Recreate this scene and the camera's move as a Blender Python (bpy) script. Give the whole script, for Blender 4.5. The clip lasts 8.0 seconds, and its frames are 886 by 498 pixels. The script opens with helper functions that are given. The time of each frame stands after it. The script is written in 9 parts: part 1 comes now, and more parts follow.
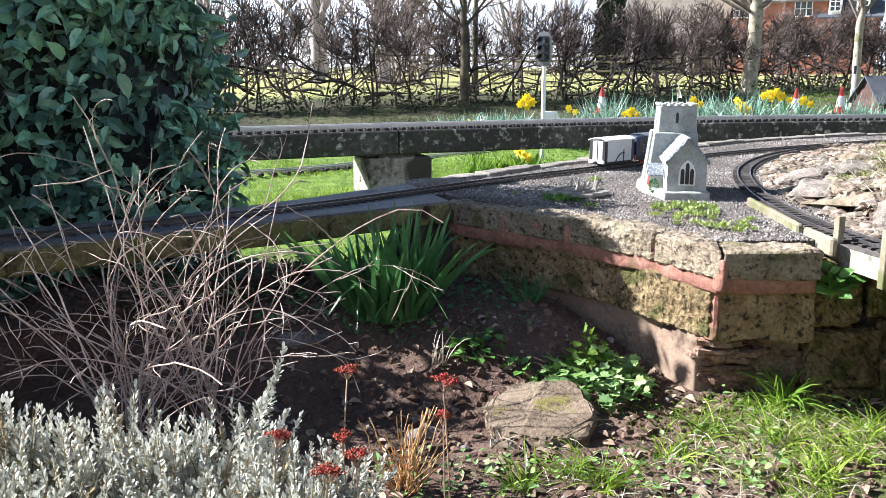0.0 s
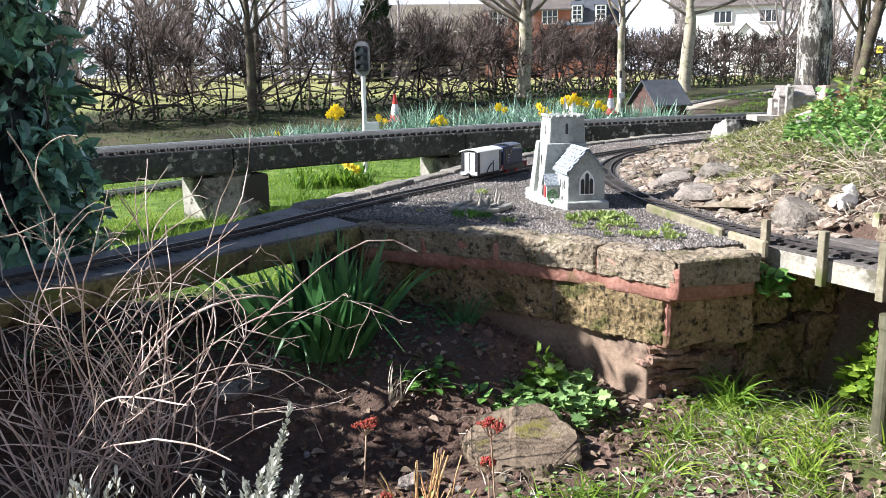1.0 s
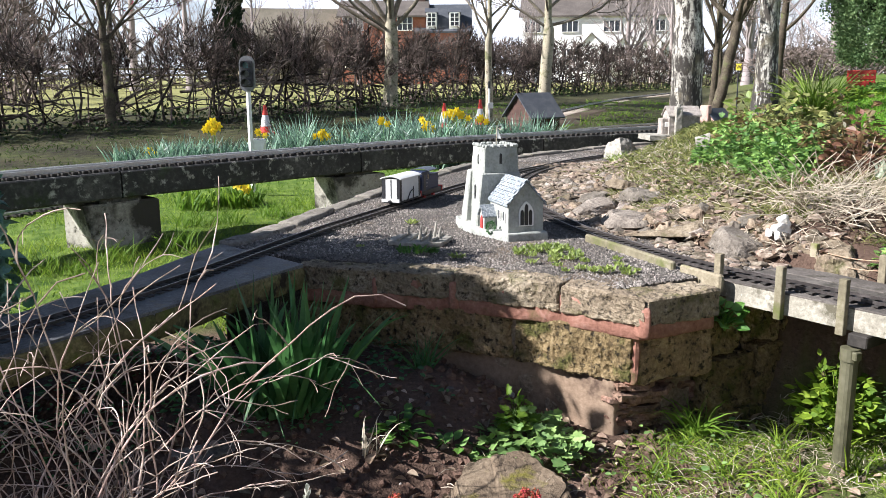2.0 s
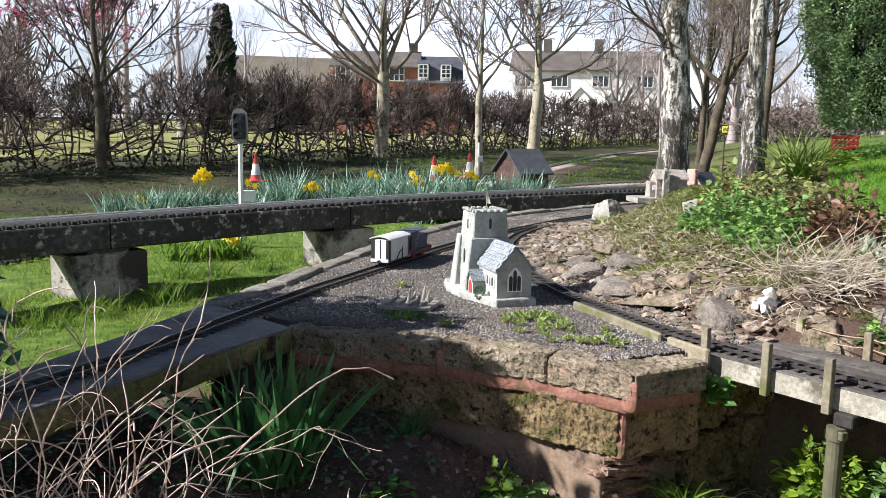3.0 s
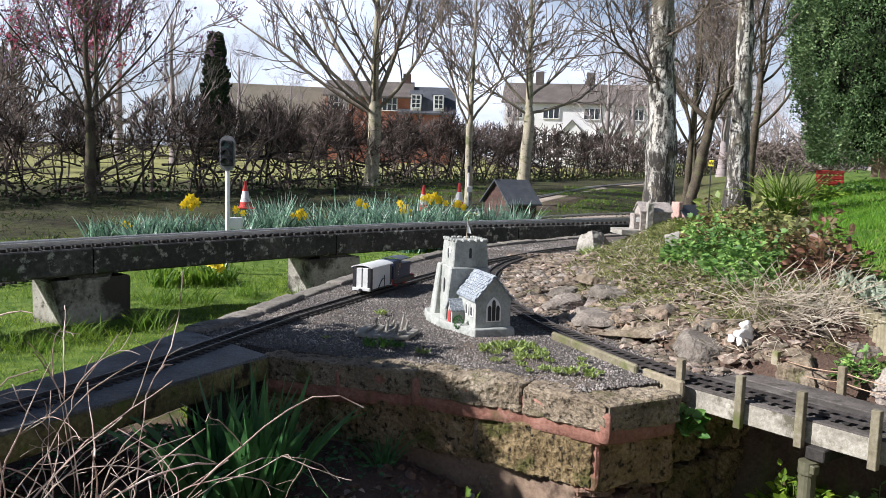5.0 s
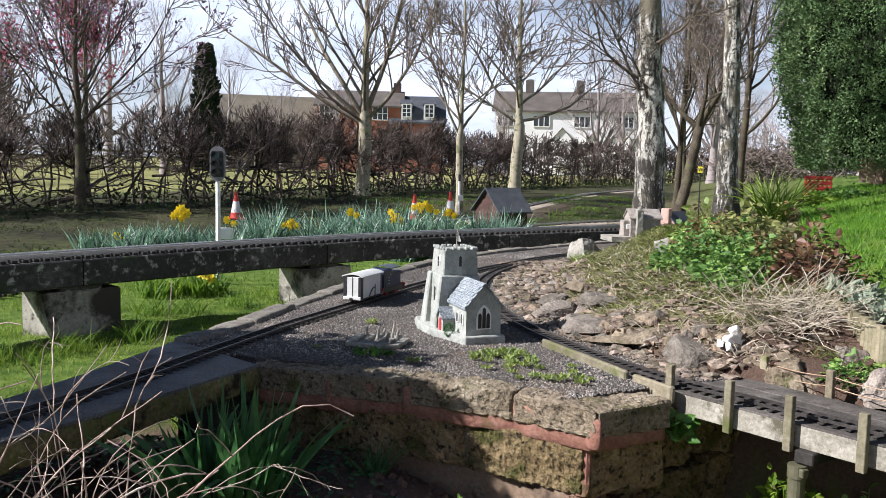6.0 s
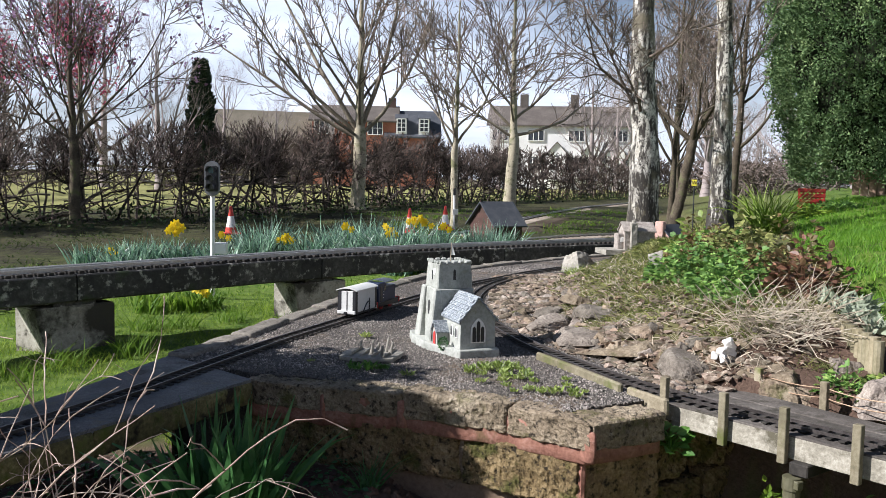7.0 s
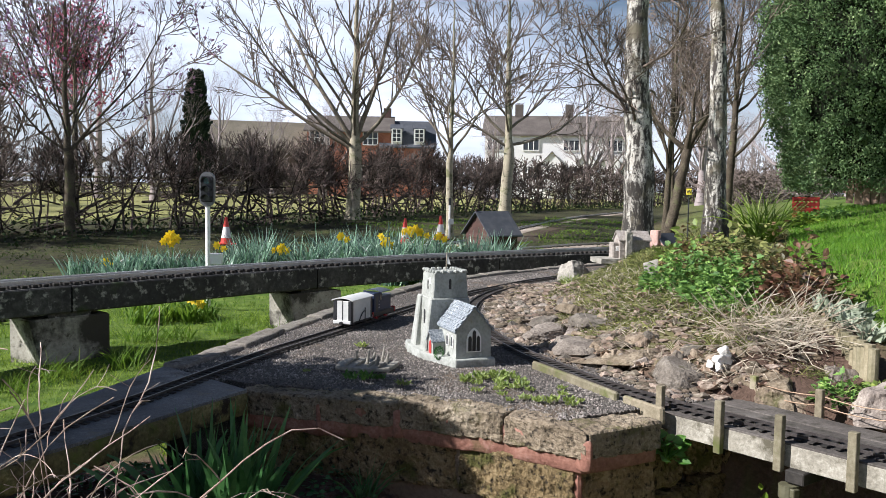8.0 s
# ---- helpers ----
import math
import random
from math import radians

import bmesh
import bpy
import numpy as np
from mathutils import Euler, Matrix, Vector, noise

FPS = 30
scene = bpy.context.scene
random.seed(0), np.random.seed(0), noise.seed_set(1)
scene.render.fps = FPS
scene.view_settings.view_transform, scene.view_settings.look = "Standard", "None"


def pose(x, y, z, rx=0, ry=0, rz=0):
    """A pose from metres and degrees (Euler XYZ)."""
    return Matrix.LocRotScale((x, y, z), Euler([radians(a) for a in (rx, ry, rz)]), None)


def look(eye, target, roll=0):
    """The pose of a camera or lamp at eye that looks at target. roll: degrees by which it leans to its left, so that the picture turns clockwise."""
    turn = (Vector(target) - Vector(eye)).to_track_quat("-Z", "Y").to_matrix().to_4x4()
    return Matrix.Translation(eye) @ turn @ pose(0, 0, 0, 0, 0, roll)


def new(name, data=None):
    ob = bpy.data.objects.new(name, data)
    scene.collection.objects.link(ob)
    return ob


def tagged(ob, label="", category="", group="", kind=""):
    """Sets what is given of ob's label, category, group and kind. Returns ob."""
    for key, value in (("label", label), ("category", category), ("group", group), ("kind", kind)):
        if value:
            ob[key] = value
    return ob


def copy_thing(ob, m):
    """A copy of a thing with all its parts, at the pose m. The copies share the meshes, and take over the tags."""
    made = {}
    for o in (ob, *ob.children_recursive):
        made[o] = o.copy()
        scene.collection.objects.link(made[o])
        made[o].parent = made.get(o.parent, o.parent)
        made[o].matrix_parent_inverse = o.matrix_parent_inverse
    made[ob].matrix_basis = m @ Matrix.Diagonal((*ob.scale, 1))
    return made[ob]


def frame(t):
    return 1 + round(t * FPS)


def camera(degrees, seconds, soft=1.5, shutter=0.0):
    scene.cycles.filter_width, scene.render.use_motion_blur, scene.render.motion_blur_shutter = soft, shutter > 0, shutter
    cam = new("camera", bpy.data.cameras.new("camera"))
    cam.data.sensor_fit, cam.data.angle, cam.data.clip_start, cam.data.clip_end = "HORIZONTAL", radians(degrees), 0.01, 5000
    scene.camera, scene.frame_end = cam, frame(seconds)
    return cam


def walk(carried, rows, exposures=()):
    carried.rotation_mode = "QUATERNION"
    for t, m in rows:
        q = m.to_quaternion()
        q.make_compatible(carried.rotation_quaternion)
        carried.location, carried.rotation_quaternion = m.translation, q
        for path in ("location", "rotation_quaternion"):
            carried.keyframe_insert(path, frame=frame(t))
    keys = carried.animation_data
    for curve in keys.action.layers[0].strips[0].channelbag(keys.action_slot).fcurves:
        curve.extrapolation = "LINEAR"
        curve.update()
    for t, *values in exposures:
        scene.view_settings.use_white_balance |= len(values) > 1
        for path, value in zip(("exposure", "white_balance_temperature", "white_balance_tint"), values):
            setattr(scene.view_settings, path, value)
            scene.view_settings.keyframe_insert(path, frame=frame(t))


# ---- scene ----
cam = camera(54.4, 8.0, soft=0.6)
PATH = [
    (0, (0.128, 0.045, 1.527), (0.073, 2.001, 1.115), 0.0),
    (0.5, (-0.167, 0.17, 1.541), (-0.042, 2.124, 1.135), -0.1),
    (1, (-0.509, 0.295, 1.569), (-0.04, 2.198, 1.168), -0.8),
    (2.3, (-0.873, 0.577, 1.734), (-0.069, 2.368, 1.352), -0.1),
    (2.5, (-0.874, 0.579, 1.753), (-0.067, 2.374, 1.4), 0.1),
    (3, (-0.862, 0.554, 1.776), (-0.044, 2.356, 1.492), 1.0),
    (3.5, (-0.856, 0.525, 1.785), (-0.032, 2.328, 1.52), 1.5),
    (4, (-0.841, 0.522, 1.784), (-0.013, 2.325, 1.528), 1.8),
    (4.5, (-0.824, 0.522, 1.778), (0.01, 2.325, 1.544), 1.9),
    (6, (-0.809, 0.505, 1.776), (0.047, 2.302, 1.581), 1.3),
    (6.5, (-0.809, 0.499, 1.774), (0.058, 2.292, 1.591), 1.2),
    (7, (-0.804, 0.499, 1.773), (0.062, 2.294, 1.611), 1.1),
    (7.5, (-0.801, 0.498, 1.773), (0.072, 2.291, 1.621), 1.0),
    (8, (-0.805, 0.495, 1.771), (0.071, 2.288, 1.632), 0.9),
]
walk(cam, [(t, look(eye, target, roll)) for t, eye, target, roll in PATH], [(0.0, 2.0, 6000, 12), (1.0, 1.62, 6050, 12), (2.5, 1.24, 6250, 12), (3.5, 1.0, 6200, 12), (4.5, 0.9, 6150, 13), (8.0, 0.86, 6200, 12)])

# ---- world, sun and exposure ----
SUN_TO = Vector((-1.28, 0.29, 1.0)).normalized()
world = bpy.data.worlds.new("sky")
world.use_nodes = True
scene.world = world
wn, wl = world.node_tree.nodes, world.node_tree.links
sky = wn.new("ShaderNodeTexSky")
sky.sky_type = "NISHITA"
sky.sun_disc = False
sky.sun_elevation = math.asin(SUN_TO.z)
sky.sun_rotation = math.atan2(SUN_TO.x, SUN_TO.y)
sky.air_density, sky.dust_density, sky.ozone_density = 1.0, 0.4, 2.0
# thin white cloud drifting over the blue
co = wn.new("ShaderNodeTexCoord")
mp = wn.new("ShaderNodeMapping")
mp.inputs["Scale"].default_value = (1.0, 1.0, 3.5)
cn = wn.new("ShaderNodeTexNoise")
cn.inputs["Scale"].default_value, cn.inputs["Detail"].default_value, cn.inputs["Roughness"].default_value = 2.2, 6.0, 0.55
cr = wn.new("ShaderNodeValToRGB")
cr.color_ramp.elements[0].position, cr.color_ramp.elements[1].position = 0.26, 0.62
cm = wn.new("ShaderNodeMix")
cm.data_type = "RGBA"
cm.inputs[7].default_value = (17.8, 19.2, 22.3, 1)
wl.new(co.outputs["Generated"], mp.inputs["Vector"])
wl.new(mp.outputs["Vector"], cn.inputs["Vector"])
wl.new(cn.outputs["Fac"], cr.inputs["Fac"])
sx = wn.new("ShaderNodeSeparateXYZ")
up = wn.new("ShaderNodeMapRange")
up.inputs["From Min"].default_value, up.inputs["From Max"].default_value = 0.48, 0.14
cf = wn.new("ShaderNodeMath")
cf.operation = "MULTIPLY"
wl.new(co.outputs["Generated"], sx.inputs[0])
wl.new(sx.outputs["Z"], up.inputs["Value"])
wl.new(cr.outputs["Color"], cf.inputs[0])
wl.new(up.outputs["Result"], cf.inputs[1])
wl.new(cf.outputs[0], cm.inputs[0])
wl.new(sky.outputs["Color"], cm.inputs[6])
wl.new(cm.outputs[2], wn["Background"].inputs["Color"])
wn["Background"].inputs["Strength"].default_value = 0.037
sun = new("sun", bpy.data.lights.new("sun", "SUN"))
sun.data.energy, sun.data.angle, sun.data.color = 5.0, radians(0.5), (1.0, 0.965, 0.92)
sun.matrix_world = look((-20, 10, 20), Vector((-20, 10, 20)) - SUN_TO)

rng = np.random.default_rng(7)


# ---- mesh helpers ----
def bulk(name, verts, faces, smooth=False):
    """A mesh from arrays of corners and of faces that all have the same number of corners."""
    verts, faces = np.asarray(verts, np.float32).reshape(-1, 3), np.asarray(faces, np.int32)
    me = bpy.data.meshes.new(name)
    n, k = faces.shape
    me.vertices.add(len(verts))
    me.vertices.foreach_set("co", verts.ravel())
    me.loops.add(n * k)
    me.loops.foreach_set("vertex_index", faces.ravel())
    me.polygons.add(n)
    me.polygons.foreach_set("loop_start", np.arange(n, dtype=np.int32) * k)
    me.polygons.foreach_set("use_smooth", np.full(n, smooth, bool))
    me.update(calc_edges=True)
    return me


def merge(*pieces):
    """Joins (verts, faces) pairs with the same corner count."""
    vs, fs, o = [], [], 0
    for v, f in pieces:
        v = np.asarray(v, float).reshape(-1, 3)
        vs.append(v)
        fs.append(np.asarray(f, int) + o)
        o += len(v)
    return np.concatenate(vs), np.concatenate(fs)


def part(name, shape, material, parent=None, label="", smooth=False):
    """One mesh object, from a bmesh, a (verts, faces) pair or a mesh, under a thing or a part."""
    if isinstance(shape, bmesh.types.BMesh):
        me = bpy.data.meshes.new(name)
        for f in shape.faces:
            f.smooth = smooth
        shape.to_mesh(me)
        shape.free()
    elif isinstance(shape, tuple):
        me = bulk(name, shape[0], shape[1], smooth)
    else:
        me = shape
    if not me.materials:
        me.materials.append(material)
    ob = new(name, me)
    ob.parent = parent
    if label:
        ob["label"] = label
    return ob


def empty(name, at=(0, 0, 0), rz=0):
    ob = new(name)
    ob.matrix_basis = pose(*at, 0, 0, rz)
    ob.empty_display_size = 0.05
    return ob


def tubes(paths, radii, sides=3):
    """Tapered tubes along paths (n, k, 3) with radii (n, k)."""
    p, r = np.asarray(paths, float), np.asarray(radii, float)
    n, k, _ = p.shape
    t = np.gradient(p, axis=1)
    t /= np.linalg.norm(t, axis=2, keepdims=True) + 1e-9
    ref = np.where(np.abs(t[:, :1, 2:3]) > 0.8, np.array([1.0, 0.1, 0]), np.array([0.05, 0.1, 1.0]))
    u = np.cross(t, np.broadcast_to(ref, t.shape))
    u /= np.linalg.norm(u, axis=2, keepdims=True) + 1e-9
    v = np.cross(t, u)
    a = np.arange(sides) * 2 * np.pi / sides
    ring = u[:, :, None] * np.cos(a)[None, None, :, None] + v[:, :, None] * np.sin(a)[None, None, :, None]
    verts = p[:, :, None] + ring * r[:, :, None, None]
    idx = np.arange(n * k * sides).reshape(n, k, sides)
    nxt = np.roll(idx, -1, axis=2)
    f = np.stack([idx[:, :-1], nxt[:, :-1], nxt[:, 1:], idx[:, 1:]], -1).reshape(-1, 4)
    return verts.reshape(-1, 3), f


def unit(a):
    a = np.asarray(a, float)
    return a / (np.linalg.norm(a, axis=-1, keepdims=True) + 1e-9)


def blades(base, heading, length, width, bend, k=4, point=1.4):
    """Flat tapering leaves that rise from base along heading and bend over."""
    base, d = np.asarray(base, float), unit(heading)
    n = len(base)
    length, width, bend = (np.broadcast_to(np.asarray(q, float), n) for q in (length, width, bend))
    s = np.linspace(0, 1, k)
    mid = base[:, None] + d[:, None] * (length[:, None] * s)[..., None]
    flat = d * np.array([1, 1, 0]) + rng.normal(0, 0.15, (n, 3)) * np.array([1, 1, 0])
    mid = mid + unit(flat)[:, None] * (bend[:, None] * length[:, None] * s ** 2 * 0.5)[..., None]
    mid[..., 2] -= bend[:, None] * length[:, None] * s ** 3 * 0.75
    turn = rng.uniform(0, 2 * np.pi, n)
    side = unit(np.cross(d, np.stack([np.cos(turn), np.sin(turn), np.full(n, 0.3)], 1)))
    w = width[:, None] * (1 - s ** point)[None] * 0.5
    w[:, -1] = width * 0.03
    verts = np.stack([mid - side[:, None] * w[..., None], mid + side[:, None] * w[..., None]], 2)
    i = np.arange(n * k * 2).reshape(n, k, 2)
    f = np.stack([i[:, :-1, 0], i[:, :-1, 1], i[:, 1:, 1], i[:, 1:, 0]], -1).reshape(-1, 4)
    return verts.reshape(-1, 3), f


OVAL = np.array([(0, 0), (0.28, 0.25), (0.34, 0.5), (0.2, 0.8), (0, 1), (-0.2, 0.8), (-0.34, 0.5), (-0.28, 0.25)])
LOBED = np.array([(0, 0), (0.3, -0.1), (0.5, 0.2), (0.36, 0.36), (0.5, 0.62), (0.24, 0.68), (0.14, 0.98), (-0.14, 0.98), (-0.24, 0.68), (-0.5, 0.62), (-0.36, 0.36), (-0.5, 0.2), (-0.3, -0.1)])
DIAMOND = np.array([(0, 0), (0.3, 0.5), (0, 1), (-0.3, 0.5)])


def leaves(outline, at, axis, normal, size, cup=0.15):
    """Leaves of one outline: a fan round a sunken middle."""
    at, ax = np.asarray(at, float), unit(axis)
    n, m = len(at), len(outline)
    nr = unit(np.asarray(normal, float) - ax * np.sum(ax * normal, axis=1, keepdims=True))
    sd = np.cross(ax, nr)
    size = np.broadcast_to(np.asarray(size, float), n)
    o = np.vstack([outline, [(0, 0.5)]])
    lift = np.abs(o[:, 0]) * 2 * cup - 0.25 * cup * o[:, 1] ** 2 * 2
    v = at[:, None] + size[:, None, None] * (sd[:, None] * o[None, :, :1] + ax[:, None] * o[None, :, 1:] + nr[:, None] * lift[None, :, None])
    i = np.arange(n * (m + 1)).reshape(n, m + 1)
    j = np.arange(m)
    f = np.stack([i[:, [m]].repeat(m, 1), i[:, j], i[:, (j + 1) % m]], -1).reshape(-1, 3)
    return v.reshape(-1, 3), f


def sphere_shape(level):
    bm = bmesh.new()
    bmesh.ops.create_icosphere(bm, subdivisions=level, radius=1)
    v = np.array([q.co for q in bm.verts])
    f = np.array([[q.index for q in g.verts] for g in bm.faces])
    bm.free()
    return v, f


BALL = {level: sphere_shape(level) for level in (1, 2, 3, 4)}
BALL[0] = (np.array([(1, 0, 0), (-1, 0, 0), (0, 1, 0), (0, -1, 0), (0, 0, 1), (0, 0, -1)], float), np.array([(0, 2, 4), (2, 1, 4), (1, 3, 4), (3, 0, 4), (2, 0, 5), (1, 2, 5), (3, 1, 5), (0, 3, 5)]))


def pebbles(at, size, level=1, rough=0.25):
    """Uneven stones; size (n, 3)."""
    v, f = BALL[level]
    at, size = np.asarray(at, float), np.asarray(size, float)
    n = len(at)
    w = v[None] * (1 + rng.uniform(-rough, rough, (n, len(v), 1))) * size[:, None]
    a = rng.uniform(0, 2 * np.pi, n)[:, None]
    x, y = w[..., 0] * np.cos(a) - w[..., 1] * np.sin(a), w[..., 0] * np.sin(a) + w[..., 1] * np.cos(a)
    w = np.stack([x, y, w[..., 2]], -1) + at[:, None]
    return w.reshape(-1, 3), (f[None] + (np.arange(n) * len(v))[:, None, None]).reshape(-1, 3)


def boulder(size, seed, level=4, jag=0.22, flat=0.6):
    """One rock, round its own middle, with broken faces."""
    v, f = BALL[level]
    r = np.random.default_rng(seed)
    v = v.copy()
    for _ in range(15):
        d = unit(r.normal(0, 1, 3))
        c = r.uniform(flat, 0.95)
        s = v @ d
        v -= np.where(s > c, s - c, 0)[:, None] * d * 0.9
    off = Vector(r.uniform(0, 50, 3))
    for i, p in enumerate(v):
        q = Vector(p)
        k = 1 + jag * (noise.noise(q * 1.3 + off) + 0.5 * noise.noise(q * 3.1 + off) + 0.25 * noise.noise(q * 8 + off) - 0.16 * abs(noise.noise(q * 13 - off)))
        v[i] = p * k
    return v * np.asarray(size), f


def slab(size, bevel=0.005, seg=1):
    """A bevelled box as a bmesh, its middle at the origin."""
    bm = bmesh.new()
    bmesh.ops.create_cube(bm, size=1)
    bmesh.ops.scale(bm, vec=size, verts=bm.verts)
    if bevel:
        bmesh.ops.bevel(bm, geom=bm.edges[:], offset=bevel, segments=seg, affect="EDGES", profile=0.6)
    return bm


def moved(bm, m):
    bmesh.ops.transform(bm, matrix=m, verts=bm.verts)
    return bm


def joined(*bms):
    """Several bmeshes of one part, as one."""
    out = bmesh.new()
    for bm in bms:
        me = bpy.data.meshes.new("tmp")
        bm.to_mesh(me)
        bm.free()
        out.from_mesh(me)
        bpy.data.meshes.remove(me)
    return out


def rod(p, q, r, sides=10, r2=None):
    """A capped round bar from p to q, as a bmesh."""
    p, q = Vector(p), Vector(q)
    bm = bmesh.new()
    bmesh.ops.create_cone(bm, cap_ends=True, segments=sides, radius1=r, radius2=r if r2 is None else r2, depth=(q - p).length)
    return moved(bm, Matrix.Translation((p + q) / 2) @ (q - p).to_track_quat("Z", "Y").to_matrix().to_4x4())


def prism(outline, z0, z1, bevel=0.0):
    """An upright block over a plan outline, as a bmesh."""
    bm = bmesh.new()
    vs = [bm.verts.new((x, y, z0)) for x, y in outline]
    face = bm.faces.new(vs)
    up = bmesh.ops.extrude_face_region(bm, geom=[face])
    bmesh.ops.translate(bm, vec=(0, 0, z1 - z0), verts=[g for g in up["geom"] if isinstance(g, bmesh.types.BMVert)])
    bmesh.ops.recalc_face_normals(bm, faces=bm.faces[:])
    if bevel:
        bmesh.ops.bevel(bm, geom=bm.edges[:], offset=bevel, segments=2, affect="EDGES", profile=0.6)
    return bm


def rough_block(corners, z0, z1, seed, amount=0.012, cuts=6, scale=14, fine=0.03, pits=0.0):
    """A hewn stone over a four-cornered plan, with uneven faces and worn edges; fine: the length of its facets, pits: how deep its face is broken."""
    bm = prism(corners, z0, z1)
    bmesh.ops.bevel(bm, geom=bm.edges[:], offset=0.007, segments=1, affect="EDGES", profile=0.6)
    for _ in range(cuts):
        long = [e for e in bm.edges if e.calc_length() > fine]
        if not long or len(bm.verts) > (1600 if fine >= 0.03 else 9000):
            break
        bmesh.ops.subdivide_edges(bm, edges=long, cuts=1, use_grid_fill=True)
    bmesh.ops.triangulate(bm, faces=bm.faces[:])
    off = Vector((seed * 3.7, seed * 1.3, seed))
    bm.normal_update()
    for v in bm.verts:
        p = v.co
        k = noise.noise(p * scale + off) + 0.6 * noise.noise(p * scale * 2.6 + off) + 0.9 * noise.noise(p * scale * 0.4 + off)
        if pits:
            k -= pits * (abs(noise.noise(p * scale * 3.1 + off)) + 0.7 * abs(noise.noise(p * scale * 6.3 - off)) - 0.3)
        v.co = p + v.normal * amount * k
    return bm


def spline(points, n):
    """A smooth line through points, n samples evenly spaced."""
    p = np.asarray(points, float)
    ext = np.vstack([2 * p[0] - p[1], p, 2 * p[-1] - p[-2]])
    out = []
    for i in range(1, len(ext) - 2):
        a, b, c, d = ext[i - 1:i + 3]
        s = np.linspace(0, 1, 24, endpoint=False)[:, None]
        out.append(0.5 * (2 * b + (c - a) * s + (2 * a - 5 * b + 4 * c - d) * s ** 2 + (3 * b - a - 3 * c + d) * s ** 3))
    q = np.vstack(out + [p[-1:]])
    l = np.concatenate([[0], np.cumsum(np.linalg.norm(np.diff(q, axis=0), axis=1))])
    t = np.linspace(0, l[-1], n)
    return np.stack([np.interp(t, l, q[:, i]) for i in range(q.shape[1])], 1), l[-1]


def sideways(line):
    """The level normals, to the left of a line."""
    t = unit(np.gradient(line[:, :2], axis=0))
    return np.stack([-t[:, 1], t[:, 0]], 1)


def band(line, offsets_z):
    """A bar swept along a line; offsets_z: its cross-section as (sideways, up), closed."""
    nrm = sideways(line)
    sec = np.asarray(offsets_z, float)
    n, m = len(line), len(sec)
    v = np.zeros((n, m, 3))
    v[..., :2] = line[:, None, :2] + nrm[:, None] * sec[None, :, :1]
    v[..., 2] = line[:, None, 2] + sec[None, :, 1]
    i = np.arange(n * m).reshape(n, m)
    j = np.roll(i, -1, 1)
    f = np.stack([i[:-1], j[:-1], j[1:], i[1:]], -1).reshape(-1, 4)
    return v.reshape(-1, 3), f


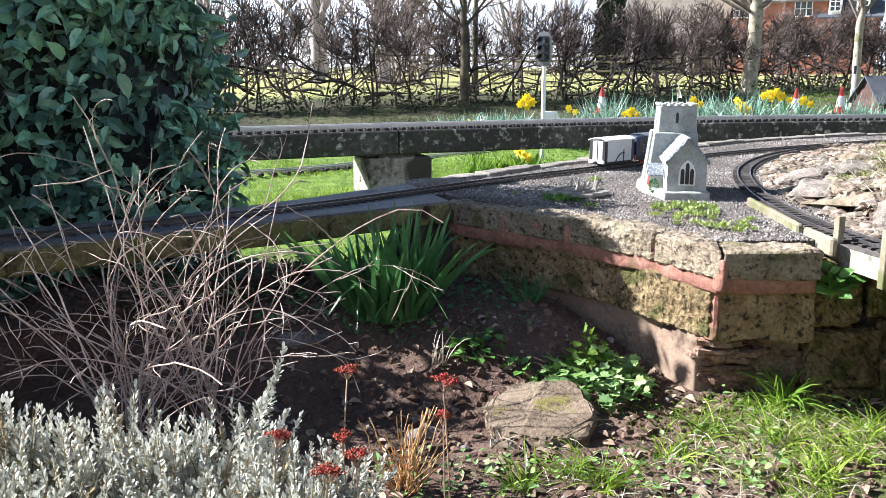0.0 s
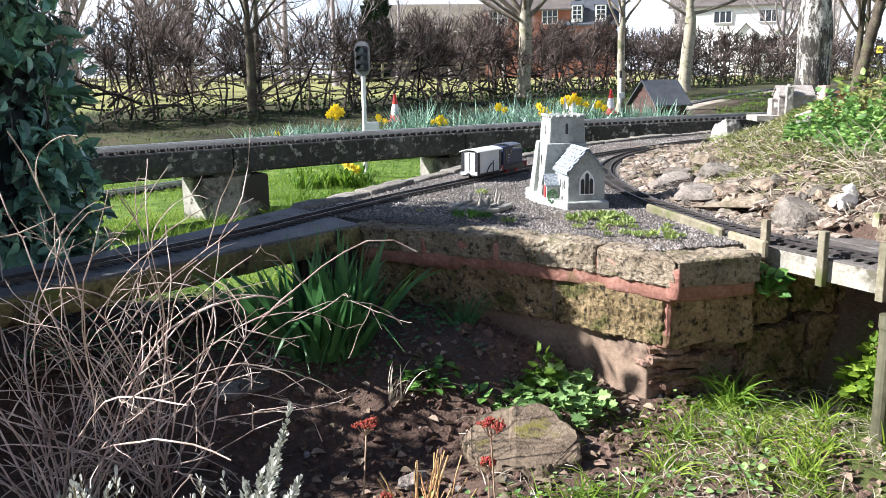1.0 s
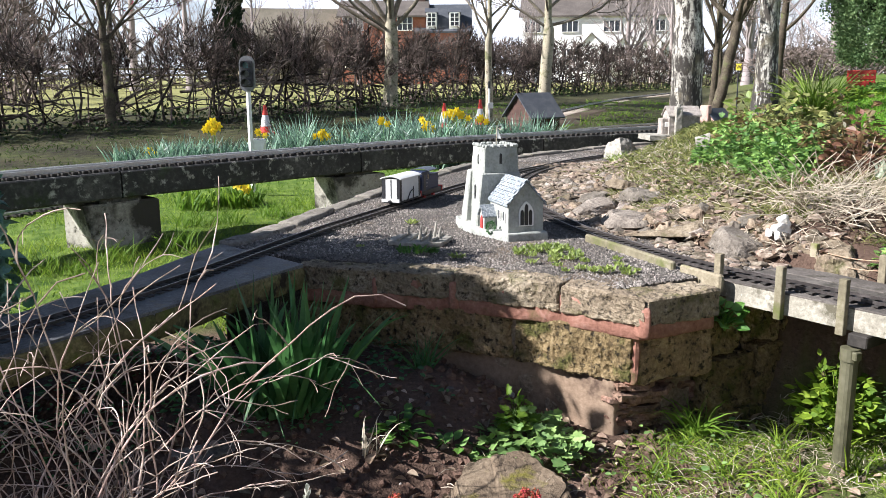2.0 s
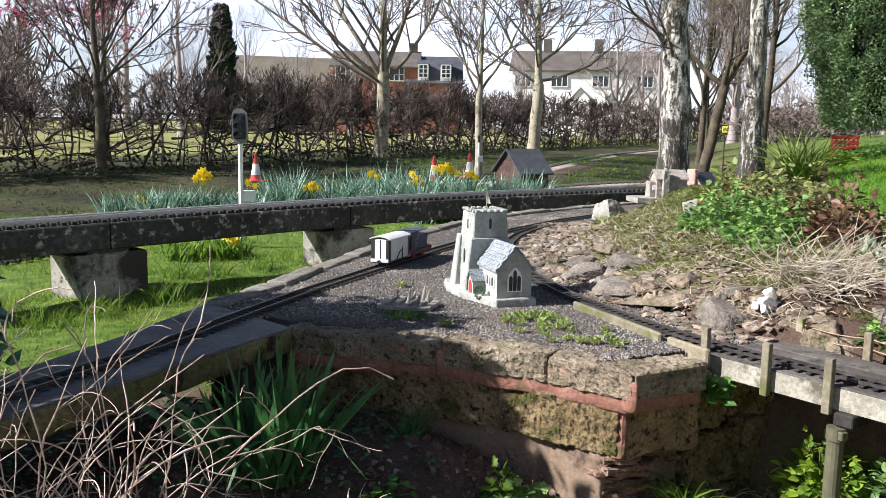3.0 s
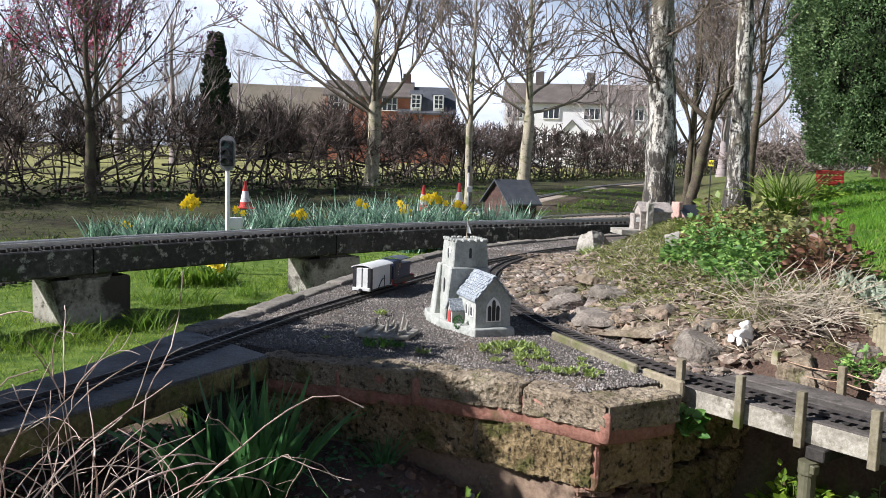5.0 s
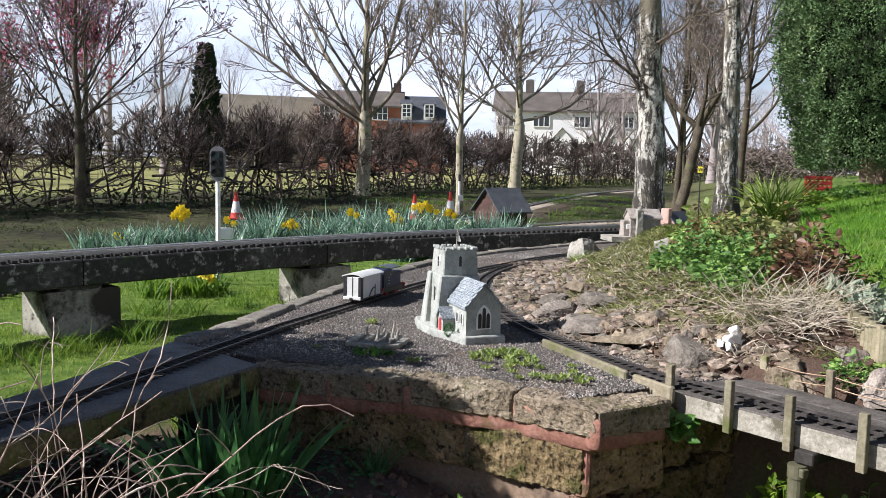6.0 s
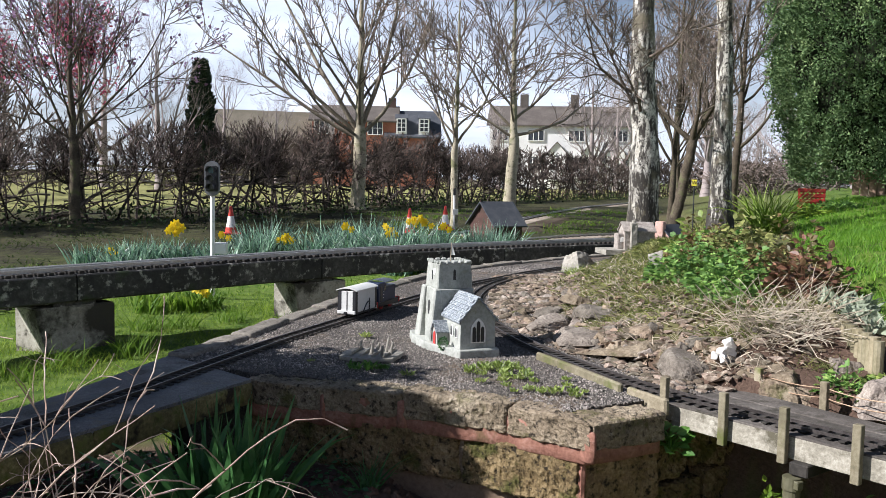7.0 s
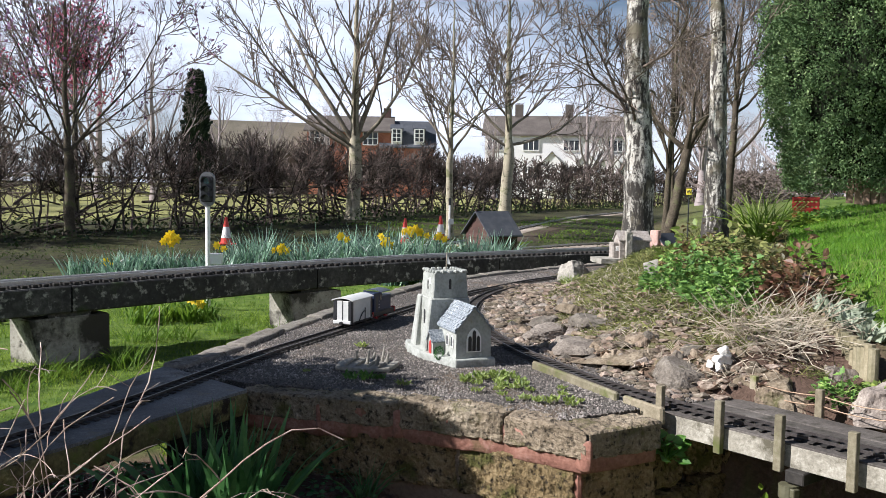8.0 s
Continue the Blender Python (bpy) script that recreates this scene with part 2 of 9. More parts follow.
# ---- materials ----
def surface(name, colours, big=3.0, fine=40.0, rough=0.8, bump=0.3, depth=0.01, island=0.0, each=0.0, metal=0.0, through_light=0.0, spots=None, fine_mix=0.5, gloss=0.5):
    """A surface whose colours run along broad and fine noise, with relief; spots: (colour, scale, share) of blotches such as moss or lichen."""
    m = bpy.data.materials.new(name)
    m.use_nodes = True
    nt = m.node_tree
    nd, lk = nt.nodes, nt.links
    bs = nd["Principled BSDF"]
    geo = nd.new("ShaderNodeNewGeometry")
    pos = geo.outputs["Position"]

    def noisy(scale, detail=4.0, rg=0.6):
        t = nd.new("ShaderNodeTexNoise")
        t.inputs["Scale"].default_value, t.inputs["Detail"].default_value, t.inputs["Roughness"].default_value = scale, detail, rg
        lk.new(pos, t.inputs["Vector"])
        return t.outputs["Fac"]

    def mixed(a, b, fac, kind="MIX"):
        x = nd.new("ShaderNodeMix")
        x.data_type, x.blend_type = "RGBA", kind
        for sock, val in ((x.inputs[0], fac), (x.inputs[6], a), (x.inputs[7], b)):
            if isinstance(val, bpy.types.NodeSocket):
                lk.new(val, sock)
            else:
                sock.default_value = (*val, 1) if isinstance(val, tuple) else val
        return x.outputs[2]

    nb, nf = noisy(big, 3.0), noisy(fine, 5.0, 0.65)
    val = nd.new("ShaderNodeMix")
    val.inputs[0].default_value = fine_mix
    lk.new(nb, val.inputs[2])
    lk.new(nf, val.inputs[3])
    ramp = nd.new("ShaderNodeValToRGB")
    el = ramp.color_ramp.elements
    while len(el) < len(colours):
        el.new(0.5)
    for i, c in enumerate(colours):
        el[i].position = 0.32 + 0.36 * i / max(1, len(colours) - 1)
        el[i].color = (*c, 1)
    lk.new(val.outputs[0], ramp.inputs["Fac"])
    col = ramp.outputs["Color"]
    if spots:
        for c, sc, share in spots:
            r2 = nd.new("ShaderNodeValToRGB")
            r2.color_ramp.elements[0].position, r2.color_ramp.elements[1].position = 1 - share - 0.06, 1 - share + 0.06
            lk.new(noisy(sc, 5.0, 0.65), r2.inputs["Fac"])
            col = mixed(col, c, r2.outputs["Color"])
    for amount, source in ((island, geo.outputs["Random Per Island"]), (each, None)):
        if amount:
            if source is None:
                source = nd.new("ShaderNodeObjectInfo").outputs["Random"]
            mr = nd.new("ShaderNodeMapRange")
            mr.inputs["To Min"].default_value, mr.inputs["To Max"].default_value = 1 - amount, 1 + amount
            lk.new(source, mr.inputs["Value"])
            hs = nd.new("ShaderNodeHueSaturation")
            lk.new(mr.outputs["Result"], hs.inputs["Value"])
            m2 = nd.new("ShaderNodeMapRange")
            m2.inputs["To Min"].default_value, m2.inputs["To Max"].default_value = 0.5 + 0.04 * amount, 0.5 - 0.04 * amount
            lk.new(source, m2.inputs["Value"])
            lk.new(m2.outputs["Result"], hs.inputs["Hue"])
            lk.new(col, hs.inputs["Color"])
            col = hs.outputs["Color"]
    lk.new(col, bs.inputs["Base Color"])
    bs.inputs["Metallic"].default_value = metal
    bs.inputs["Specular IOR Level"].default_value = gloss
    rr = nd.new("ShaderNodeMapRange")
    rr.inputs["To Min"].default_value, rr.inputs["To Max"].default_value = max(0.05, rough - 0.15), min(1, rough + 0.12)
    lk.new(nf, rr.inputs["Value"])
    lk.new(rr.outputs["Result"], bs.inputs["Roughness"])
    if bump:
        bp = nd.new("ShaderNodeBump")
        bp.inputs["Strength"].default_value, bp.inputs["Distance"].default_value = bump, depth
        lk.new(val.outputs[0], bp.inputs["Height"])
        lk.new(bp.outputs["Normal"], bs.inputs["Normal"])
    if through_light:
        tr = nd.new("ShaderNodeBsdfTranslucent")
        lk.new(col, tr.inputs["Color"])
        mx = nd.new("ShaderNodeMixShader")
        mx.inputs[0].default_value = through_light
        lk.new(bs.outputs[0], mx.inputs[1])
        lk.new(tr.outputs[0], mx.inputs[2])
        lk.new(mx.outputs[0], nd["Material Output"].inputs["Surface"])
    return m


SOIL = surface("soil", [(0.055, 0.032, 0.024), (0.13, 0.08, 0.06), (0.21, 0.14, 0.105)], 2.5, 60, 0.95, 0.9, 0.03, gloss=0.2)
GRAVEL = surface("gravel", [(0.035, 0.031, 0.028), (0.095, 0.084, 0.075), (0.22, 0.195, 0.175)], 1.5, 130, 0.9, 1.0, 0.012, fine_mix=0.8, gloss=0.3, spots=[((0.15, 0.11, 0.075), 2.5, 0.4)])
CHIPS = surface("stone_chips", [(0.045, 0.04, 0.036), (0.165, 0.147, 0.13), (0.42, 0.38, 0.34)], 2, 60, 0.85, 0.4, 0.003, island=0.5, gloss=0.3)
CONCRETE = surface("weathered_concrete", [(0.018, 0.018, 0.018), (0.048, 0.046, 0.044), (0.12, 0.115, 0.107)], 2.2, 26, 0.9, 0.5, 0.012, spots=[((0.38, 0.37, 0.33), 13, 0.37), ((0.035, 0.05, 0.02), 4, 0.36)], gloss=0.3)
PIER = surface("pale_concrete", [(0.16, 0.15, 0.125), (0.3, 0.28, 0.24), (0.42, 0.4, 0.35)], 5, 50, 0.9, 0.7, 0.01, spots=[((0.09, 0.083, 0.065), 5, 0.38)], gloss=0.3)
PIERBLOCK = surface("pier_concrete", [(0.2, 0.186, 0.155), (0.36, 0.335, 0.285), (0.5, 0.475, 0.41)], 3, 40, 0.9, 0.7, 0.012, spots=[((0.055, 0.05, 0.04), 2.6, 0.5), ((0.06, 0.055, 0.04), 16, 0.38)], gloss=0.3)
SANDSTONE = surface("sandstone", [(0.09, 0.06, 0.032), (0.25, 0.175, 0.09), (0.42, 0.32, 0.19)], 6, 70, 0.92, 1.0, 0.03, each=0.15, spots=[((0.1, 0.095, 0.03), 8, 0.43), ((0.035, 0.027, 0.018), 34, 0.42)], gloss=0.2)
COPING = surface("coping_stone", [(0.11, 0.085, 0.06), (0.27, 0.215, 0.15), (0.44, 0.375, 0.285)], 6, 75, 0.92, 1.0, 0.025, each=0.15, spots=[((0.12, 0.11, 0.045), 7, 0.41), ((0.05, 0.04, 0.03), 36, 0.41)], gloss=0.2)
MORTAR = surface("red_mortar", [(0.16, 0.07, 0.05), (0.29, 0.142, 0.104), (0.41, 0.24, 0.19)], 9, 60, 0.95, 0.8, 0.012, spots=[((0.14, 0.1, 0.05), 8, 0.36)], gloss=0.2)
RENDERED = surface("cement_render", [(0.14, 0.095, 0.065), (0.24, 0.17, 0.12), (0.32, 0.235, 0.17)], 3, 50, 0.95, 0.7, 0.01, gloss=0.2, spots=[((0.09, 0.06, 0.045), 5, 0.38)])
ROCK = surface("garden_rock", [(0.08, 0.06, 0.042), (0.22, 0.17, 0.12), (0.4, 0.33, 0.245)], 7, 70, 0.92, 1.0, 0.02, each=0.2, spots=[((0.08, 0.08, 0.03), 5, 0.36)], gloss=0.2)
GREYROCK = surface("grey_rock", [(0.075, 0.063, 0.052), (0.19, 0.162, 0.135), (0.36, 0.32, 0.27)], 7, 70, 0.92, 1.0, 0.02, each=0.3, spots=[((0.3, 0.3, 0.27), 9, 0.3), ((0.1, 0.09, 0.04), 5, 0.34)], gloss=0.2)
GRASS = surface("grass_blades", [(0.055, 0.12, 0.012), (0.115, 0.215, 0.022), (0.21, 0.3, 0.045)], 0.9, 12, 0.6, 0, 0, island=0.35, through_light=0.4, gloss=0.3)
FRESHGRASS = surface("fresh_grass_blades", [(0.075, 0.14, 0.012), (0.16, 0.26, 0.026), (0.28, 0.36, 0.06)], 0.9, 12, 0.6, 0, 0, island=0.45, through_light=0.4, gloss=0.3)
# darker copy of the grass, with shade put into its colour
DIMGRASS = surface("grass_blades_shade_tint", [(0.02, 0.036, 0.008), (0.042, 0.075, 0.016), (0.09, 0.125, 0.034)], 0.9, 12, 0.7, 0, 0, island=0.5, through_light=0.3, gloss=0.2)
LEAF = surface("green_leaf", [(0.045, 0.12, 0.018), (0.09, 0.21, 0.034), (0.17, 0.31, 0.06)], 4, 30, 0.5, 0.2, 0.004, island=0.35, through_light=0.3)
IVY = surface("ivy_leaf", [(0.06, 0.14, 0.11), (0.13, 0.26, 0.18), (0.25, 0.41, 0.23)], 4, 30, 0.32, 0.3, 0.004, island=0.6, through_light=0.12, gloss=0.7)
IRIS = surface("iris_leaf", [(0.035, 0.105, 0.035), (0.06, 0.17, 0.05), (0.11, 0.24, 0.07)], 3, 30, 0.45, 0.15, 0.003, island=0.35, through_light=0.3)
BARK = surface("bark", [(0.05, 0.045, 0.03), (0.13, 0.12, 0.08), (0.26, 0.24, 0.17)], 5, 40, 0.9, 0.9, 0.02, each=0.15, spots=[((0.1, 0.12, 0.05), 4, 0.4)], gloss=0.2)
TWIG = surface("twig", [(0.06, 0.045, 0.036), (0.14, 0.108, 0.086), (0.28, 0.225, 0.18)], 0.6, 20, 0.85, 0, 0, island=0.35, gloss=0.3)
HEDGETWIG = surface("hedge_twig", [(0.022, 0.017, 0.014), (0.08, 0.062, 0.052), (0.22, 0.18, 0.155)], 0.6, 8, 0.85, 0, 0, island=0.7, gloss=0.2)
PALETWIG = surface("dry_stem", [(0.2, 0.12, 0.08), (0.38, 0.26, 0.17), (0.55, 0.42, 0.3)], 3, 30, 0.8, 0, 0, island=0.3, gloss=0.3)
STRAW = surface("straw", [(0.28, 0.23, 0.16), (0.46, 0.4, 0.31), (0.62, 0.57, 0.47)], 3, 30, 0.8, 0, 0, island=0.3, through_light=0.2, gloss=0.3)
STEEL = surface("polished_steel", [(0.28, 0.28, 0.275), (0.4, 0.4, 0.395), (0.52, 0.52, 0.515)], 6, 60, 0.36, 0.1, 0.002, metal=0.4)
RAIL = surface("rail_steel", [(0.03, 0.026, 0.025), (0.06, 0.052, 0.05), (0.12, 0.105, 0.1)], 6, 60, 0.38, 0.1, 0.002, metal=0.35)
SLEEPER = surface("sleeper", [(0.012, 0.011, 0.01), (0.028, 0.025, 0.022), (0.06, 0.053, 0.047)], 5, 60, 0.85, 0.4, 0.004, island=0.25, gloss=0.3)
TIE = surface("narrow_sleeper", [(0.018, 0.016, 0.014), (0.042, 0.037, 0.033), (0.09, 0.08, 0.07)], 5, 60, 0.85, 0.4, 0.003, each=0.35, gloss=0.3)
OLDWOOD = surface("weathered_wood", [(0.1, 0.085, 0.055), (0.2, 0.172, 0.115), (0.34, 0.3, 0.22)], 4, 50, 0.85, 0.6, 0.006, each=0.15, spots=[((0.12, 0.13, 0.04), 5, 0.4)], gloss=0.3)
MOSSWOOD = surface("mossy_wood", [(0.05, 0.043, 0.02), (0.15, 0.125, 0.053), (0.3, 0.25, 0.12)], 3.5, 60, 0.9, 1.0, 0.014, spots=[((0.1, 0.115, 0.025), 7, 0.4), ((0.03, 0.022, 0.014), 9, 0.42)], gloss=0.2)
FELT = surface("slate_felt", [(0.04, 0.04, 0.042), (0.1, 0.099, 0.102), (0.22, 0.215, 0.21)], 4, 90, 0.6, 0.9, 0.008, fine_mix=0.6, spots=[((0.15, 0.125, 0.09), 14, 0.36), ((0.03, 0.03, 0.025), 6, 0.36)], gloss=0.3)


# ---- the lie of the land ----
def ease(a, b, x):
    s = np.clip((x - a) / (b - a), 0, 1)
    return s * s * (3 - 2 * s)


BANK = np.array([(2.15, -4), (2.1, 1.5), (2.02, 2.8), (1.72, 3.25), (1.68, 4.1), (1.95, 4.8), (2.55, 5.7), (2.95, 6.6), (3.8, 7.05), (5.3, 8.0), (8, 10.9), (11, 14.4), (14, 18), (20, 24.5), (60, 70)])


def beyond_bank(x, y):
    """How far a place lies on the bank's side (plus) of its foot line."""
    p = np.stack([x, y], -1)[..., None, :]
    a, b = BANK[:-1], BANK[1:]
    d = b - a
    t = np.clip(np.sum((p - a) * d, -1) / np.sum(d * d, -1), 0, 1)
    q = a + d * t[..., None]
    off = p - q
    dist = np.linalg.norm(off, axis=-1)
    i = np.argmin(dist, -1)
    cross = d[i][..., 1] * np.take_along_axis(off[..., 0], i[..., None], -1)[..., 0] - d[i][..., 0] * np.take_along_axis(off[..., 1], i[..., None], -1)[..., 0]
    return np.take_along_axis(dist, i[..., None], -1)[..., 0] * np.sign(cross)


def land(x, y):
    """The height of the ground."""
    x, y = np.asarray(x, float), np.asarray(y, float)
    low = np.interp(y, [-5, 2, 4, 7, 10, 13, 18, 21, 24, 60, 3000], [0.2, 0.28, 0.33, 0.38, 0.43, 0.48, 0.58, 0.78, 0.88, 1.0, 1.0])
    low = low + 0.02 * np.sin(x * 2.1 + y) * np.sin(y * 1.7) + 0.012 * np.sin(x * 7.3 - y * 4) * np.sin(y * 6.1 + x)
    # soil heaped up against the wall round the iris
    low = low + 0.22 * ease(1.0, 0.4, x) * ease(-2.3, -1.7, x) * ease(2.9, 3.6, y) * ease(4.7, 4.2, y)
    s = beyond_bank(x, y)
    top = 0.93 + 0.2 * ease(0.0, 0.85, s) + 0.12 * ease(0.7, 2.2, s) + 0.38 * ease(1.2, 4.5, s) * ease(9, 4, y - 0.9 * x + 3)
    top = top + 0.015 * np.sin(x * 9 + y * 3) * np.sin(y * 8 - x * 2)
    top = top + 0.1 * np.exp(-((x - 10.6) ** 2 + (y - 10.0) ** 2) / 3.0) * ease(0.5, 2.0, s)
    top = top + 0.17 * np.exp(-((x - 4.25) ** 2 + (y - 6.55) ** 2) / 0.3) * ease(0, 0.3, s)
    return low + (np.maximum(top, low) - low) * ease(-0.08, 0.16, s)


def on_land(x, y, up=0.0):
    return np.stack([np.asarray(x, float), np.asarray(y, float), land(x, y) + up], -1)


LAWN_EDGE = np.array([(2.3, 2.2), (2.62, 2.95), (2.95, 3.4), (3.45, 4.05), (4.7, 5.5), (8.4, 8.8), (14, 14), (60, 56)])


def is_lawn(x, y):
    return x > np.interp(y, LAWN_EDGE[:, 1], LAWN_EDGE[:, 0])


def make_ground():
    xs = np.unique(np.concatenate([np.linspace(-3, 5, 161), np.linspace(-9, 14, 93), np.linspace(-40, 70, 111), np.geomspace(70, 3000, 14), -np.geomspace(40, 3000, 14)]))
    ys = np.unique(np.concatenate([np.linspace(1, 8, 141), np.linspace(-3, 16, 77), np.linspace(-20, 60, 81), np.geomspace(60, 3000, 16), -np.geomspace(20, 3000, 10)]))
    gx, gy = np.meshgrid(xs, ys)
    gz = land(gx, gy)
    i = np.arange(gx.size).reshape(gx.shape)
    f = np.stack([i[:-1, :-1], i[:-1, 1:], i[1:, 1:], i[1:, :-1]], -1).reshape(-1, 4)
    me = bulk("ground", np.stack([gx, gy, gz], -1), f, True)
    # share of turf at each place; the rest is bare earth
    s = beyond_bank(gx, gy)
    back = ease(5.05, 5.45, gy - 0.75 * np.minimum(gx + 1.2, 0)) * ease(0.3, -0.3, s)
    lawn = ease(-0.15, 0.15, gx - np.interp(gy, LAWN_EDGE[:, 1], LAWN_EDGE[:, 0])) * (s > 0)
    front = ease(0.8, 1.6, gx) * ease(3.2, 2.9, gy) * (s < 0) * 0.7
    wild = 0.35 * ease(0.1, 0.3, s) * ease(3.3, 3.8, gy) + 0.4 * ease(7.5, 9.5, gy) * ease(0.3, 0.9, s) * (0.6 + 0.4 * np.sin(gx * 2.1) * np.sin(gy * 1.7))
    turf = np.clip(back + lawn + front + wild, 0, 1)
    # shade before the hedge, put into the ground colour together with leaf mould
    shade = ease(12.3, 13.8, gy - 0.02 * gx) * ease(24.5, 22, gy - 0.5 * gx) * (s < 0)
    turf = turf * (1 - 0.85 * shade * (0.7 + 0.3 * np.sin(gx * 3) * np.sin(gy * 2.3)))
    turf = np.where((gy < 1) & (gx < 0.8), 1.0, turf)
    # dark soil under the birches
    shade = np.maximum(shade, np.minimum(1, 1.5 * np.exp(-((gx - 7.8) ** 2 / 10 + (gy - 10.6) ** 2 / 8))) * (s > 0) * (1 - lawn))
    mould_shade = shade * (0.75 + 0.25 * np.sin(gx * 1.9 + gy) * np.sin(gy * 1.3))
    at = me.color_attributes.new("mould_shade", "FLOAT_COLOR", "POINT")
    rgba = np.ones((gx.size, 4), np.float32)
    rgba[:, :3] = mould_shade.reshape(-1, 1)
    at.data.foreach_set("color", rgba.ravel())
    at = me.color_attributes.new("dry", "FLOAT_COLOR", "POINT")
    rgba = np.ones((gx.size, 4), np.float32)
    rgba[:, :3] = (ease(21.5, 25.5, gy - 0.5 * gx) * 0.8 * (s < 0)).reshape(-1, 1)
    at.data.foreach_set("color", rgba.ravel())
    at = me.color_attributes.new("turf", "FLOAT_COLOR", "POINT")
    rgba = np.ones((gx.size, 4), np.float32)
    rgba[:, :3] = turf.reshape(-1, 1)
    at.data.foreach_set("color", rgba.ravel())
    m = surface("earth_and_turf", [(0.05, 0.03, 0.022), (0.1, 0.064, 0.047), (0.16, 0.105, 0.08)], 2.5, 60, 0.95, 0.9, 0.03, gloss=0.2)
    nd, lk = m.node_tree.nodes, m.node_tree.links
    at = nd.new("ShaderNodeVertexColor")
    at.layer_name = "turf"
    nz = nd.new("ShaderNodeTexNoise")
    nz.inputs["Scale"].default_value, nz.inputs["Detail"].default_value = 7.0, 6.0
    lk.new(nd["Geometry"].outputs["Position"], nz.inputs["Vector"])
    rp = nd.new("ShaderNodeValToRGB")
    rp.color_ramp.elements[0].position, rp.color_ramp.elements[0].color = 0.35, (0.05, 0.1, 0.012, 1)
    rp.color_ramp.elements[1].position, rp.color_ramp.elements[1].color = 0.68, (0.15, 0.21, 0.038, 1)
    lk.new(nz.outputs["Fac"], rp.inputs["Fac"])
    mx = nd.new("ShaderNodeMix")
    mx.data_type = "RGBA"
    bs = nd["Principled BSDF"]
    old = bs.inputs["Base Color"].links[0].from_socket
    lk.new(at.outputs["Color"], mx.inputs[0])
    lk.new(old, mx.inputs[6])
    # bleached winter grass in the field
    ad = nd.new("ShaderNodeVertexColor")
    ad.layer_name = "dry"
    md = nd.new("ShaderNodeMix")
    md.data_type = "RGBA"
    md.inputs[7].default_value = (0.27, 0.25, 0.1, 1)
    lk.new(ad.outputs["Color"], md.inputs[0])
    lk.new(rp.outputs["Color"], md.inputs[6])
    lk.new(md.outputs[2], mx.inputs[7])
    # dark leaf mould along the hedge, its tone also standing in for shade
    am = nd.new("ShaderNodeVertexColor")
    am.layer_name = "mould_shade"
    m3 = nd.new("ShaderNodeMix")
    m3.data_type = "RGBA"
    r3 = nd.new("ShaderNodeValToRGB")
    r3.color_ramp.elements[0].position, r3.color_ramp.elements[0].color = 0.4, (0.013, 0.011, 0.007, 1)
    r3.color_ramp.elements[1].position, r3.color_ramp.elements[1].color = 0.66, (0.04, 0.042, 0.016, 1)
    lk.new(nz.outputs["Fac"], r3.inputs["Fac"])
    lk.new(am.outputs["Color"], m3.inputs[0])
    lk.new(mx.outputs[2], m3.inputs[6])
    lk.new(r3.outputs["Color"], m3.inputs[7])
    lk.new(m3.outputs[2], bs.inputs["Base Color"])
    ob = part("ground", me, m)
    tagged(ob, "bare brown earth and mossy grass rising to a field", "ground", kind="structure")


make_ground()

# ---- the raised gravel bed and its stone retaining wall ----
WALL = [(0.03, 4.16), (0.29, 3.9), (0.56, 3.69), (0.85, 3.335), (1.02, 3.01), (1.385, 3.035)]
COPING_LINE = [(-0.2, 4.72), (0.16, 5.09), (0.53, 5.56), (1.22, 6.33), (2.05, 7.2), (3.0, 7.95), (4.3, 8.55), (5.4, 8.9)]
BED_TOP = 0.9


def offset_line(pts, d):
    """Shifts a plan line to its left by d."""
    p = np.asarray(pts, float)
    t = unit(np.gradient(p, axis=0))
    return p + np.stack([-t[:, 1], t[:, 0]], 1) * d


# the lines of the two narrow tracks
MAIN = [(-3.6, 1.75), (-2.6, 2.4), (-1.75, 2.98), (-1.1, 3.46), (-0.72, 3.78), (-0.443, 4.044), (-0.15, 4.36), (0.017, 4.54), (0.199, 4.73), (0.394, 4.93), (0.61, 5.13), (0.858, 5.365), (1.148, 5.64), (1.483, 5.95), (2.0, 6.4), (2.48, 6.77), (3.0, 7.12), (3.6, 7.5), (4.4, 7.85), (5.6, 8.2)]
BRANCH = [(3.21, 7.17), (2.84, 6.88), (2.56, 6.6), (2.34, 6.33), (2.12, 6.0), (1.92, 5.6), (1.79, 5.26), (1.68, 4.86), (1.59, 4.41), (1.55, 4.1), (1.535, 3.8), (1.535, 3.5), (1.57, 3.2), (1.635, 2.9), (1.69, 2.67), (1.74, 2.48), (1.81, 2.2), (2.02, 1.6)]


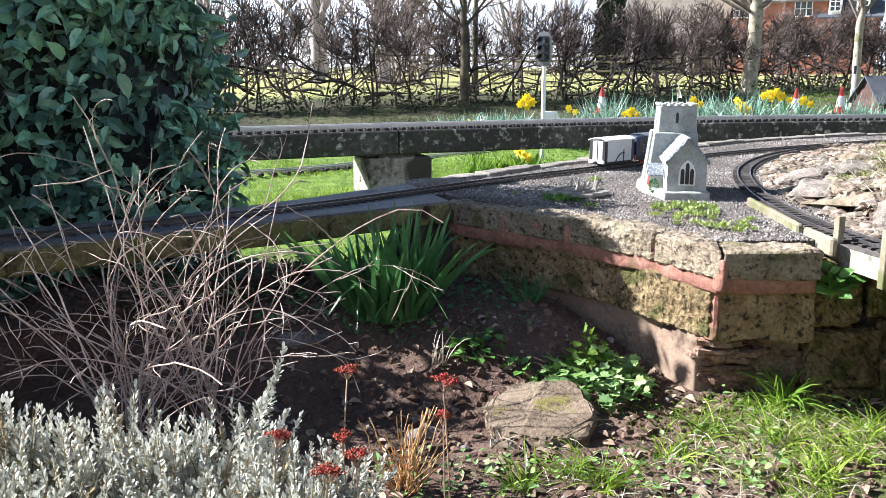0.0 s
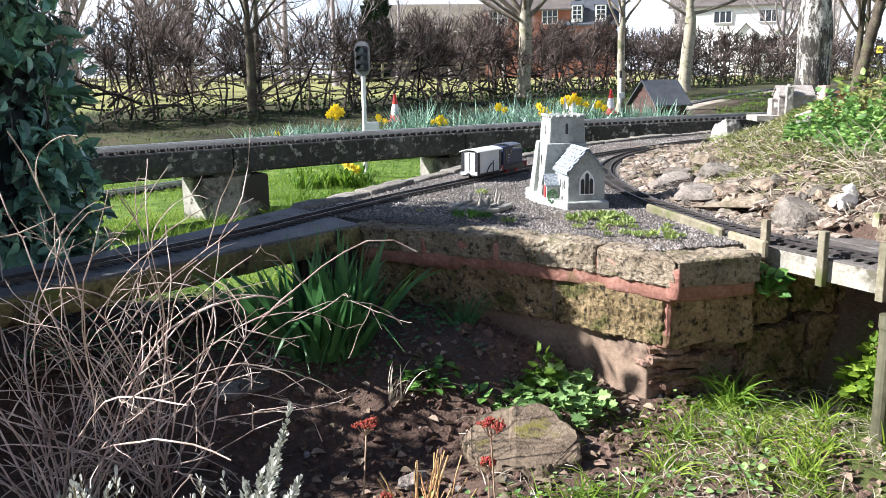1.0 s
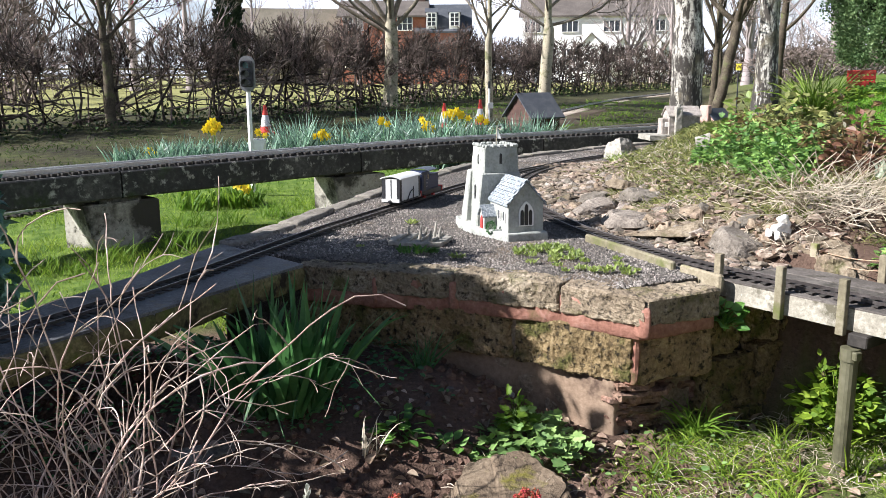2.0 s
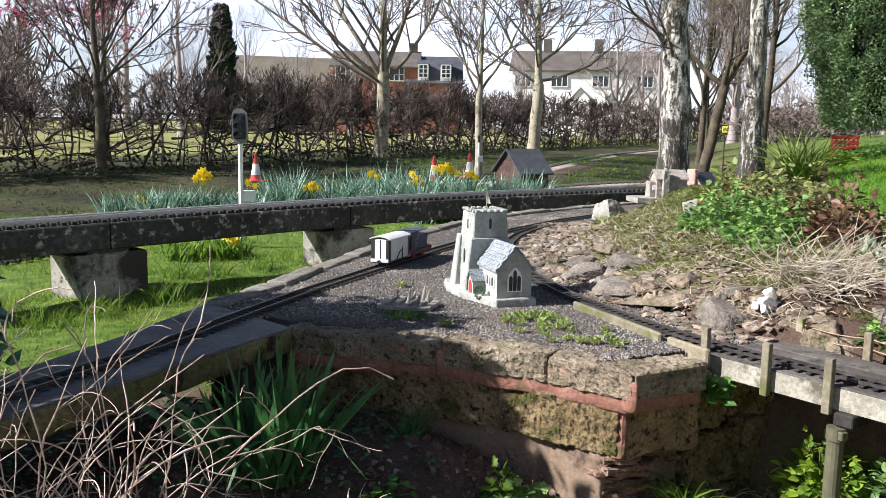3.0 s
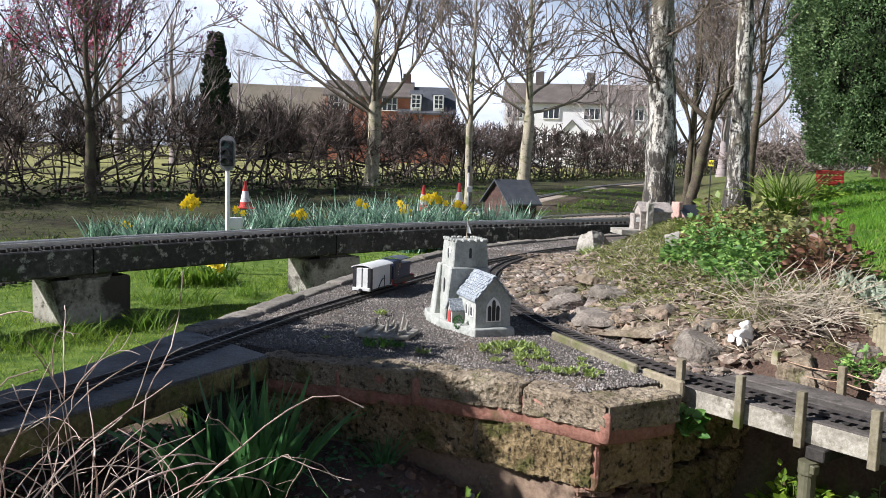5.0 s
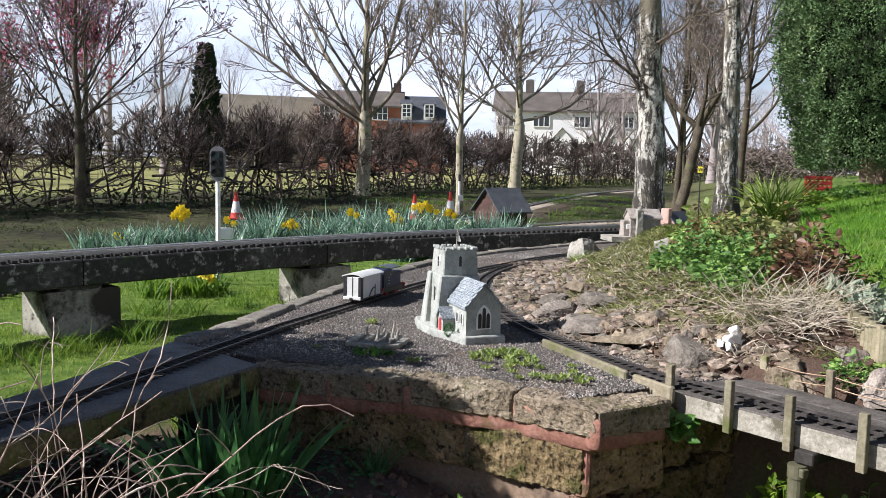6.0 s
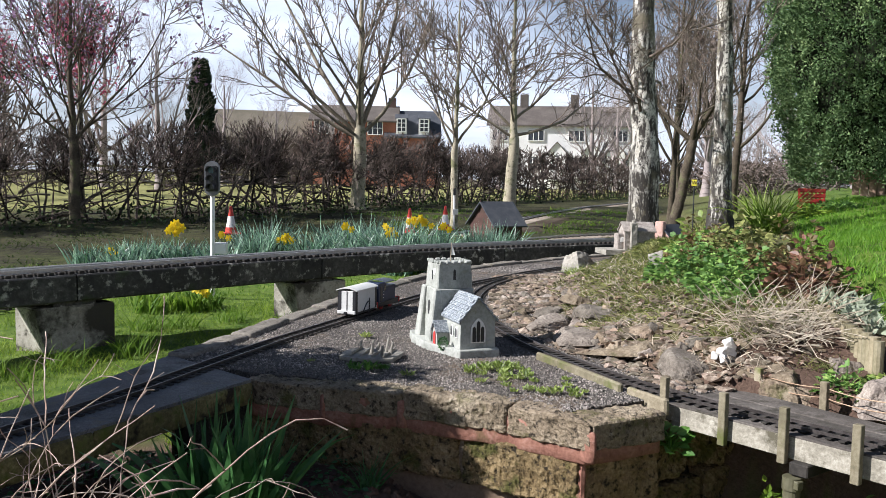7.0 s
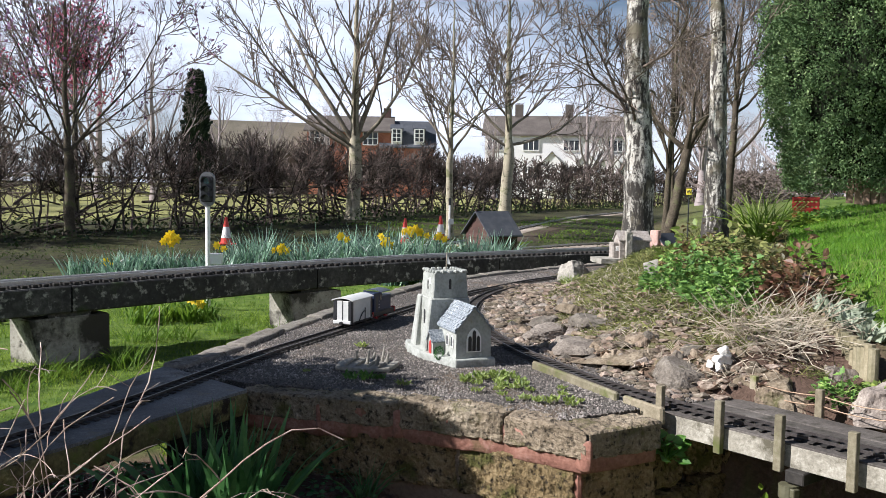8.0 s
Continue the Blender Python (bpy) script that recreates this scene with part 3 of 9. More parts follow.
def make_bed():
    inner = [tuple(q) for q in offset_line(WALL[1:-1], 0.13)]
    inner[-1] = (1.07, 3.22)
    plan = [(0.06, 4.28)] + inner + [(1.37, 3.22), (1.74, 3.24), (2.15, 3.3), (3.2, 4.8), (4.4, 6.5), (6.0, 8.4)] + [tuple(q) for q in offset_line(COPING_LINE, -0.05)[::-1]]
    ob = part("gravel_bed", prism(plan, 0.1, BED_TOP), GRAVEL)
    tagged(ob, "raised bed of grey gravel carrying the model railway", "gravel", kind="structure")
    # loose chips on top
    n = 280000
    x, y = rng.uniform(-0.2, 4.6, n), rng.uniform(3.0, 8.6, n)
    near = rng.random(n) < 9 / (4 + (x + 0.8) ** 2 + (y - 0.5) ** 2) + 0.12
    x, y = x[near], y[near]
    cl = np.array(COPING_LINE)
    wl_ = np.array(WALL)
    ok = (y < np.interp(x, cl[:, 0], cl[:, 1]) - 0.1) & (y > np.interp(x, np.append(wl_[:, 0], 6), np.append(wl_[:, 1], 3.1)) + 0.17) & (beyond_bank(x, y) < 0.1)
    x, y = x[ok], y[ok]
    sz = rng.uniform(0.003, 0.0075, (len(x), 1)) * rng.uniform(0.6, 1.2, (len(x), 3))
    # only the smallest chips lie between the sleepers
    ties = np.vstack([spline([(*q, 0) for q in w], 90)[0] for w in (MAIN, BRANCH)])
    under = np.zeros(len(x), bool)
    for q in ties:
        under |= (x - q[0]) ** 2 + (y - q[1]) ** 2 < 0.075 ** 2
    sz[under] *= 0.5
    at = np.stack([x, y, BED_TOP + sz[:, 2] * np.where(under, -0.1, 0.15)], 1)
    st = part("loose_chippings", pebbles(at, sz, 0, 0.3), CHIPS)
    tagged(st, "loose grey and pale stone chippings", "gravel", kind="stuff")


make_bed()

# plain wall added out of view behind the viewer, darkening surfaces that face it
back = part("wall_south", moved(slab((18, 0.3, 3.4), 0.02), pose(0, -6.0, 1.4)), surface("block_wall_brick", [(0.16, 0.08, 0.06), (0.24, 0.12, 0.09), (0.3, 0.16, 0.12)], 1, 12, 0.9, 0.4, 0.02, gloss=0.2))
tagged(back, "unseen plain wall added behind the viewer to block sky light", "wall", kind="structure")


SANDROCK = surface("broken_sandstone", [(0.1, 0.06, 0.04), (0.22, 0.135, 0.095), (0.36, 0.25, 0.19)], 7, 60, 0.95, 1.0, 0.02, each=0.25, gloss=0.2, spots=[((0.06, 0.04, 0.03), 20, 0.4)])


def make_wall():
    """Hewn coping, a red mortar bed, a course of sandstone and a rendered footing."""
    wall = tagged(empty("retaining_wall", (0, 0, 0)), "weathered sandstone retaining wall with red mortar joints", "wall", kind="structure")
    p = np.array(WALL)
    inn = offset_line(WALL, 0.16)
    inn[-2] = (1.06, 3.2)
    inn[-1] = (1.385, 3.19)
    r = np.random.default_rng(3)
    for i in range(len(p) - 1):
        a, b, c, d = p[i], p[i + 1], inn[i + 1], inn[i]
        g = 0.004
        t = unit(b - a)
        corners = [a + t * g, b - t * g, c - t * g, d + t * g]
        drop = r.uniform(-0.006, 0.006)
        part("coping_stone", rough_block([tuple(q) for q in corners], 0.79, 0.902 + drop, i + 1, 0.0075, 7, 12, 0.012, 1.2), COPING, wall)
    for i, wdt in ((2, 0.03), (4, 0.04), (1, 0.016)):
        a = p[i]
        t = unit(p[i] - p[i - 1]) * wdt
        o = unit(inn[i] - p[i])
        q = [a - t * 0.6 - o * 0.004, a + t * 0.6 * (0.6 if i == 4 else 1) - o * 0.004, a + t + o * 0.05, a - t + o * 0.05]
        part("mortar_joint", rough_block([tuple(w) for w in q], 0.75, 0.866, 35 + i, 0.004, 3, 30), MORTAR, wall, "red mortar joint", smooth=True)
    # mortar bed and core
    core_out = offset_line(WALL, 0.009)
    core_out[-2] = (1.024, 3.026)
    core_out[-1] = (1.375, 3.047)
    plan = [tuple(q) for q in core_out] + [tuple(q) for q in inn[::-1]]
    part("mortar_bed", rough_block(plan, 0.735, 0.865, 31, 0.006, 5), MORTAR, wall, "red mortar joint", smooth=True)
    # second course
    low = offset_line(WALL, 0.03)
    low[-2] = (1.02, 3.06)
    lin = offset_line(WALL, 0.22)
    lin[-2] = (1.1, 3.24)
    lin[-1] = (1.385, 3.25)
    cuts = [0.0, 1.2, 2.55, 3.95]
    def along(q, s):
        k = np.arange(len(q))
        return np.array([np.interp(s, k, q[:, 0]), np.interp(s, k, q[:, 1])])
    for i in range(len(cuts) - 1):
        s0, s1 = cuts[i] + 0.012, cuts[i + 1] - 0.012
        corners = [along(low, s0), along(low, s1), along(lin, s1), along(lin, s0)]
        part("sandstone_block", rough_block([tuple(q) for q in corners], 0.555 + 0.01 * (i % 2), 0.757, 11 + i, 0.011, 7, 11, 0.012, 1.1), SANDSTONE, wall)
    corners = [(1.035, 3.065), (1.39, 3.075), (1.39, 3.25), (1.1, 3.25)]
    part("sandstone_block", rough_block(corners, 0.55, 0.755, 21, 0.011, 7, 11, 0.012, 1.1), SANDSTONE, wall)
    part("mortar_joint", rough_block([(1.0, 3.105), (1.026, 3.064), (1.044, 3.07), (1.08, 3.2), (1.03, 3.22)], 0.55, 0.752, 44, 0.005, 4, 30), MORTAR, wall, "red mortar joint")
    # core behind the second course
    c2, l2 = offset_line(WALL, 0.05), offset_line(WALL, 0.2)
    c2[-2], l2[-2] = (1.05, 3.16), (1.1, 3.28)
    c2[-1], l2[-1] = (1.38, 3.18), (1.38, 3.3)
    part("wall_core", rough_block([tuple(q) for q in c2] + [tuple(q) for q in l2[::-1]], 0.3, 0.75, 33, 0.012), ROCK, wall, "broken stone core")
    # rendered footing under the lit face
    f = offset_line(WALL, 0.045)
    f[-2] = (0.985, 3.14)
    fi = offset_line(WALL, 0.19)
    foot = [tuple(q) for q in f[:-1]] + [tuple(q) for q in fi[:-1][::-1]]
    part("rendered_footing", rough_block(foot, 0.2, 0.565, 41, 0.006, 5, 5), RENDERED, wall, "smooth cement render", smooth=True)
    # broken rubble at the corner and along the shaded side
    k = 0
    for x, y, z, sx, sy, sz in [(1.06, 3.17, 0.5, 0.1, 0.07, 0.05), (1.14, 3.17, 0.46, 0.1, 0.08, 0.05), (1.05, 3.19, 0.42, 0.09, 0.07, 0.04), (1.14, 3.19, 0.38, 0.11, 0.08, 0.045), (1.05, 3.2, 0.34, 0.09, 0.07, 0.05), (1.2, 3.19, 0.51, 0.1, 0.06, 0.04), (1.24, 3.22, 0.42, 0.1, 0.07, 0.06), (1.36, 3.22, 0.5, 0.11, 0.06, 0.05), (1.38, 3.24, 0.4, 0.12, 0.06, 0.06), (1.3, 3.22, 0.33, 0.12, 0.07, 0.05)]:
        k += 1
        for j in range(3):
            a = np.arange(9) * 2 * np.pi / 9 + r.uniform(0, 0.7)
            q = np.stack([x + r.normal(0, 0.008) + np.cos(a) * sx * r.uniform(0.75, 1.1, 9), y + r.normal(0, 0.012) + np.sin(a) * sy * r.uniform(0.7, 1.1, 9)], 1)
            zz = z - sz * 0.8 + j * sz * 0.62
            part("rubble_stone", rough_block([tuple(w) for w in q], zz, zz + sz * 0.56, 70 + k * 3 + j, 0.01, 4, 22, 0.025, 1.2), SANDROCK, wall)
    # the back wall under the right-hand bridge
    for i, (x0, x1, z0, z1) in enumerate([(1.39, 1.58, 0.6, 0.84), (1.6, 1.8, 0.62, 0.84), (1.82, 2.1, 0.58, 0.84), (1.39, 1.66, 0.36, 0.58), (1.68, 1.95, 0.34, 0.6), (1.39, 1.8, 0.2, 0.35)]):
        y0 = 3.1 + 0.1 * (x0 - 1.39)
        part("sandstone_block", rough_block([(x0, y0), (x1, y0 + 0.03), (x1, y0 + 0.2), (x0, y0 + 0.2)], z0, z1, 51 + i, 0.013, 6, 14, 0.02, 1.4), SANDSTONE, wall)


make_wall()


KERB = surface("kerb_stone", [(0.085, 0.076, 0.062), (0.19, 0.172, 0.145), (0.34, 0.31, 0.268)], 5, 60, 0.92, 0.9, 0.015, each=0.15, spots=[((0.07, 0.075, 0.03), 5, 0.38), ((0.05, 0.043, 0.033), 22, 0.38)], gloss=0.2)


def make_coping():
    """The low stone kerb between the gravel and the grass."""
    kerb = tagged(empty("stone_kerb"), "low kerb of weathered grey stone along the gravel bed", "kerb", kind="structure")
    line, length = spline(COPING_LINE, 40)
    nrm = sideways(np.c_[line, np.zeros(len(line))])
    n = 13
    edge = np.linspace(0, 39, n + 1)
    def at(s, off):
        k = np.arange(40)
        q = line + nrm * off
        return (float(np.interp(s, k, q[:, 0])), float(np.interp(s, k, q[:, 1])))
    for i in range(n):
        a, b = edge[i] + 0.03, edge[i + 1] - 0.03
        part("kerb_stone", rough_block([at(a, -0.1), at(b, -0.1), at(b, 0.02), at(a, 0.02)], 0.82, 0.92 + 0.006 * math.sin(i * 2.3), 90 + i, 0.007, 3), KERB, kerb, smooth=True)
    low = band(np.c_[line, np.zeros(40)], [(-0.08, 0.2), (0.0, 0.2), (0.0, 0.84), (-0.08, 0.84)])
    part("kerb_wall", low, RENDERED, kerb)


make_coping()


# ---- tracks ----
def make_track(name, pts, gauge, rail, sleeper, spacing, label, cat="railway track", rails=(-0.5, 0.5), single=False):
    """A railway track along a line: rails and sleepers. rail: (width, height); sleeper: (length, width, height)."""
    ln = spline(pts, 10)[1]
    line, _ = spline(pts, max(30, int(ln / 0.06)))
    tr = tagged(empty(name), label, cat)
    rw, rh = rail
    sl, sw, sh = sleeper
    for o in rails:
        v, f = band(line + (0, 0, sh), [(o * gauge - rw / 2, 0), (o * gauge + rw / 2, 0), (o * gauge + rw / 2, rh), (o * gauge - rw / 2, rh)])
        part("rail", (v, f), STEEL if gauge > 0.1 else RAIL, tr)
    count = int(ln / spacing)
    at, _ = spline(pts, count)
    nrm = sideways(at)
    ang = np.arctan2(nrm[:, 1], nrm[:, 0])
    bm = slab((sl, sw, sh), min(sw, sh) * 0.15)
    me = bpy.data.meshes.new("sleeper")
    bm.to_mesh(me)
    bm.free()
    me.materials.append(SLEEPER if gauge > 0.1 else TIE)
    if count <= 300 and not single:
        for q, a in zip(at, ang):
            o = new("sleeper", me)
            o.parent = tr
            o.matrix_basis = pose(q[0], q[1], q[2] + sh / 2, 0, 0, math.degrees(a))
    else:
        bv = np.array([v.co for v in me.vertices])
        bf = [list(p.vertices) for p in me.polygons]
        c, s = np.cos(ang)[:, None], np.sin(ang)[:, None]
        v = np.stack([bv[None, :, 0] * c - bv[None, :, 1] * s + at[:, :1], bv[None, :, 0] * s + bv[None, :, 1] * c + at[:, 1:2], bv[None, :, 2] + at[:, 2:] + sh / 2], -1).reshape(-1, 3)
        out = bpy.data.meshes.new("sleepers")
        out.from_pydata(v.tolist(), [], [[k + i * len(bv) for k in p] for i in range(count) for p in bf])
        o = part("sleeper", out, SLEEPER, tr)
        o["kind"] = "stuff"
    return tr


def lift(pts, z):
    return [(x, y, z) for x, y in pts]


make_track("narrow_track", lift(MAIN, 0.9045), 0.07, (0.0075, 0.011), (0.128, 0.025, 0.0055), 0.05, "narrow-gauge garden railway track on dark sleepers")
make_track("branch_track", lift(BRANCH, 0.9045), 0.07, (0.007, 0.0105), (0.124, 0.023, 0.0052), 0.047, "narrow-gauge branch track curving off onto a bridge")

RAISED = [(-5.4, 5.25), (-4.3, 5.9), (-2.5, 6.86), (-0.9, 7.66), (0.4, 8.22), (1.51, 8.66), (2.93, 9.12), (4.59, 9.46), (6.4, 9.72), (8.5, 9.9), (12, 10.0)]


def make_raised():
    """The raised line: concrete beams on piers."""
    line, length = spline(RAISED, 400)
    s_all = np.linspace(0, length, 400)
    x_of = lambda s: np.array([np.interp(s, s_all, line[:, 0]), np.interp(s, s_all, line[:, 1])])
    s_of_x = lambda x: float(np.interp(x, line[:, 0], s_all))
    joints = [s_of_x(x) for x in (-5.3, -2.9, -0.55, 1.71, 4.15, 6.6, 9.0, 11.6)]
    for a, b in zip(joints[:-1], joints[1:]):
        s = np.linspace(a + 0.008, b - 0.008, 12)
        q = np.array([(*x_of(k), 0) for k in s])
        v, f = band(q, [(-0.19, 0.79), (-0.17, 0.775), (0.17, 0.775), (0.19, 0.79), (0.19, 0.975), (0.18, 0.985), (-0.18, 0.985), (-0.19, 0.975)])
        f = f.tolist() + [list(range(8)), list(range(len(v) - 8, len(v)))[::-1]]
        me = bpy.data.meshes.new("beam")
        me.from_pydata(v.tolist(), [], f)
        tagged(part("concrete_beam", me, CONCRETE), "blackened lichen-spotted concrete beam carrying the raised track", "beam", "beams of the raised track")
    first = None
    for k, sj in enumerate(joints[1:-1]):
        p = x_of(sj)
        d = unit(x_of(sj + 0.1) - x_of(sj - 0.1))
        ang = math.degrees(math.atan2(d[1], d[0]))
        g = float(land(p[0], p[1])) - 0.1
        if first is None:
            bm = bmesh.new()
            bmesh.ops.create_cube(bm, size=1)
            for v in bm.verts:
                top = v.co.z > 0
                v.co.x *= 0.64
                v.co.y *= 0.34
                v.co.z = 0.745 if top else 0.2
                if v.co.x < 0 and v.co.y < 0 and not top:
                    v.co.x += 0.13
            bmesh.ops.bevel(bm, geom=bm.edges[:], offset=0.012, segments=2, affect="EDGES")
            first = tagged(empty("concrete_pier"), "pale concrete pier under a raised track", "pier", "piers of the raised track")
            part("block", bm, PIERBLOCK, first)
            part("pad", moved(slab((0.34, 0.3, 0.034), 0.004), pose(0, 0, 0.761)), CONCRETE, first, "dark packing slab")
            first.matrix_basis = pose(p[0], p[1], 0, 0, 0, ang)
        else:
            copy_thing(first, pose(p[0], p[1], 0, 0, 0, ang))


make_raised()
make_track("raised_track", lift(RAISED, 0.987), 0.178, (0.014, 0.03), (0.31, 0.042, 0.022), 0.08, "miniature railway track with steel rails on a raised beam", rails=(-0.5, 0.21, 0.5))
make_track("ground_track", lift([(-4.5, 7.4), (-3, 8.3), (-2.2, 8.85), (-1.5, 9.35), (-0.7, 10.2), (0.4, 11.4)], 0.43), 0.127, (0.012, 0.02), (0.26, 0.04, 0.03), 0.14, "rusty ground-level miniature track in the grass")
DIRT = surface("trodden_earth", [(0.03, 0.022, 0.015), (0.075, 0.056, 0.04), (0.15, 0.12, 0.085)], 0.8, 14, 0.95, 0.8, 0.03, spots=[((0.06, 0.085, 0.025), 1.6, 0.42)], gloss=0.15)


def low_track(pts, label):
    make_track("ground_track", [(x, y, float(land(x, y)) + 0.005) for x, y in pts], 0.127, (0.014, 0.02), (0.28, 0.05, 0.03), 0.2, label)
    line, _ = spline([(x, y, float(land(x, y))) for x, y in pts], 60)
    o = part("track_verge", band(line, [(-1.25, -0.1), (1.05, -0.1), (0.7, 0.004), (-0.9, 0.004)]), DIRT)
    tagged(o, "trodden brown earth beside a ground-level track", "earth", kind="structure")
    o = part("ballast_strip", band(line, [(-0.62, -0.06), (0.62, -0.06), (0.42, 0.014), (-0.42, 0.014)]), surface("pale_ballast", [(0.14, 0.11, 0.085), (0.3, 0.25, 0.2), (0.56, 0.5, 0.43)], 0.9, 30, 0.95, 0.8, 0.03, fine_mix=0.5, gloss=0.2))
    tagged(o, "pale ballast strip under a ground-level track", "ballast", kind="structure")


low_track([(7.2, 17.0), (9, 18.4), (11.3, 20.4), (16, 24.6), (22, 29.7)], "ground-level miniature track curving away on pale ballast")
low_track([(7.4, 15.2), (8.8, 15.9), (10.3, 16.4), (12.3, 16.9), (14, 18.6)], "second ground-level track beside the hedge")


# ---- bridges ----
def make_left_bridge():
    br = tagged(empty("plank_bridge"), "long wooden bridge with a mossy edge and felted deck", "bridge")
    near, far = [(0.045, 4.12), (-0.62, 3.6), (-1.5, 2.97), (-3.6, 1.45)], [(-0.2, 4.75), (-0.65, 4.19), (-1.04, 3.78), (-1.9, 3.15), (-3.9, 1.75)]
    deck = prism(near + far[::-1], 0.872, 0.904, 0.003)
    part("deck", deck, FELT, br, "dark felted deck")
    n = np.array(near)
    for a, b in zip(n[:-1], n[1:]):
        t = unit(b - a)
        o = np.array([-t[1], t[0]])
        if o[1] > 0:
            o = -o
        q = [a + o * 0.012, b + o * 0.012, b - o * 0.035, a - o * 0.035]
        part("edge_beam", rough_block([tuple(w) for w in q], 0.80, 0.893, 5, 0.004, 3), MOSSWOOD, br, "mossy timber edge beam", smooth=True)
    f = np.array(far)
    for a, b in zip(f[:-1], f[1:]):
        t = unit(b - a)
        o = np.array([-t[1], t[0]])
        if o[1] > 0:
            o = -o
        q = [a - o * 0.004, b - o * 0.004, b + o * 0.04, a + o * 0.04]
        part("edge_beam", prism([tuple(w) for w in q], 0.80, 0.87), MOSSWOOD, br)
    for x, y in [(-0.2, 4.38), (-1.9, 2.95)]:
        g = float(land(x, y))
        part("post", moved(slab((0.05, 0.06, 0.86 - g + 0.1), 0.006), pose(x, y, (0.86 + g - 0.1) / 2 - 0.0, 0, 0, 40)), SLEEPER, br)


make_left_bridge()


DECKWOOD = surface("grey_deck_wood", [(0.05, 0.043, 0.038), (0.105, 0.092, 0.082), (0.19, 0.17, 0.152)], 5, 70, 0.9, 0.8, 0.006, each=0.2, spots=[((0.05, 0.045, 0.035), 12, 0.4)], gloss=0.25)


PALEBOARD = surface("pale_board", [(0.15, 0.137, 0.108), (0.28, 0.258, 0.21), (0.46, 0.43, 0.365)], 9, 70, 0.88, 0.7, 0.008, each=0.1, spots=[((0.1, 0.09, 0.063), 11, 0.4), ((0.55, 0.53, 0.47), 30, 0.3)], gloss=0.25)


PIPE = surface("pipe_paint", [(0.05, 0.048, 0.028), (0.095, 0.09, 0.052), (0.14, 0.13, 0.085)], 4, 30, 0.6, 0.2, 0.004, spots=[((0.12, 0.1, 0.07), 6, 0.35)])


def make_right_bridge():
    br = tagged(empty("footbridge"), "narrow wooden railway bridge with posts and string rails", "bridge")
    near = np.array([(1.475, 3.17), (1.6, 2.62), (1.7, 2.2), (1.9, 1.5)])
    far = np.array([(1.93, 3.26), (2.03, 2.66), (2.11, 2.25), (2.3, 1.6)])
    for i in range(6):
        a, b = near + (far - near) * (i / 6 + 0.006), near + (far - near) * ((i + 1) / 6 - 0.006)
        part("deck_board", prism([tuple(q) for q in a] + [tuple(q) for q in b[::-1]], 0.872, 0.9 - 0.002 * (i % 2), 0.002), DECKWOOD, br, "dark weathered deck board")
    for line, sgn in ((near, -1), (far, 1)):
        for a, b in zip(line[:-1], line[1:]):
            t = unit(b - a)
            o = np.array([-t[1], t[0]]) * -sgn
            q = [a + o * 0.002, b + o * 0.002, b + o * 0.022, a + o * 0.022]
            part("side_board", prism([tuple(w) for w in q], 0.815, 0.893, 0.002), PALEBOARD, br, "pale weathered side board")
    tops = {}
    def post(x, y, side):
        part("post", moved(slab((0.026, 0.03, 0.2), 0.002), pose(x, y, 0.9, 0, 0, 12)), OLDWOOD, br)
        tops.setdefault(side, []).append((x, y))
    for x, y in [(1.483, 3.17), (1.522, 2.885), (1.572, 2.645), (1.628, 2.39), (1.72, 2.05)]:
        post(x, y, "near")
    for x, y in [(1.98, 3.16), (2.035, 2.87), (2.1, 2.58), (2.16, 2.28)]:
        post(x, y, "far")
    for side, pts in tops.items():
        for z in (0.975, 0.935):
            if side == "near":
                continue
            for a, b in zip(pts[:-1], pts[1:]):
                s = np.linspace(0, 1, 6)[:, None]
                line = np.c_[np.array(a) + (np.array(b) - np.array(a)) * s, z - 0.012 * (4 * s * (1 - s))]
                part("string_rail", tubes(line[None], np.full((1, 6), 0.0022), 5), PALETWIG, br, "rusty string rail")
    col = joined(rod((1.575, 2.6, 0.2), (1.575, 2.6, 0.72), 0.029, 16))
    part("column", col, PIPE, br, "olive plastic pipe column", smooth=False)
    part("collar", joined(rod((1.575, 2.6, 0.72), (1.575, 2.6, 0.765), 0.033, 16), moved(slab((0.03, 0.02, 0.03), 0.003), pose(1.567, 2.565, 0.745))), PIPE, br, "olive pipe collar")
    part("bearer", moved(slab((0.5, 0.07, 0.045), 0.004), pose(1.82, 2.63, 0.793, 0, 0, 12)), SLEEPER, br, "dark timber bearer")


make_right_bridge()


# ---- trees ----
def grow(paths, radii, per, length, angle, up=0.1, start=0.25, k=5, thin=0.55, wobble=0.18, end=1.0, low=1.0):
    """Side shoots on every path: their paths and radii."""
    n, kk, _ = paths.shape
    i = np.repeat(np.arange(n), per)
    s = (start + (end - start) * rng.random(len(i)) ** low) * (kk - 1)
    lo = np.minimum(s.astype(int), kk - 2)
    f = (s - lo)[:, None]
    p = paths[i, lo] * (1 - f) + paths[i, lo + 1] * f
    t = unit(paths[i, lo + 1] - paths[i, lo])
    r = radii[i, lo] * (1 - f[:, 0]) + radii[i, lo + 1] * f[:, 0]
    side = unit(np.cross(t, rng.normal(0, 1, (len(i), 3))))
    a = np.radians(angle) * rng.uniform(0.6, 1.3, len(i))[:, None]
    d = unit(t * np.cos(a) + side * np.sin(a))
    ln = length * rng.uniform(0.55, 1.25, len(i)) * (1.15 - 0.55 * s / (kk - 1))
    out = [p]
    for _ in range(k - 1):
        d = unit(d + rng.normal(0, wobble, d.shape) + np.array([0, 0, up]))
        out.append(out[-1] + d * (ln / (k - 1))[:, None])
    q = np.stack(out, 1)
    rr = (r * thin)[:, None] * np.linspace(1, 0.25, k)[None]
    return q, rr


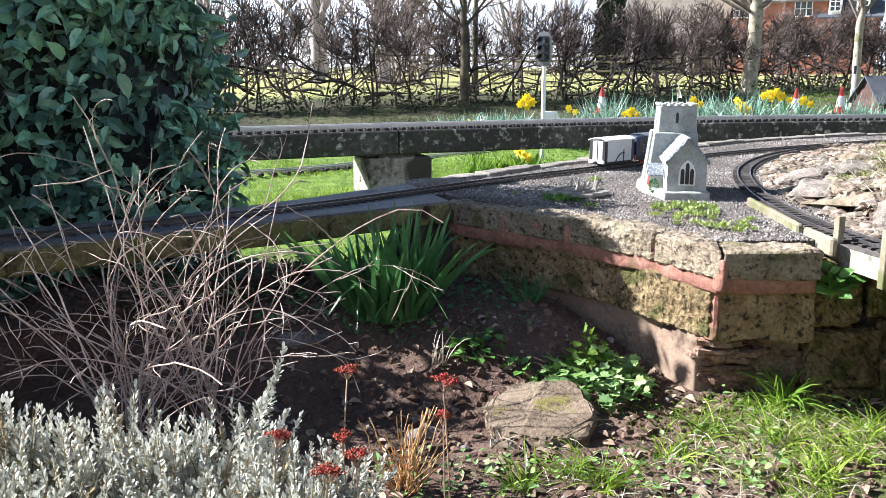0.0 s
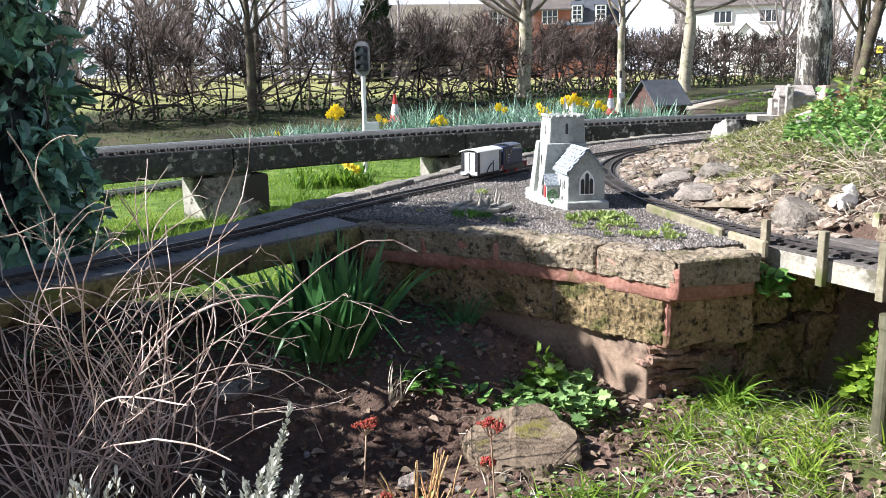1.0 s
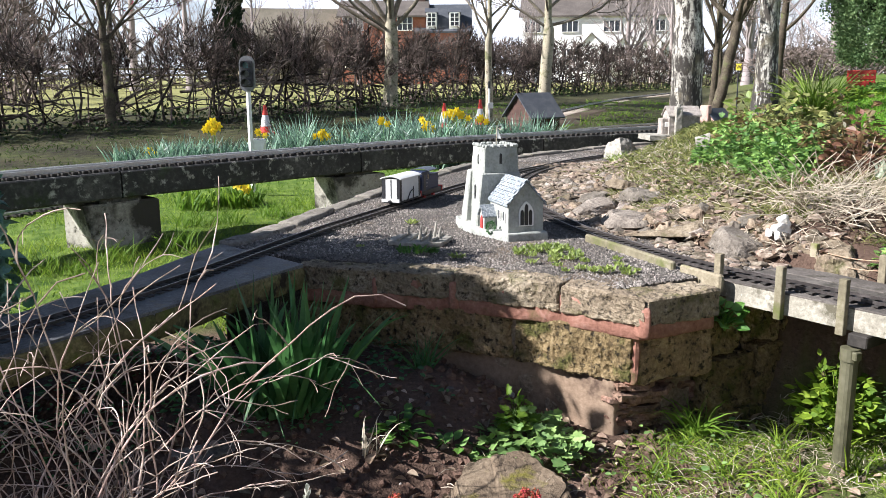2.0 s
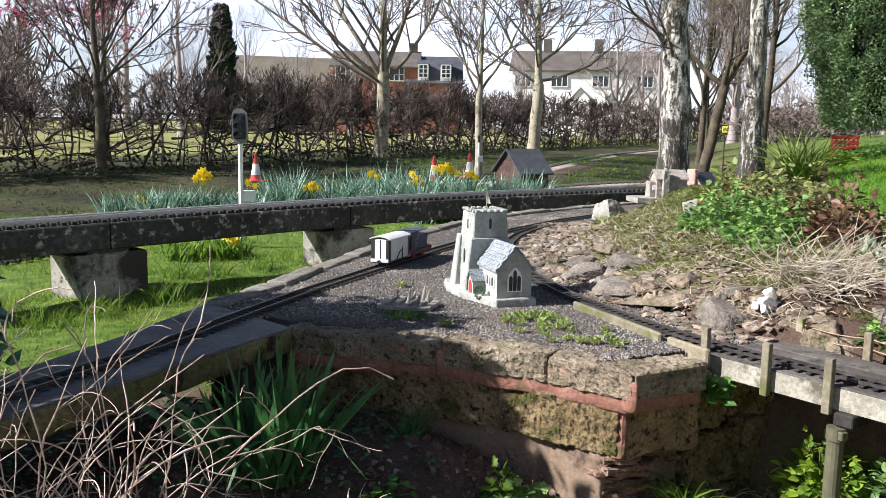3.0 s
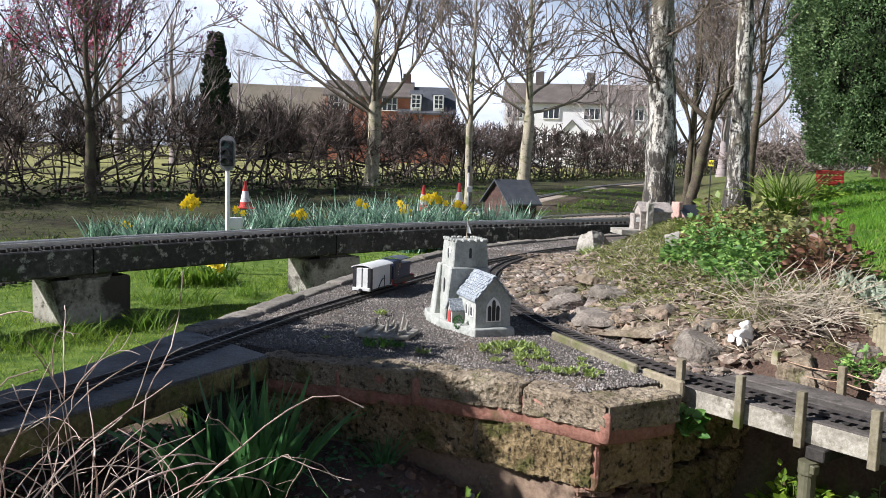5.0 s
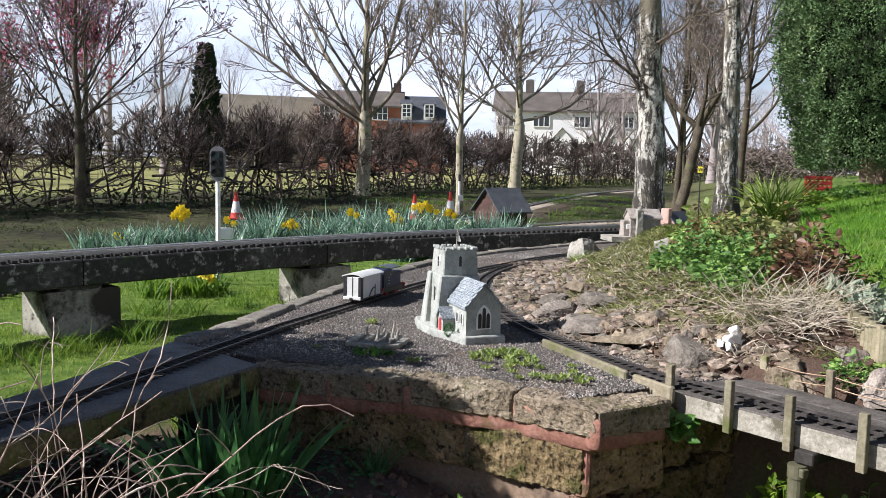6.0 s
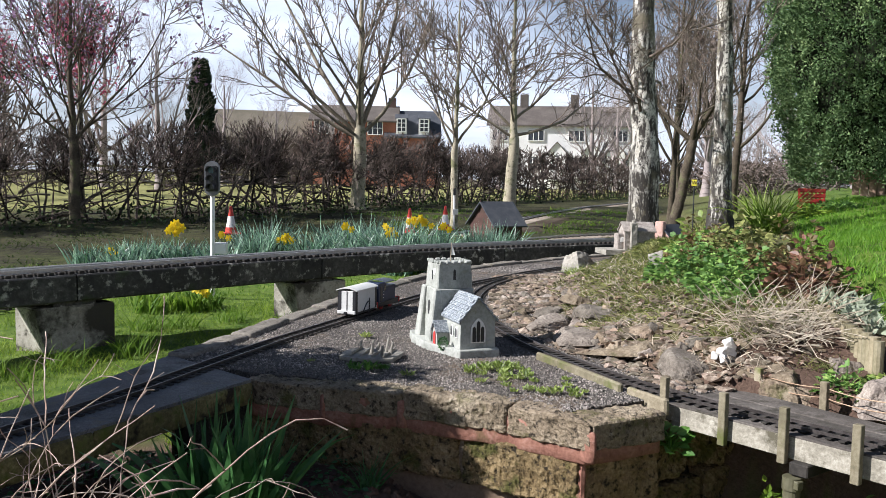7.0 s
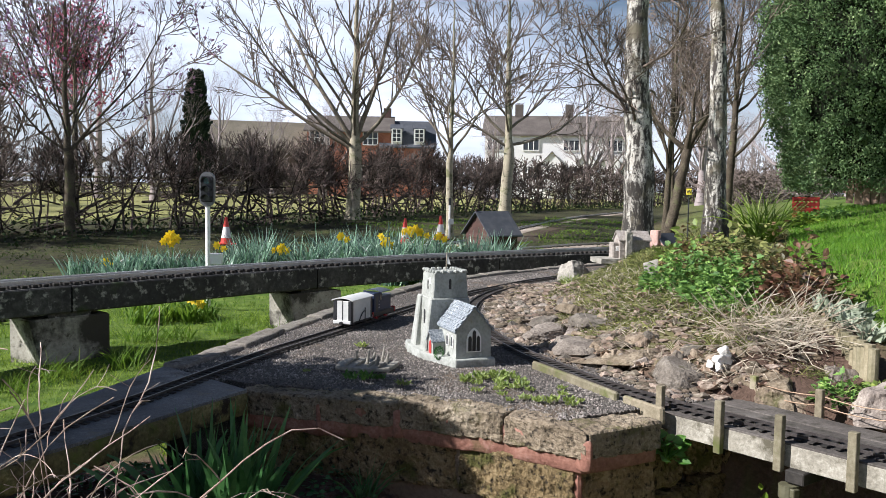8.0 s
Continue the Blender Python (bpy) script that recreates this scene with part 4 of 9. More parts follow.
def make_tree(name, base, fork, r0, top, seed, label, bark=None, twig=None, lean=(0, 0), limbs=7, limb_len=2.6, limb_angle=42, up=0.16, fine=5, leader=True, thick=0.5):
    """A bare tree: trunk, limbs, branches and twigs. fork: height of the first limbs; top: the leader's height."""
    global rng
    keep, rng = rng, np.random.default_rng(seed)
    bark, twig = bark or BARK, twig or TWIG
    base = np.array(base, float)
    k = 9
    s = np.linspace(0, 1, k)
    h = top if leader else fork * 1.05
    trunk = base + np.stack([lean[0] * s ** 1.3, lean[1] * s ** 1.3, h * s], 1)
    trunk[1:, :2] += np.cumsum(rng.normal(0, r0 * 0.14, (k - 1, 2)), 0)
    rad = r0 * (1 - 0.8 * s) if leader else r0 * (1 - 0.2 * s)
    rad[0] *= 1.3
    tree = tagged(empty(name), label, "tree")
    fine_s = np.linspace(0, 1, 40)
    tp = np.stack([np.interp(fine_s, s, trunk[:, i]) for i in range(3)], 1)
    part("trunk", tubes(tp[None], np.interp(fine_s, s, rad)[None] * (1 + 0.05 * np.sin(fine_s * 60))[None], 12), bark, tree, smooth=True)
    lp, lr = grow(trunk[None], rad[None], limbs, limb_len, limb_angle, up, fork / h if leader else 0.88, 8, thick, 0.12, 0.95 if leader else 1.0, 2.8 if leader else 1.0)
    joint_limbs = name == "far_tree"
    if not joint_limbs:
        for a, b in zip(lp, lr):
            part("limb", tubes(a[None], b[None], 7), twig if bark is BIRCH else bark, tree, smooth=True)
    bp, br = grow(lp, lr, 7, limb_len * 0.5, 38, up * 0.8, 0.25, 6, 0.6)
    wp, wr = grow(bp, np.maximum(br, 0.006), 6, limb_len * 0.26, 38, up * 0.5, 0.2, 5, 0.55)
    zp, zr = grow(wp, np.maximum(wr, 0.004), fine, limb_len * 0.13, 40, 0.05, 0.15, 3, 0.6)
    q = max(1.0, math.hypot(base[0], base[1]) / 16)
    v, f = merge(tubes(bp, np.maximum(br, 0.0065 * q), 4), tubes(wp, np.maximum(wr, 0.0042 * q), 3), tubes(zp, np.maximum(zr, 0.003 * q), 3))
    if joint_limbs:
        v, f = merge((v, f), tubes(lp, lr, 5))
    crown = part("crown", (v, f), twig, tree, "bare twigs")
    crown["kind"] = "stuff"
    tip = zp[:, -1]
    rng = keep
    return tree, crown, tip


PALEBARK = surface("pale_bark", [(0.17, 0.145, 0.1), (0.36, 0.32, 0.235), (0.52, 0.47, 0.36)], 3, 40, 0.9, 0.7, 0.012, spots=[((0.17, 0.17, 0.09), 3, 0.42), ((0.1, 0.085, 0.06), 12, 0.38)], gloss=0.2)
LIMB = surface("limb_bark", [(0.09, 0.075, 0.055), (0.22, 0.185, 0.14), (0.4, 0.35, 0.27)], 3, 30, 0.9, 0.5, 0.01, each=0.2, gloss=0.2)


def birch_bark():
    m = surface("birch_bark", [(0.3, 0.27, 0.22), (0.52, 0.49, 0.43), (0.66, 0.63, 0.57)], 4, 40, 0.8, 0.8, 0.02, spots=[((0.045, 0.038, 0.032), 7, 0.5), ((0.035, 0.03, 0.026), 26, 0.42), ((0.15, 0.13, 0.09), 3, 0.44)], gloss=0.3)
    for n in m.node_tree.nodes:
        if n.type == "TEX_NOISE" and abs(n.inputs["Scale"].default_value - 7) < 0.1:
            mp = m.node_tree.nodes.new("ShaderNodeMapping")
            mp.inputs["Scale"].default_value = (2.2, 2.2, 0.7)
            m.node_tree.links.new(n.inputs["Vector"].links[0].from_socket, mp.inputs["Vector"])
            m.node_tree.links.new(mp.outputs["Vector"], n.inputs["Vector"])
    # the old bark at the foot is black and deeply cracked
    nd, lk = m.node_tree.nodes, m.node_tree.links
    geo = nd["Geometry"]
    sep = nd.new("ShaderNodeSeparateXYZ")
    lk.new(geo.outputs["Position"], sep.inputs[0])
    low = nd.new("ShaderNodeMapRange")
    low.inputs["From Min"].default_value, low.inputs["From Max"].default_value, low.inputs["To Min"].default_value, low.inputs["To Max"].default_value = 1.0, 2.6, 0.13, -0.08
    lk.new(sep.outputs["Z"], low.inputs["Value"])
    tall = nd.new("ShaderNodeMapping")
    tall.inputs["Scale"].default_value = (1.6, 1.6, 0.35)
    lk.new(geo.outputs["Position"], tall.inputs["Vector"])
    cr = nd.new("ShaderNodeTexNoise")
    cr.inputs["Scale"].default_value, cr.inputs["Detail"].default_value, cr.inputs["Roughness"].default_value = 15.0, 6.0, 0.72
    lk.new(tall.outputs["Vector"], cr.inputs["Vector"])
    ad = nd.new("ShaderNodeMath")
    lk.new(cr.outputs["Fac"], ad.inputs[0])
    lk.new(low.outputs["Result"], ad.inputs[1])
    st = nd.new("ShaderNodeValToRGB")
    st.color_ramp.elements[0].position, st.color_ramp.elements[1].position = 0.52, 0.6
    lk.new(ad.outputs[0], st.inputs["Fac"])
    mx = nd.new("ShaderNodeMix")
    mx.data_type = "RGBA"
    bs = nd["Principled BSDF"]
    lk.new(st.outputs["Color"], mx.inputs[0])
    lk.new(bs.inputs["Base Color"].links[0].from_socket, mx.inputs[6])
    mx.inputs[7].default_value = (0.045, 0.04, 0.034, 1)
    lk.new(mx.outputs[2], bs.inputs["Base Color"])
    return m


BIRCH = birch_bark()


def g(x, y):
    return float(land(x, y)) - 0.05


DARKBARK = surface("dark_bark", [(0.025, 0.02, 0.014), (0.075, 0.06, 0.042), (0.17, 0.14, 0.1)], 5, 50, 0.9, 0.9, 0.02, spots=[((0.09, 0.1, 0.04), 5, 0.38)], gloss=0.2)
def make_open_tree(name, base, fork, r0, top, seed, label, limbs, bark, sub=(11, 5, 2), spread=1.0):
    """A bare tree whose few long limbs curve up from the trunk, set with long spaced twigs. limbs: (height, heading, rise, length, radius),
    the heading and rise in degrees, a heading of 0 lying across the garden towards the east."""
    global rng
    keep, rng = rng, np.random.default_rng(seed)
    base = np.array(base, float)
    tree = tagged(empty(name), label, "tree")
    hs = np.linspace(0, top, 44)
    sway = np.cumsum(rng.normal(0, 0.011, (44, 2)), 0) * np.minimum(1, hs / 1.5)[:, None]
    tp = base + np.c_[sway, hs]
    tr = r0 * np.interp(hs, [0, 0.25, fork, fork + 0.25, top], [1.35, 1.0, 0.86, 0.6, 0.1]) * (1 + 0.03 * np.sin(hs * 21))
    part("trunk", tubes(tp[None], tr[None], 12), bark, tree, smooth=True)
    lp, lr = [], []
    k = 11
    for h, az, rise, ln, rad in limbs:
        a = math.radians(az - 20)
        e = math.radians(rise)
        d = np.array([math.cos(a) * math.cos(e), math.sin(a) * math.cos(e), math.sin(e)])
        p = [np.array([np.interp(h, hs, tp[:, i]) for i in range(3)])]
        for j in range(k - 1):
            d = unit(d + rng.normal(0, 0.085, 3) + (0, 0, 0.085 * (1.2 - d[2])))
            p.append(p[-1] + d * ln / (k - 1))
        lp.append(p)
        lr.append(rad * 0.82 * np.linspace(1, 0.16, k) ** 0.9)
    lp, lr = np.array(lp), np.array(lr)
    for p, r in zip(lp, lr):
        part("limb", tubes(p[None], r[None], 7), LIMB if bark is PALEBARK else bark, tree, smooth=True)
    bp, br = grow(np.concatenate([lp, tp[None, 20::2][:, :11]]), np.concatenate([lr, tr[None, 20::2][:, :11]]), sub[0], 1.75 * spread, 44, 0.1, 0.16, 7, 0.5, 0.1)
    wp, wr = grow(bp, np.maximum(br, 0.009), sub[1], 0.72 * spread, 42, 0.1, 0.2, 5, 0.6, 0.12)
    zp, zr = grow(wp, np.maximum(wr, 0.006), sub[2], 0.3 * spread, 40, 0.12, 0.3, 4, 0.7, 0.12)
    q = max(1.0, math.hypot(base[0], base[1]) / 20)
    crown = part("crown", merge(tubes(bp, np.maximum(br, 0.0095 * q), 5), tubes(wp, np.maximum(wr, 0.0066 * q), 4), tubes(zp, np.maximum(zr, 0.005 * q), 3)), TWIG, tree, "bare twigs")
    crown["kind"] = "stuff"
    rng = keep
    return tree, crown, np.concatenate([zp[:, -1], zp[:, 2], wp[:, 3], wp[:, -1]])


make_open_tree("ash_tree", (7.55, 23.4, g(7.55, 23.4)), 2.2, 0.2, 7.6, 11, "pale-barked bare tree with a wide vase crown",
               [(2.0, 186, 14, 5.6, 0.075), (2.1, 176, 38, 5.4, 0.075), (2.15, 190, 62, 5.6, 0.09), (2.2, 4, 68, 5.6, 0.095), (2.1, -8, 40, 4.6, 0.075), (2.3, 80, 48, 4.6, 0.07), (2.3, 262, 46, 4.2, 0.06), (2.7, 150, 50, 4.6, 0.06), (3.0, 20, 50, 4.0, 0.055), (3.3, 200, 52, 4.0, 0.05), (2.0, 215, 24, 4.4, 0.055)], PALEBARK)
make_open_tree("young_tree", (8.35, 18.9, g(8.35, 18.9)), 1.95, 0.09, 6.0, 12, "slim young bare tree beside the track",
               [(1.85, 182, 55, 3.0, 0.04), (1.95, 0, 58, 3.2, 0.042), (2.0, 90, 60, 3.0, 0.036), (2.1, 270, 56, 2.6, 0.034), (2.2, 160, 46, 2.6, 0.032), (2.4, 20, 48, 2.6, 0.032), (2.8, 190, 52, 2.4, 0.028), (3.2, -10, 52, 2.2, 0.026), (3.7, 170, 54, 2.0, 0.024)], PALEBARK, (9, 4, 2), 0.66)
make_open_tree("field_tree", (13.5, 25.2, g(13.5, 25.2)), 2.3, 0.2, 8.0, 13, "tall bare tree with long level lower limbs",
               [(2.3, 184, 24, 4.4, 0.06), (2.4, -4, 12, 4.6, 0.065), (2.6, 170, 44, 4.2, 0.06), (2.9, 12, 42, 4.2, 0.06), (2.7, 95, 38, 3.6, 0.05), (2.8, 260, 34, 3.4, 0.05), (3.3, 190, 48, 3.8, 0.05), (3.6, -6, 50, 3.6, 0.05), (4.1, 175, 54, 3.2, 0.045), (4.5, 8, 54, 3.0, 0.04), (5.0, 188, 58, 2.6, 0.036), (5.4, 0, 60, 2.4, 0.032)], PALEBARK, (10, 5, 2), 0.9)
make_tree("birch", (5.75, 8.7, g(5.75, 8.7)), 2.0, 0.215, 6.6, 14, "old birch with white peeling and black cracked bark", BIRCH, TWIG, (-0.22, 0), 9, 1.6, 66, 0.03, 3, True, 0.14)
make_tree("birch", (7.8, 9.55, g(7.8, 9.55)), 2.2, 0.15, 6.8, 15, "birch with patchy black and white bark", BIRCH, TWIG, (-0.18, 0), 8, 1.5, 62, 0.03, 3, True, 0.11)
make_tree("crooked_tree", (7.6, 10.3, g(7.6, 10.3)), 1.6, 0.085, 3.0, 16, "leaning bare tree with crooked dark limbs", DARKBARK, TWIG, (0.35, 0), 4, 2.4, 55, 0.18, 2, False, 0.62)
make_tree("slim_tree", (8.9, 11.9, g(8.9, 11.9)), 1.4, 0.065, 4.6, 17, "slim bare tree among the birches", DARKBARK, TWIG, (0.25, 0), 9, 1.9, 40, 0.2, 3)
make_tree("slim_tree", (12.9, 14.6, g(12.9, 14.6)), 1.4, 0.1, 5.2, 18, "thin bare tree behind the birches", DARKBARK, TWIG, (0.3, 0), 9, 2.4, 40, 0.2, 3)
make_tree("slim_tree", (10.2, 13.2, g(10.2, 13.2)), 1.2, 0.05, 4.4, 24, "thin many-twigged bare sapling behind the birches", DARKBARK, TWIG, (-0.2, 0), 9, 1.9, 40, 0.2, 3)
_, crown, tips = make_open_tree("cherry_tree", (0.05, 19.6, g(0.05, 19.6)), 1.7, 0.11, 5.8, 19, "bare plum tree with purple buds and pink blossom",
                               [(1.6, 180, 50, 3.6, 0.038), (1.7, 0, 52, 3.6, 0.038), (1.8, 30, 34, 3.2, 0.032), (1.75, 200, 30, 3.2, 0.032), (1.9, 90, 56, 3.2, 0.032), (2.0, 270, 52, 2.8, 0.028), (2.3, 160, 56, 3.0, 0.028), (2.4, 12, 60, 3.0, 0.028), (2.8, 190, 50, 2.6, 0.024), (3.1, -8, 50, 2.6, 0.024), (3.5, 175, 55, 2.2, 0.022)], DARKBARK, (10, 5, 2), 0.8)


def make_blossom():
    pick = tips[rng.random(len(tips)) < 0.4]
    n = len(pick)
    at = pick + rng.normal(0, 0.05, (n, 3))
    m = surface("plum_bud", [(0.11, 0.06, 0.105), (0.22, 0.125, 0.205), (0.4, 0.26, 0.38)], 1, 20, 0.7, 0, 0, island=0.4, through_light=0.3)
    o = part("bud", leaves(OVAL, at, rng.normal(0, 1, (n, 3)), rng.normal(0, 1, (n, 3)), rng.uniform(0.05, 0.1, n)), m, crown.parent, "purple buds")
    o["kind"] = "stuff"
    # pink blossom on a neighbour further back
    pk = surface("pink_blossom", [(0.35, 0.05, 0.09), (0.5, 0.1, 0.16), (0.6, 0.2, 0.28)], 1, 20, 0.7, 0, 0, island=0.4, through_light=0.3)
    tr, cr, tp = make_tree("blossom_tree", (0.3, 22.4, g(0.3, 22.4)), 2.0, 0.1, 4.6, 23, "small tree in deep pink blossom behind the hedge", BARK, HEDGETWIG, (0, 0), 8, 2.0, 42, 0.15, 4)
    tp = tp[(tp[:, 2] > 2.6)]
    tp = np.repeat(tp[rng.random(len(tp)) < 0.8], 2, 0)
    n = len(tp)
    part("blossom", leaves(OVAL, tp + rng.normal(0, 0.07, (n, 3)), rng.normal(0, 1, (n, 3)), rng.normal(0, 1, (n, 3)), rng.uniform(0.04, 0.1, n)), pk, tr, "deep pink blossom")["kind"] = "stuff"


make_blossom()


# ---- hedge ----
HEDGE = [(-14, 15.5), (-7, 17.6), (-1, 20.0), (3.2, 21.4), (7, 23.9), (12, 28.0), (20, 33.6), (30, 40), (44, 48), (62, 56), (90, 62)]


def hedge_section(seed, length=3.2, far=False):
    """One stretch of laid hawthorn: stems, slanting pleachers, branches and twigs."""
    global rng
    keep, rng = rng, np.random.default_rng(seed)
    n = 14
    x = np.linspace(-length / 2, length / 2, n) + rng.normal(0, 0.1, n)
    base = np.stack([x, rng.normal(0, 0.14, n), np.full(n, -0.05)], 1)
    d = unit(np.stack([rng.normal(0, 0.25, n), rng.normal(0, 0.1, n), np.ones(n)], 1))
    out = [base]
    for _ in range(6):
        d = unit(d + rng.normal(0, 0.2, d.shape) + (0, 0, 0.15))
        out.append(out[-1] + d * rng.uniform(0.26, 0.36, n)[:, None])
    sp = np.stack(out, 1)
    sr = rng.uniform(0.016, 0.036, n)[:, None] * np.linspace(1, 0.3, 7)
    m = 22
    base = np.stack([rng.uniform(-length / 2, length / 2, m), rng.normal(0, 0.14, m), rng.uniform(0.02, 0.75, m)], 1)
    d = unit(np.stack([rng.choice([-1, 1], m) * 1.0, rng.normal(0, 0.15, m), rng.uniform(0.05, 0.35, m)], 1))
    out = [base]
    for _ in range(6):
        d = unit(d + rng.normal(0, 0.22, d.shape))
        out.append(out[-1] + d * 0.24)
    pp = np.stack(out, 1)
    pr = rng.uniform(0.014, 0.034, m)[:, None] * np.linspace(1, 0.4, 7)
    stems = np.concatenate([sp, pp])
    rad = np.concatenate([sr, pr])
    bp, br = grow(stems, rad, 5 if far else 8, 0.62, 50, 0.12, 0.3, 5, 0.55, 0.3)
    bp = np.where((rng.random(len(bp)) < np.clip(1.3 * (bp[:, 0, 2] - 0.72), 0.05, 1))[:, None, None], bp, bp[:, :1])
    tp, tr = grow(bp, np.maximum(br, 0.007), 3 if far else 5, 0.42, 42, 0.2, 0.1, 4, 0.6, 0.24)
    tp = tp[(tp[:, 0, 2] > 0.8) | (rng.random(len(tp)) < 0.12)]
    tr = np.full(tp.shape[:2], 0.007)
    high = tp[tp[:, 0, 2] > 1.0][::3 if far else 1]
    zp, zr = grow(high, np.full(high.shape[:2], 0.007), 4, 0.26, 34, 0.3, 0.0, 2, 0.7)
    for a in (tp, zp):
        a[..., 2] = np.minimum(a[..., 2], 2.2 + 0.22 * rng.random(a.shape[0])[:, None] * np.ones(a.shape[1]))
    v, f = merge(tubes(stems, rad, 5), tubes(bp, np.maximum(br, 0.0075), 3), tubes(tp, np.maximum(tr, 0.013 if far else 0.0064), 3), tubes(zp, np.maximum(zr, 0.012 if far else 0.0052), 3))
    rng = keep
    return bulk("hedge", v, f)


def make_hedge():
    kinds = [hedge_section(k) for k in (31, 32, 33)]
    thin = [hedge_section(k, far=True) for k in (34, 35, 36)]
    line, length = spline(HEDGE, int(spline(HEDGE, 10)[1] / 2.6))
    nrm = sideways(np.c_[line, line[:, 0] * 0])
    for i, (q, n) in enumerate(zip(line, nrm)):
        me = (thin if q[0] > 17 or q[0] < -6 else kinds)[i % 3]
        ob = part("hedge", me, HEDGETWIG)
        a = math.degrees(math.atan2(n[1], n[0])) - 90
        ob.matrix_basis = pose(q[0], q[1], float(land(q[0], q[1])) - 0.02, 0, 0, a + (180 if i % 2 else 0)) @ Matrix.Diagonal((1, 1.3, 1.06 + 0.04 * math.sin(i * 1.9), 1))
        tagged(ob, "bare brown hawthorn hedge of laid stems", "hedge", "stretches of hedge", kind="stuff")
    # dark ivy and litter along the hedge foot
    n = 9000
    s = rng.integers(0, min(len(line), 20), n)
    p = line[s] + rng.normal(0, 1.1, (n, 2))
    at = on_land(p[:, 0], p[:, 1], 0.02)
    at[:, 2] += rng.random(n) ** 2 * 0.3
    o = part("hedge_foot_plants", leaves(DIAMOND, at, rng.normal(0, 1, (n, 3)), rng.normal(0, 0.5, (n, 3)) + (0, 0, 1), rng.uniform(0.05, 0.13, n)), surface("hedge_foot_leaf", [(0.014, 0.026, 0.01), (0.03, 0.055, 0.016), (0.07, 0.1, 0.03)], 2, 20, 0.7, 0, 0, island=0.5, gloss=0.2))
    tagged(o, "low ivy and nettles along the foot of the hedge", "undergrowth", kind="stuff")


make_hedge()


def make_far_trees():
    """Bare trees beyond the field, their twigs coloured pale to stand for haze."""
    far_t = surface("far_twig_haze_tint", [(0.22, 0.185, 0.18), (0.31, 0.265, 0.255), (0.4, 0.35, 0.335)], 0.3, 5, 0.9, 0, 0, island=0.2, gloss=0.1)
    kinds = []
    for sd in (41, 42):
        t, _, _ = make_tree("far_tree", (0, 0, -0.1), 1.6, 0.22, 7.5, sd, "bare tree across the field, painted pale for haze", far_t, far_t, (0, 0), 12, 4.2, 46, 0.16, 2)
        kinds.append(t)
    r = np.random.default_rng(5)
    spots = [(-3.5, 38), (-20, 44), (5.2, 46), (-12, 40), (-6, 36), (-2, 46), (3, 52), (-9, 56), (12, 64), (17, 68), (22, 70), (36, 66), (44, 60), (52, 58), (60, 62), (33, 88), (70, 70), (30, 44), (38, 50), (48, 52), (30, 34), (58, 48), (40, 38), (46, 42)]
    for i, (x, y) in enumerate(spots):
        m = pose(x, y, float(land(x, y)), 0, 0, r.uniform(0, 360)) @ Matrix.Scale(r.uniform(0.8, 1.15), 4)
        if i < 2:
            kinds[i].matrix_basis = m
        else:
            copy_thing(kinds[i % 2], m).matrix_basis = m


make_far_trees()


def make_thicket():
    """Tall bare scrub behind the left end of the hedge."""
    scrub = surface("scrub_twig", [(0.07, 0.056, 0.047), (0.14, 0.112, 0.096), (0.24, 0.195, 0.17)], 0.5, 6, 0.9, 0, 0, island=0.4, gloss=0.1)
    kinds = [hedge_section(51, far=True), hedge_section(52, far=True)]
    for i, (x, y) in enumerate([(-6.3, 27), (-2.2, 30.4), (21, 20.5), (25, 23.5), (29.5, 27), (34, 30.5), (24, 25.5), (30, 31)]):
        ob = part("thicket", kinds[i % 2], scrub)
        s = 1.75 + 0.25 * math.sin(i * 2.2) - 0.05 * max(0, x)
        ob.matrix_basis = pose(x, y, float(land(x, y)) - 0.05, 0, 0, 20 + 60 * i) @ Matrix.Diagonal((0.95, 1.8, s, 1))
        tagged(ob, "tall tangled bare scrub behind the hedge", "scrub", "scrub thickets", kind="stuff")


make_thicket()


def make_far_hedgerow():
    """The grown-out hedges that close the far side of the field."""
    # distance haze is put into this pale twig colour
    haze = surface("far_hedge_haze_tint", [(0.16, 0.135, 0.125), (0.24, 0.205, 0.19), (0.33, 0.285, 0.265)], 0.3, 5, 0.9, 0, 0, island=0.3, gloss=0.1)
    kinds = [hedge_section(61, far=True), hedge_section(62, far=True)]
    r = np.random.default_rng(6)
    for i in range(30):
        x = -46 + i * 4.6
        y = 60 - 0.1 * x + r.uniform(-1, 1) + (22 if 12 < x < 52 else 0)
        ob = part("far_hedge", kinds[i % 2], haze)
        ob.matrix_basis = pose(x, y, float(land(x, y)) - 0.1, 0, 0, r.uniform(-12, 12) + 180 * (i % 2)) @ Matrix.Diagonal((1.75, 2.4, r.uniform(1.5, 2.1), 1))
        tagged(ob, "bare hedge on the far side of the field, painted pale for haze", "hedge", "far hedges", kind="stuff")


make_far_hedgerow()


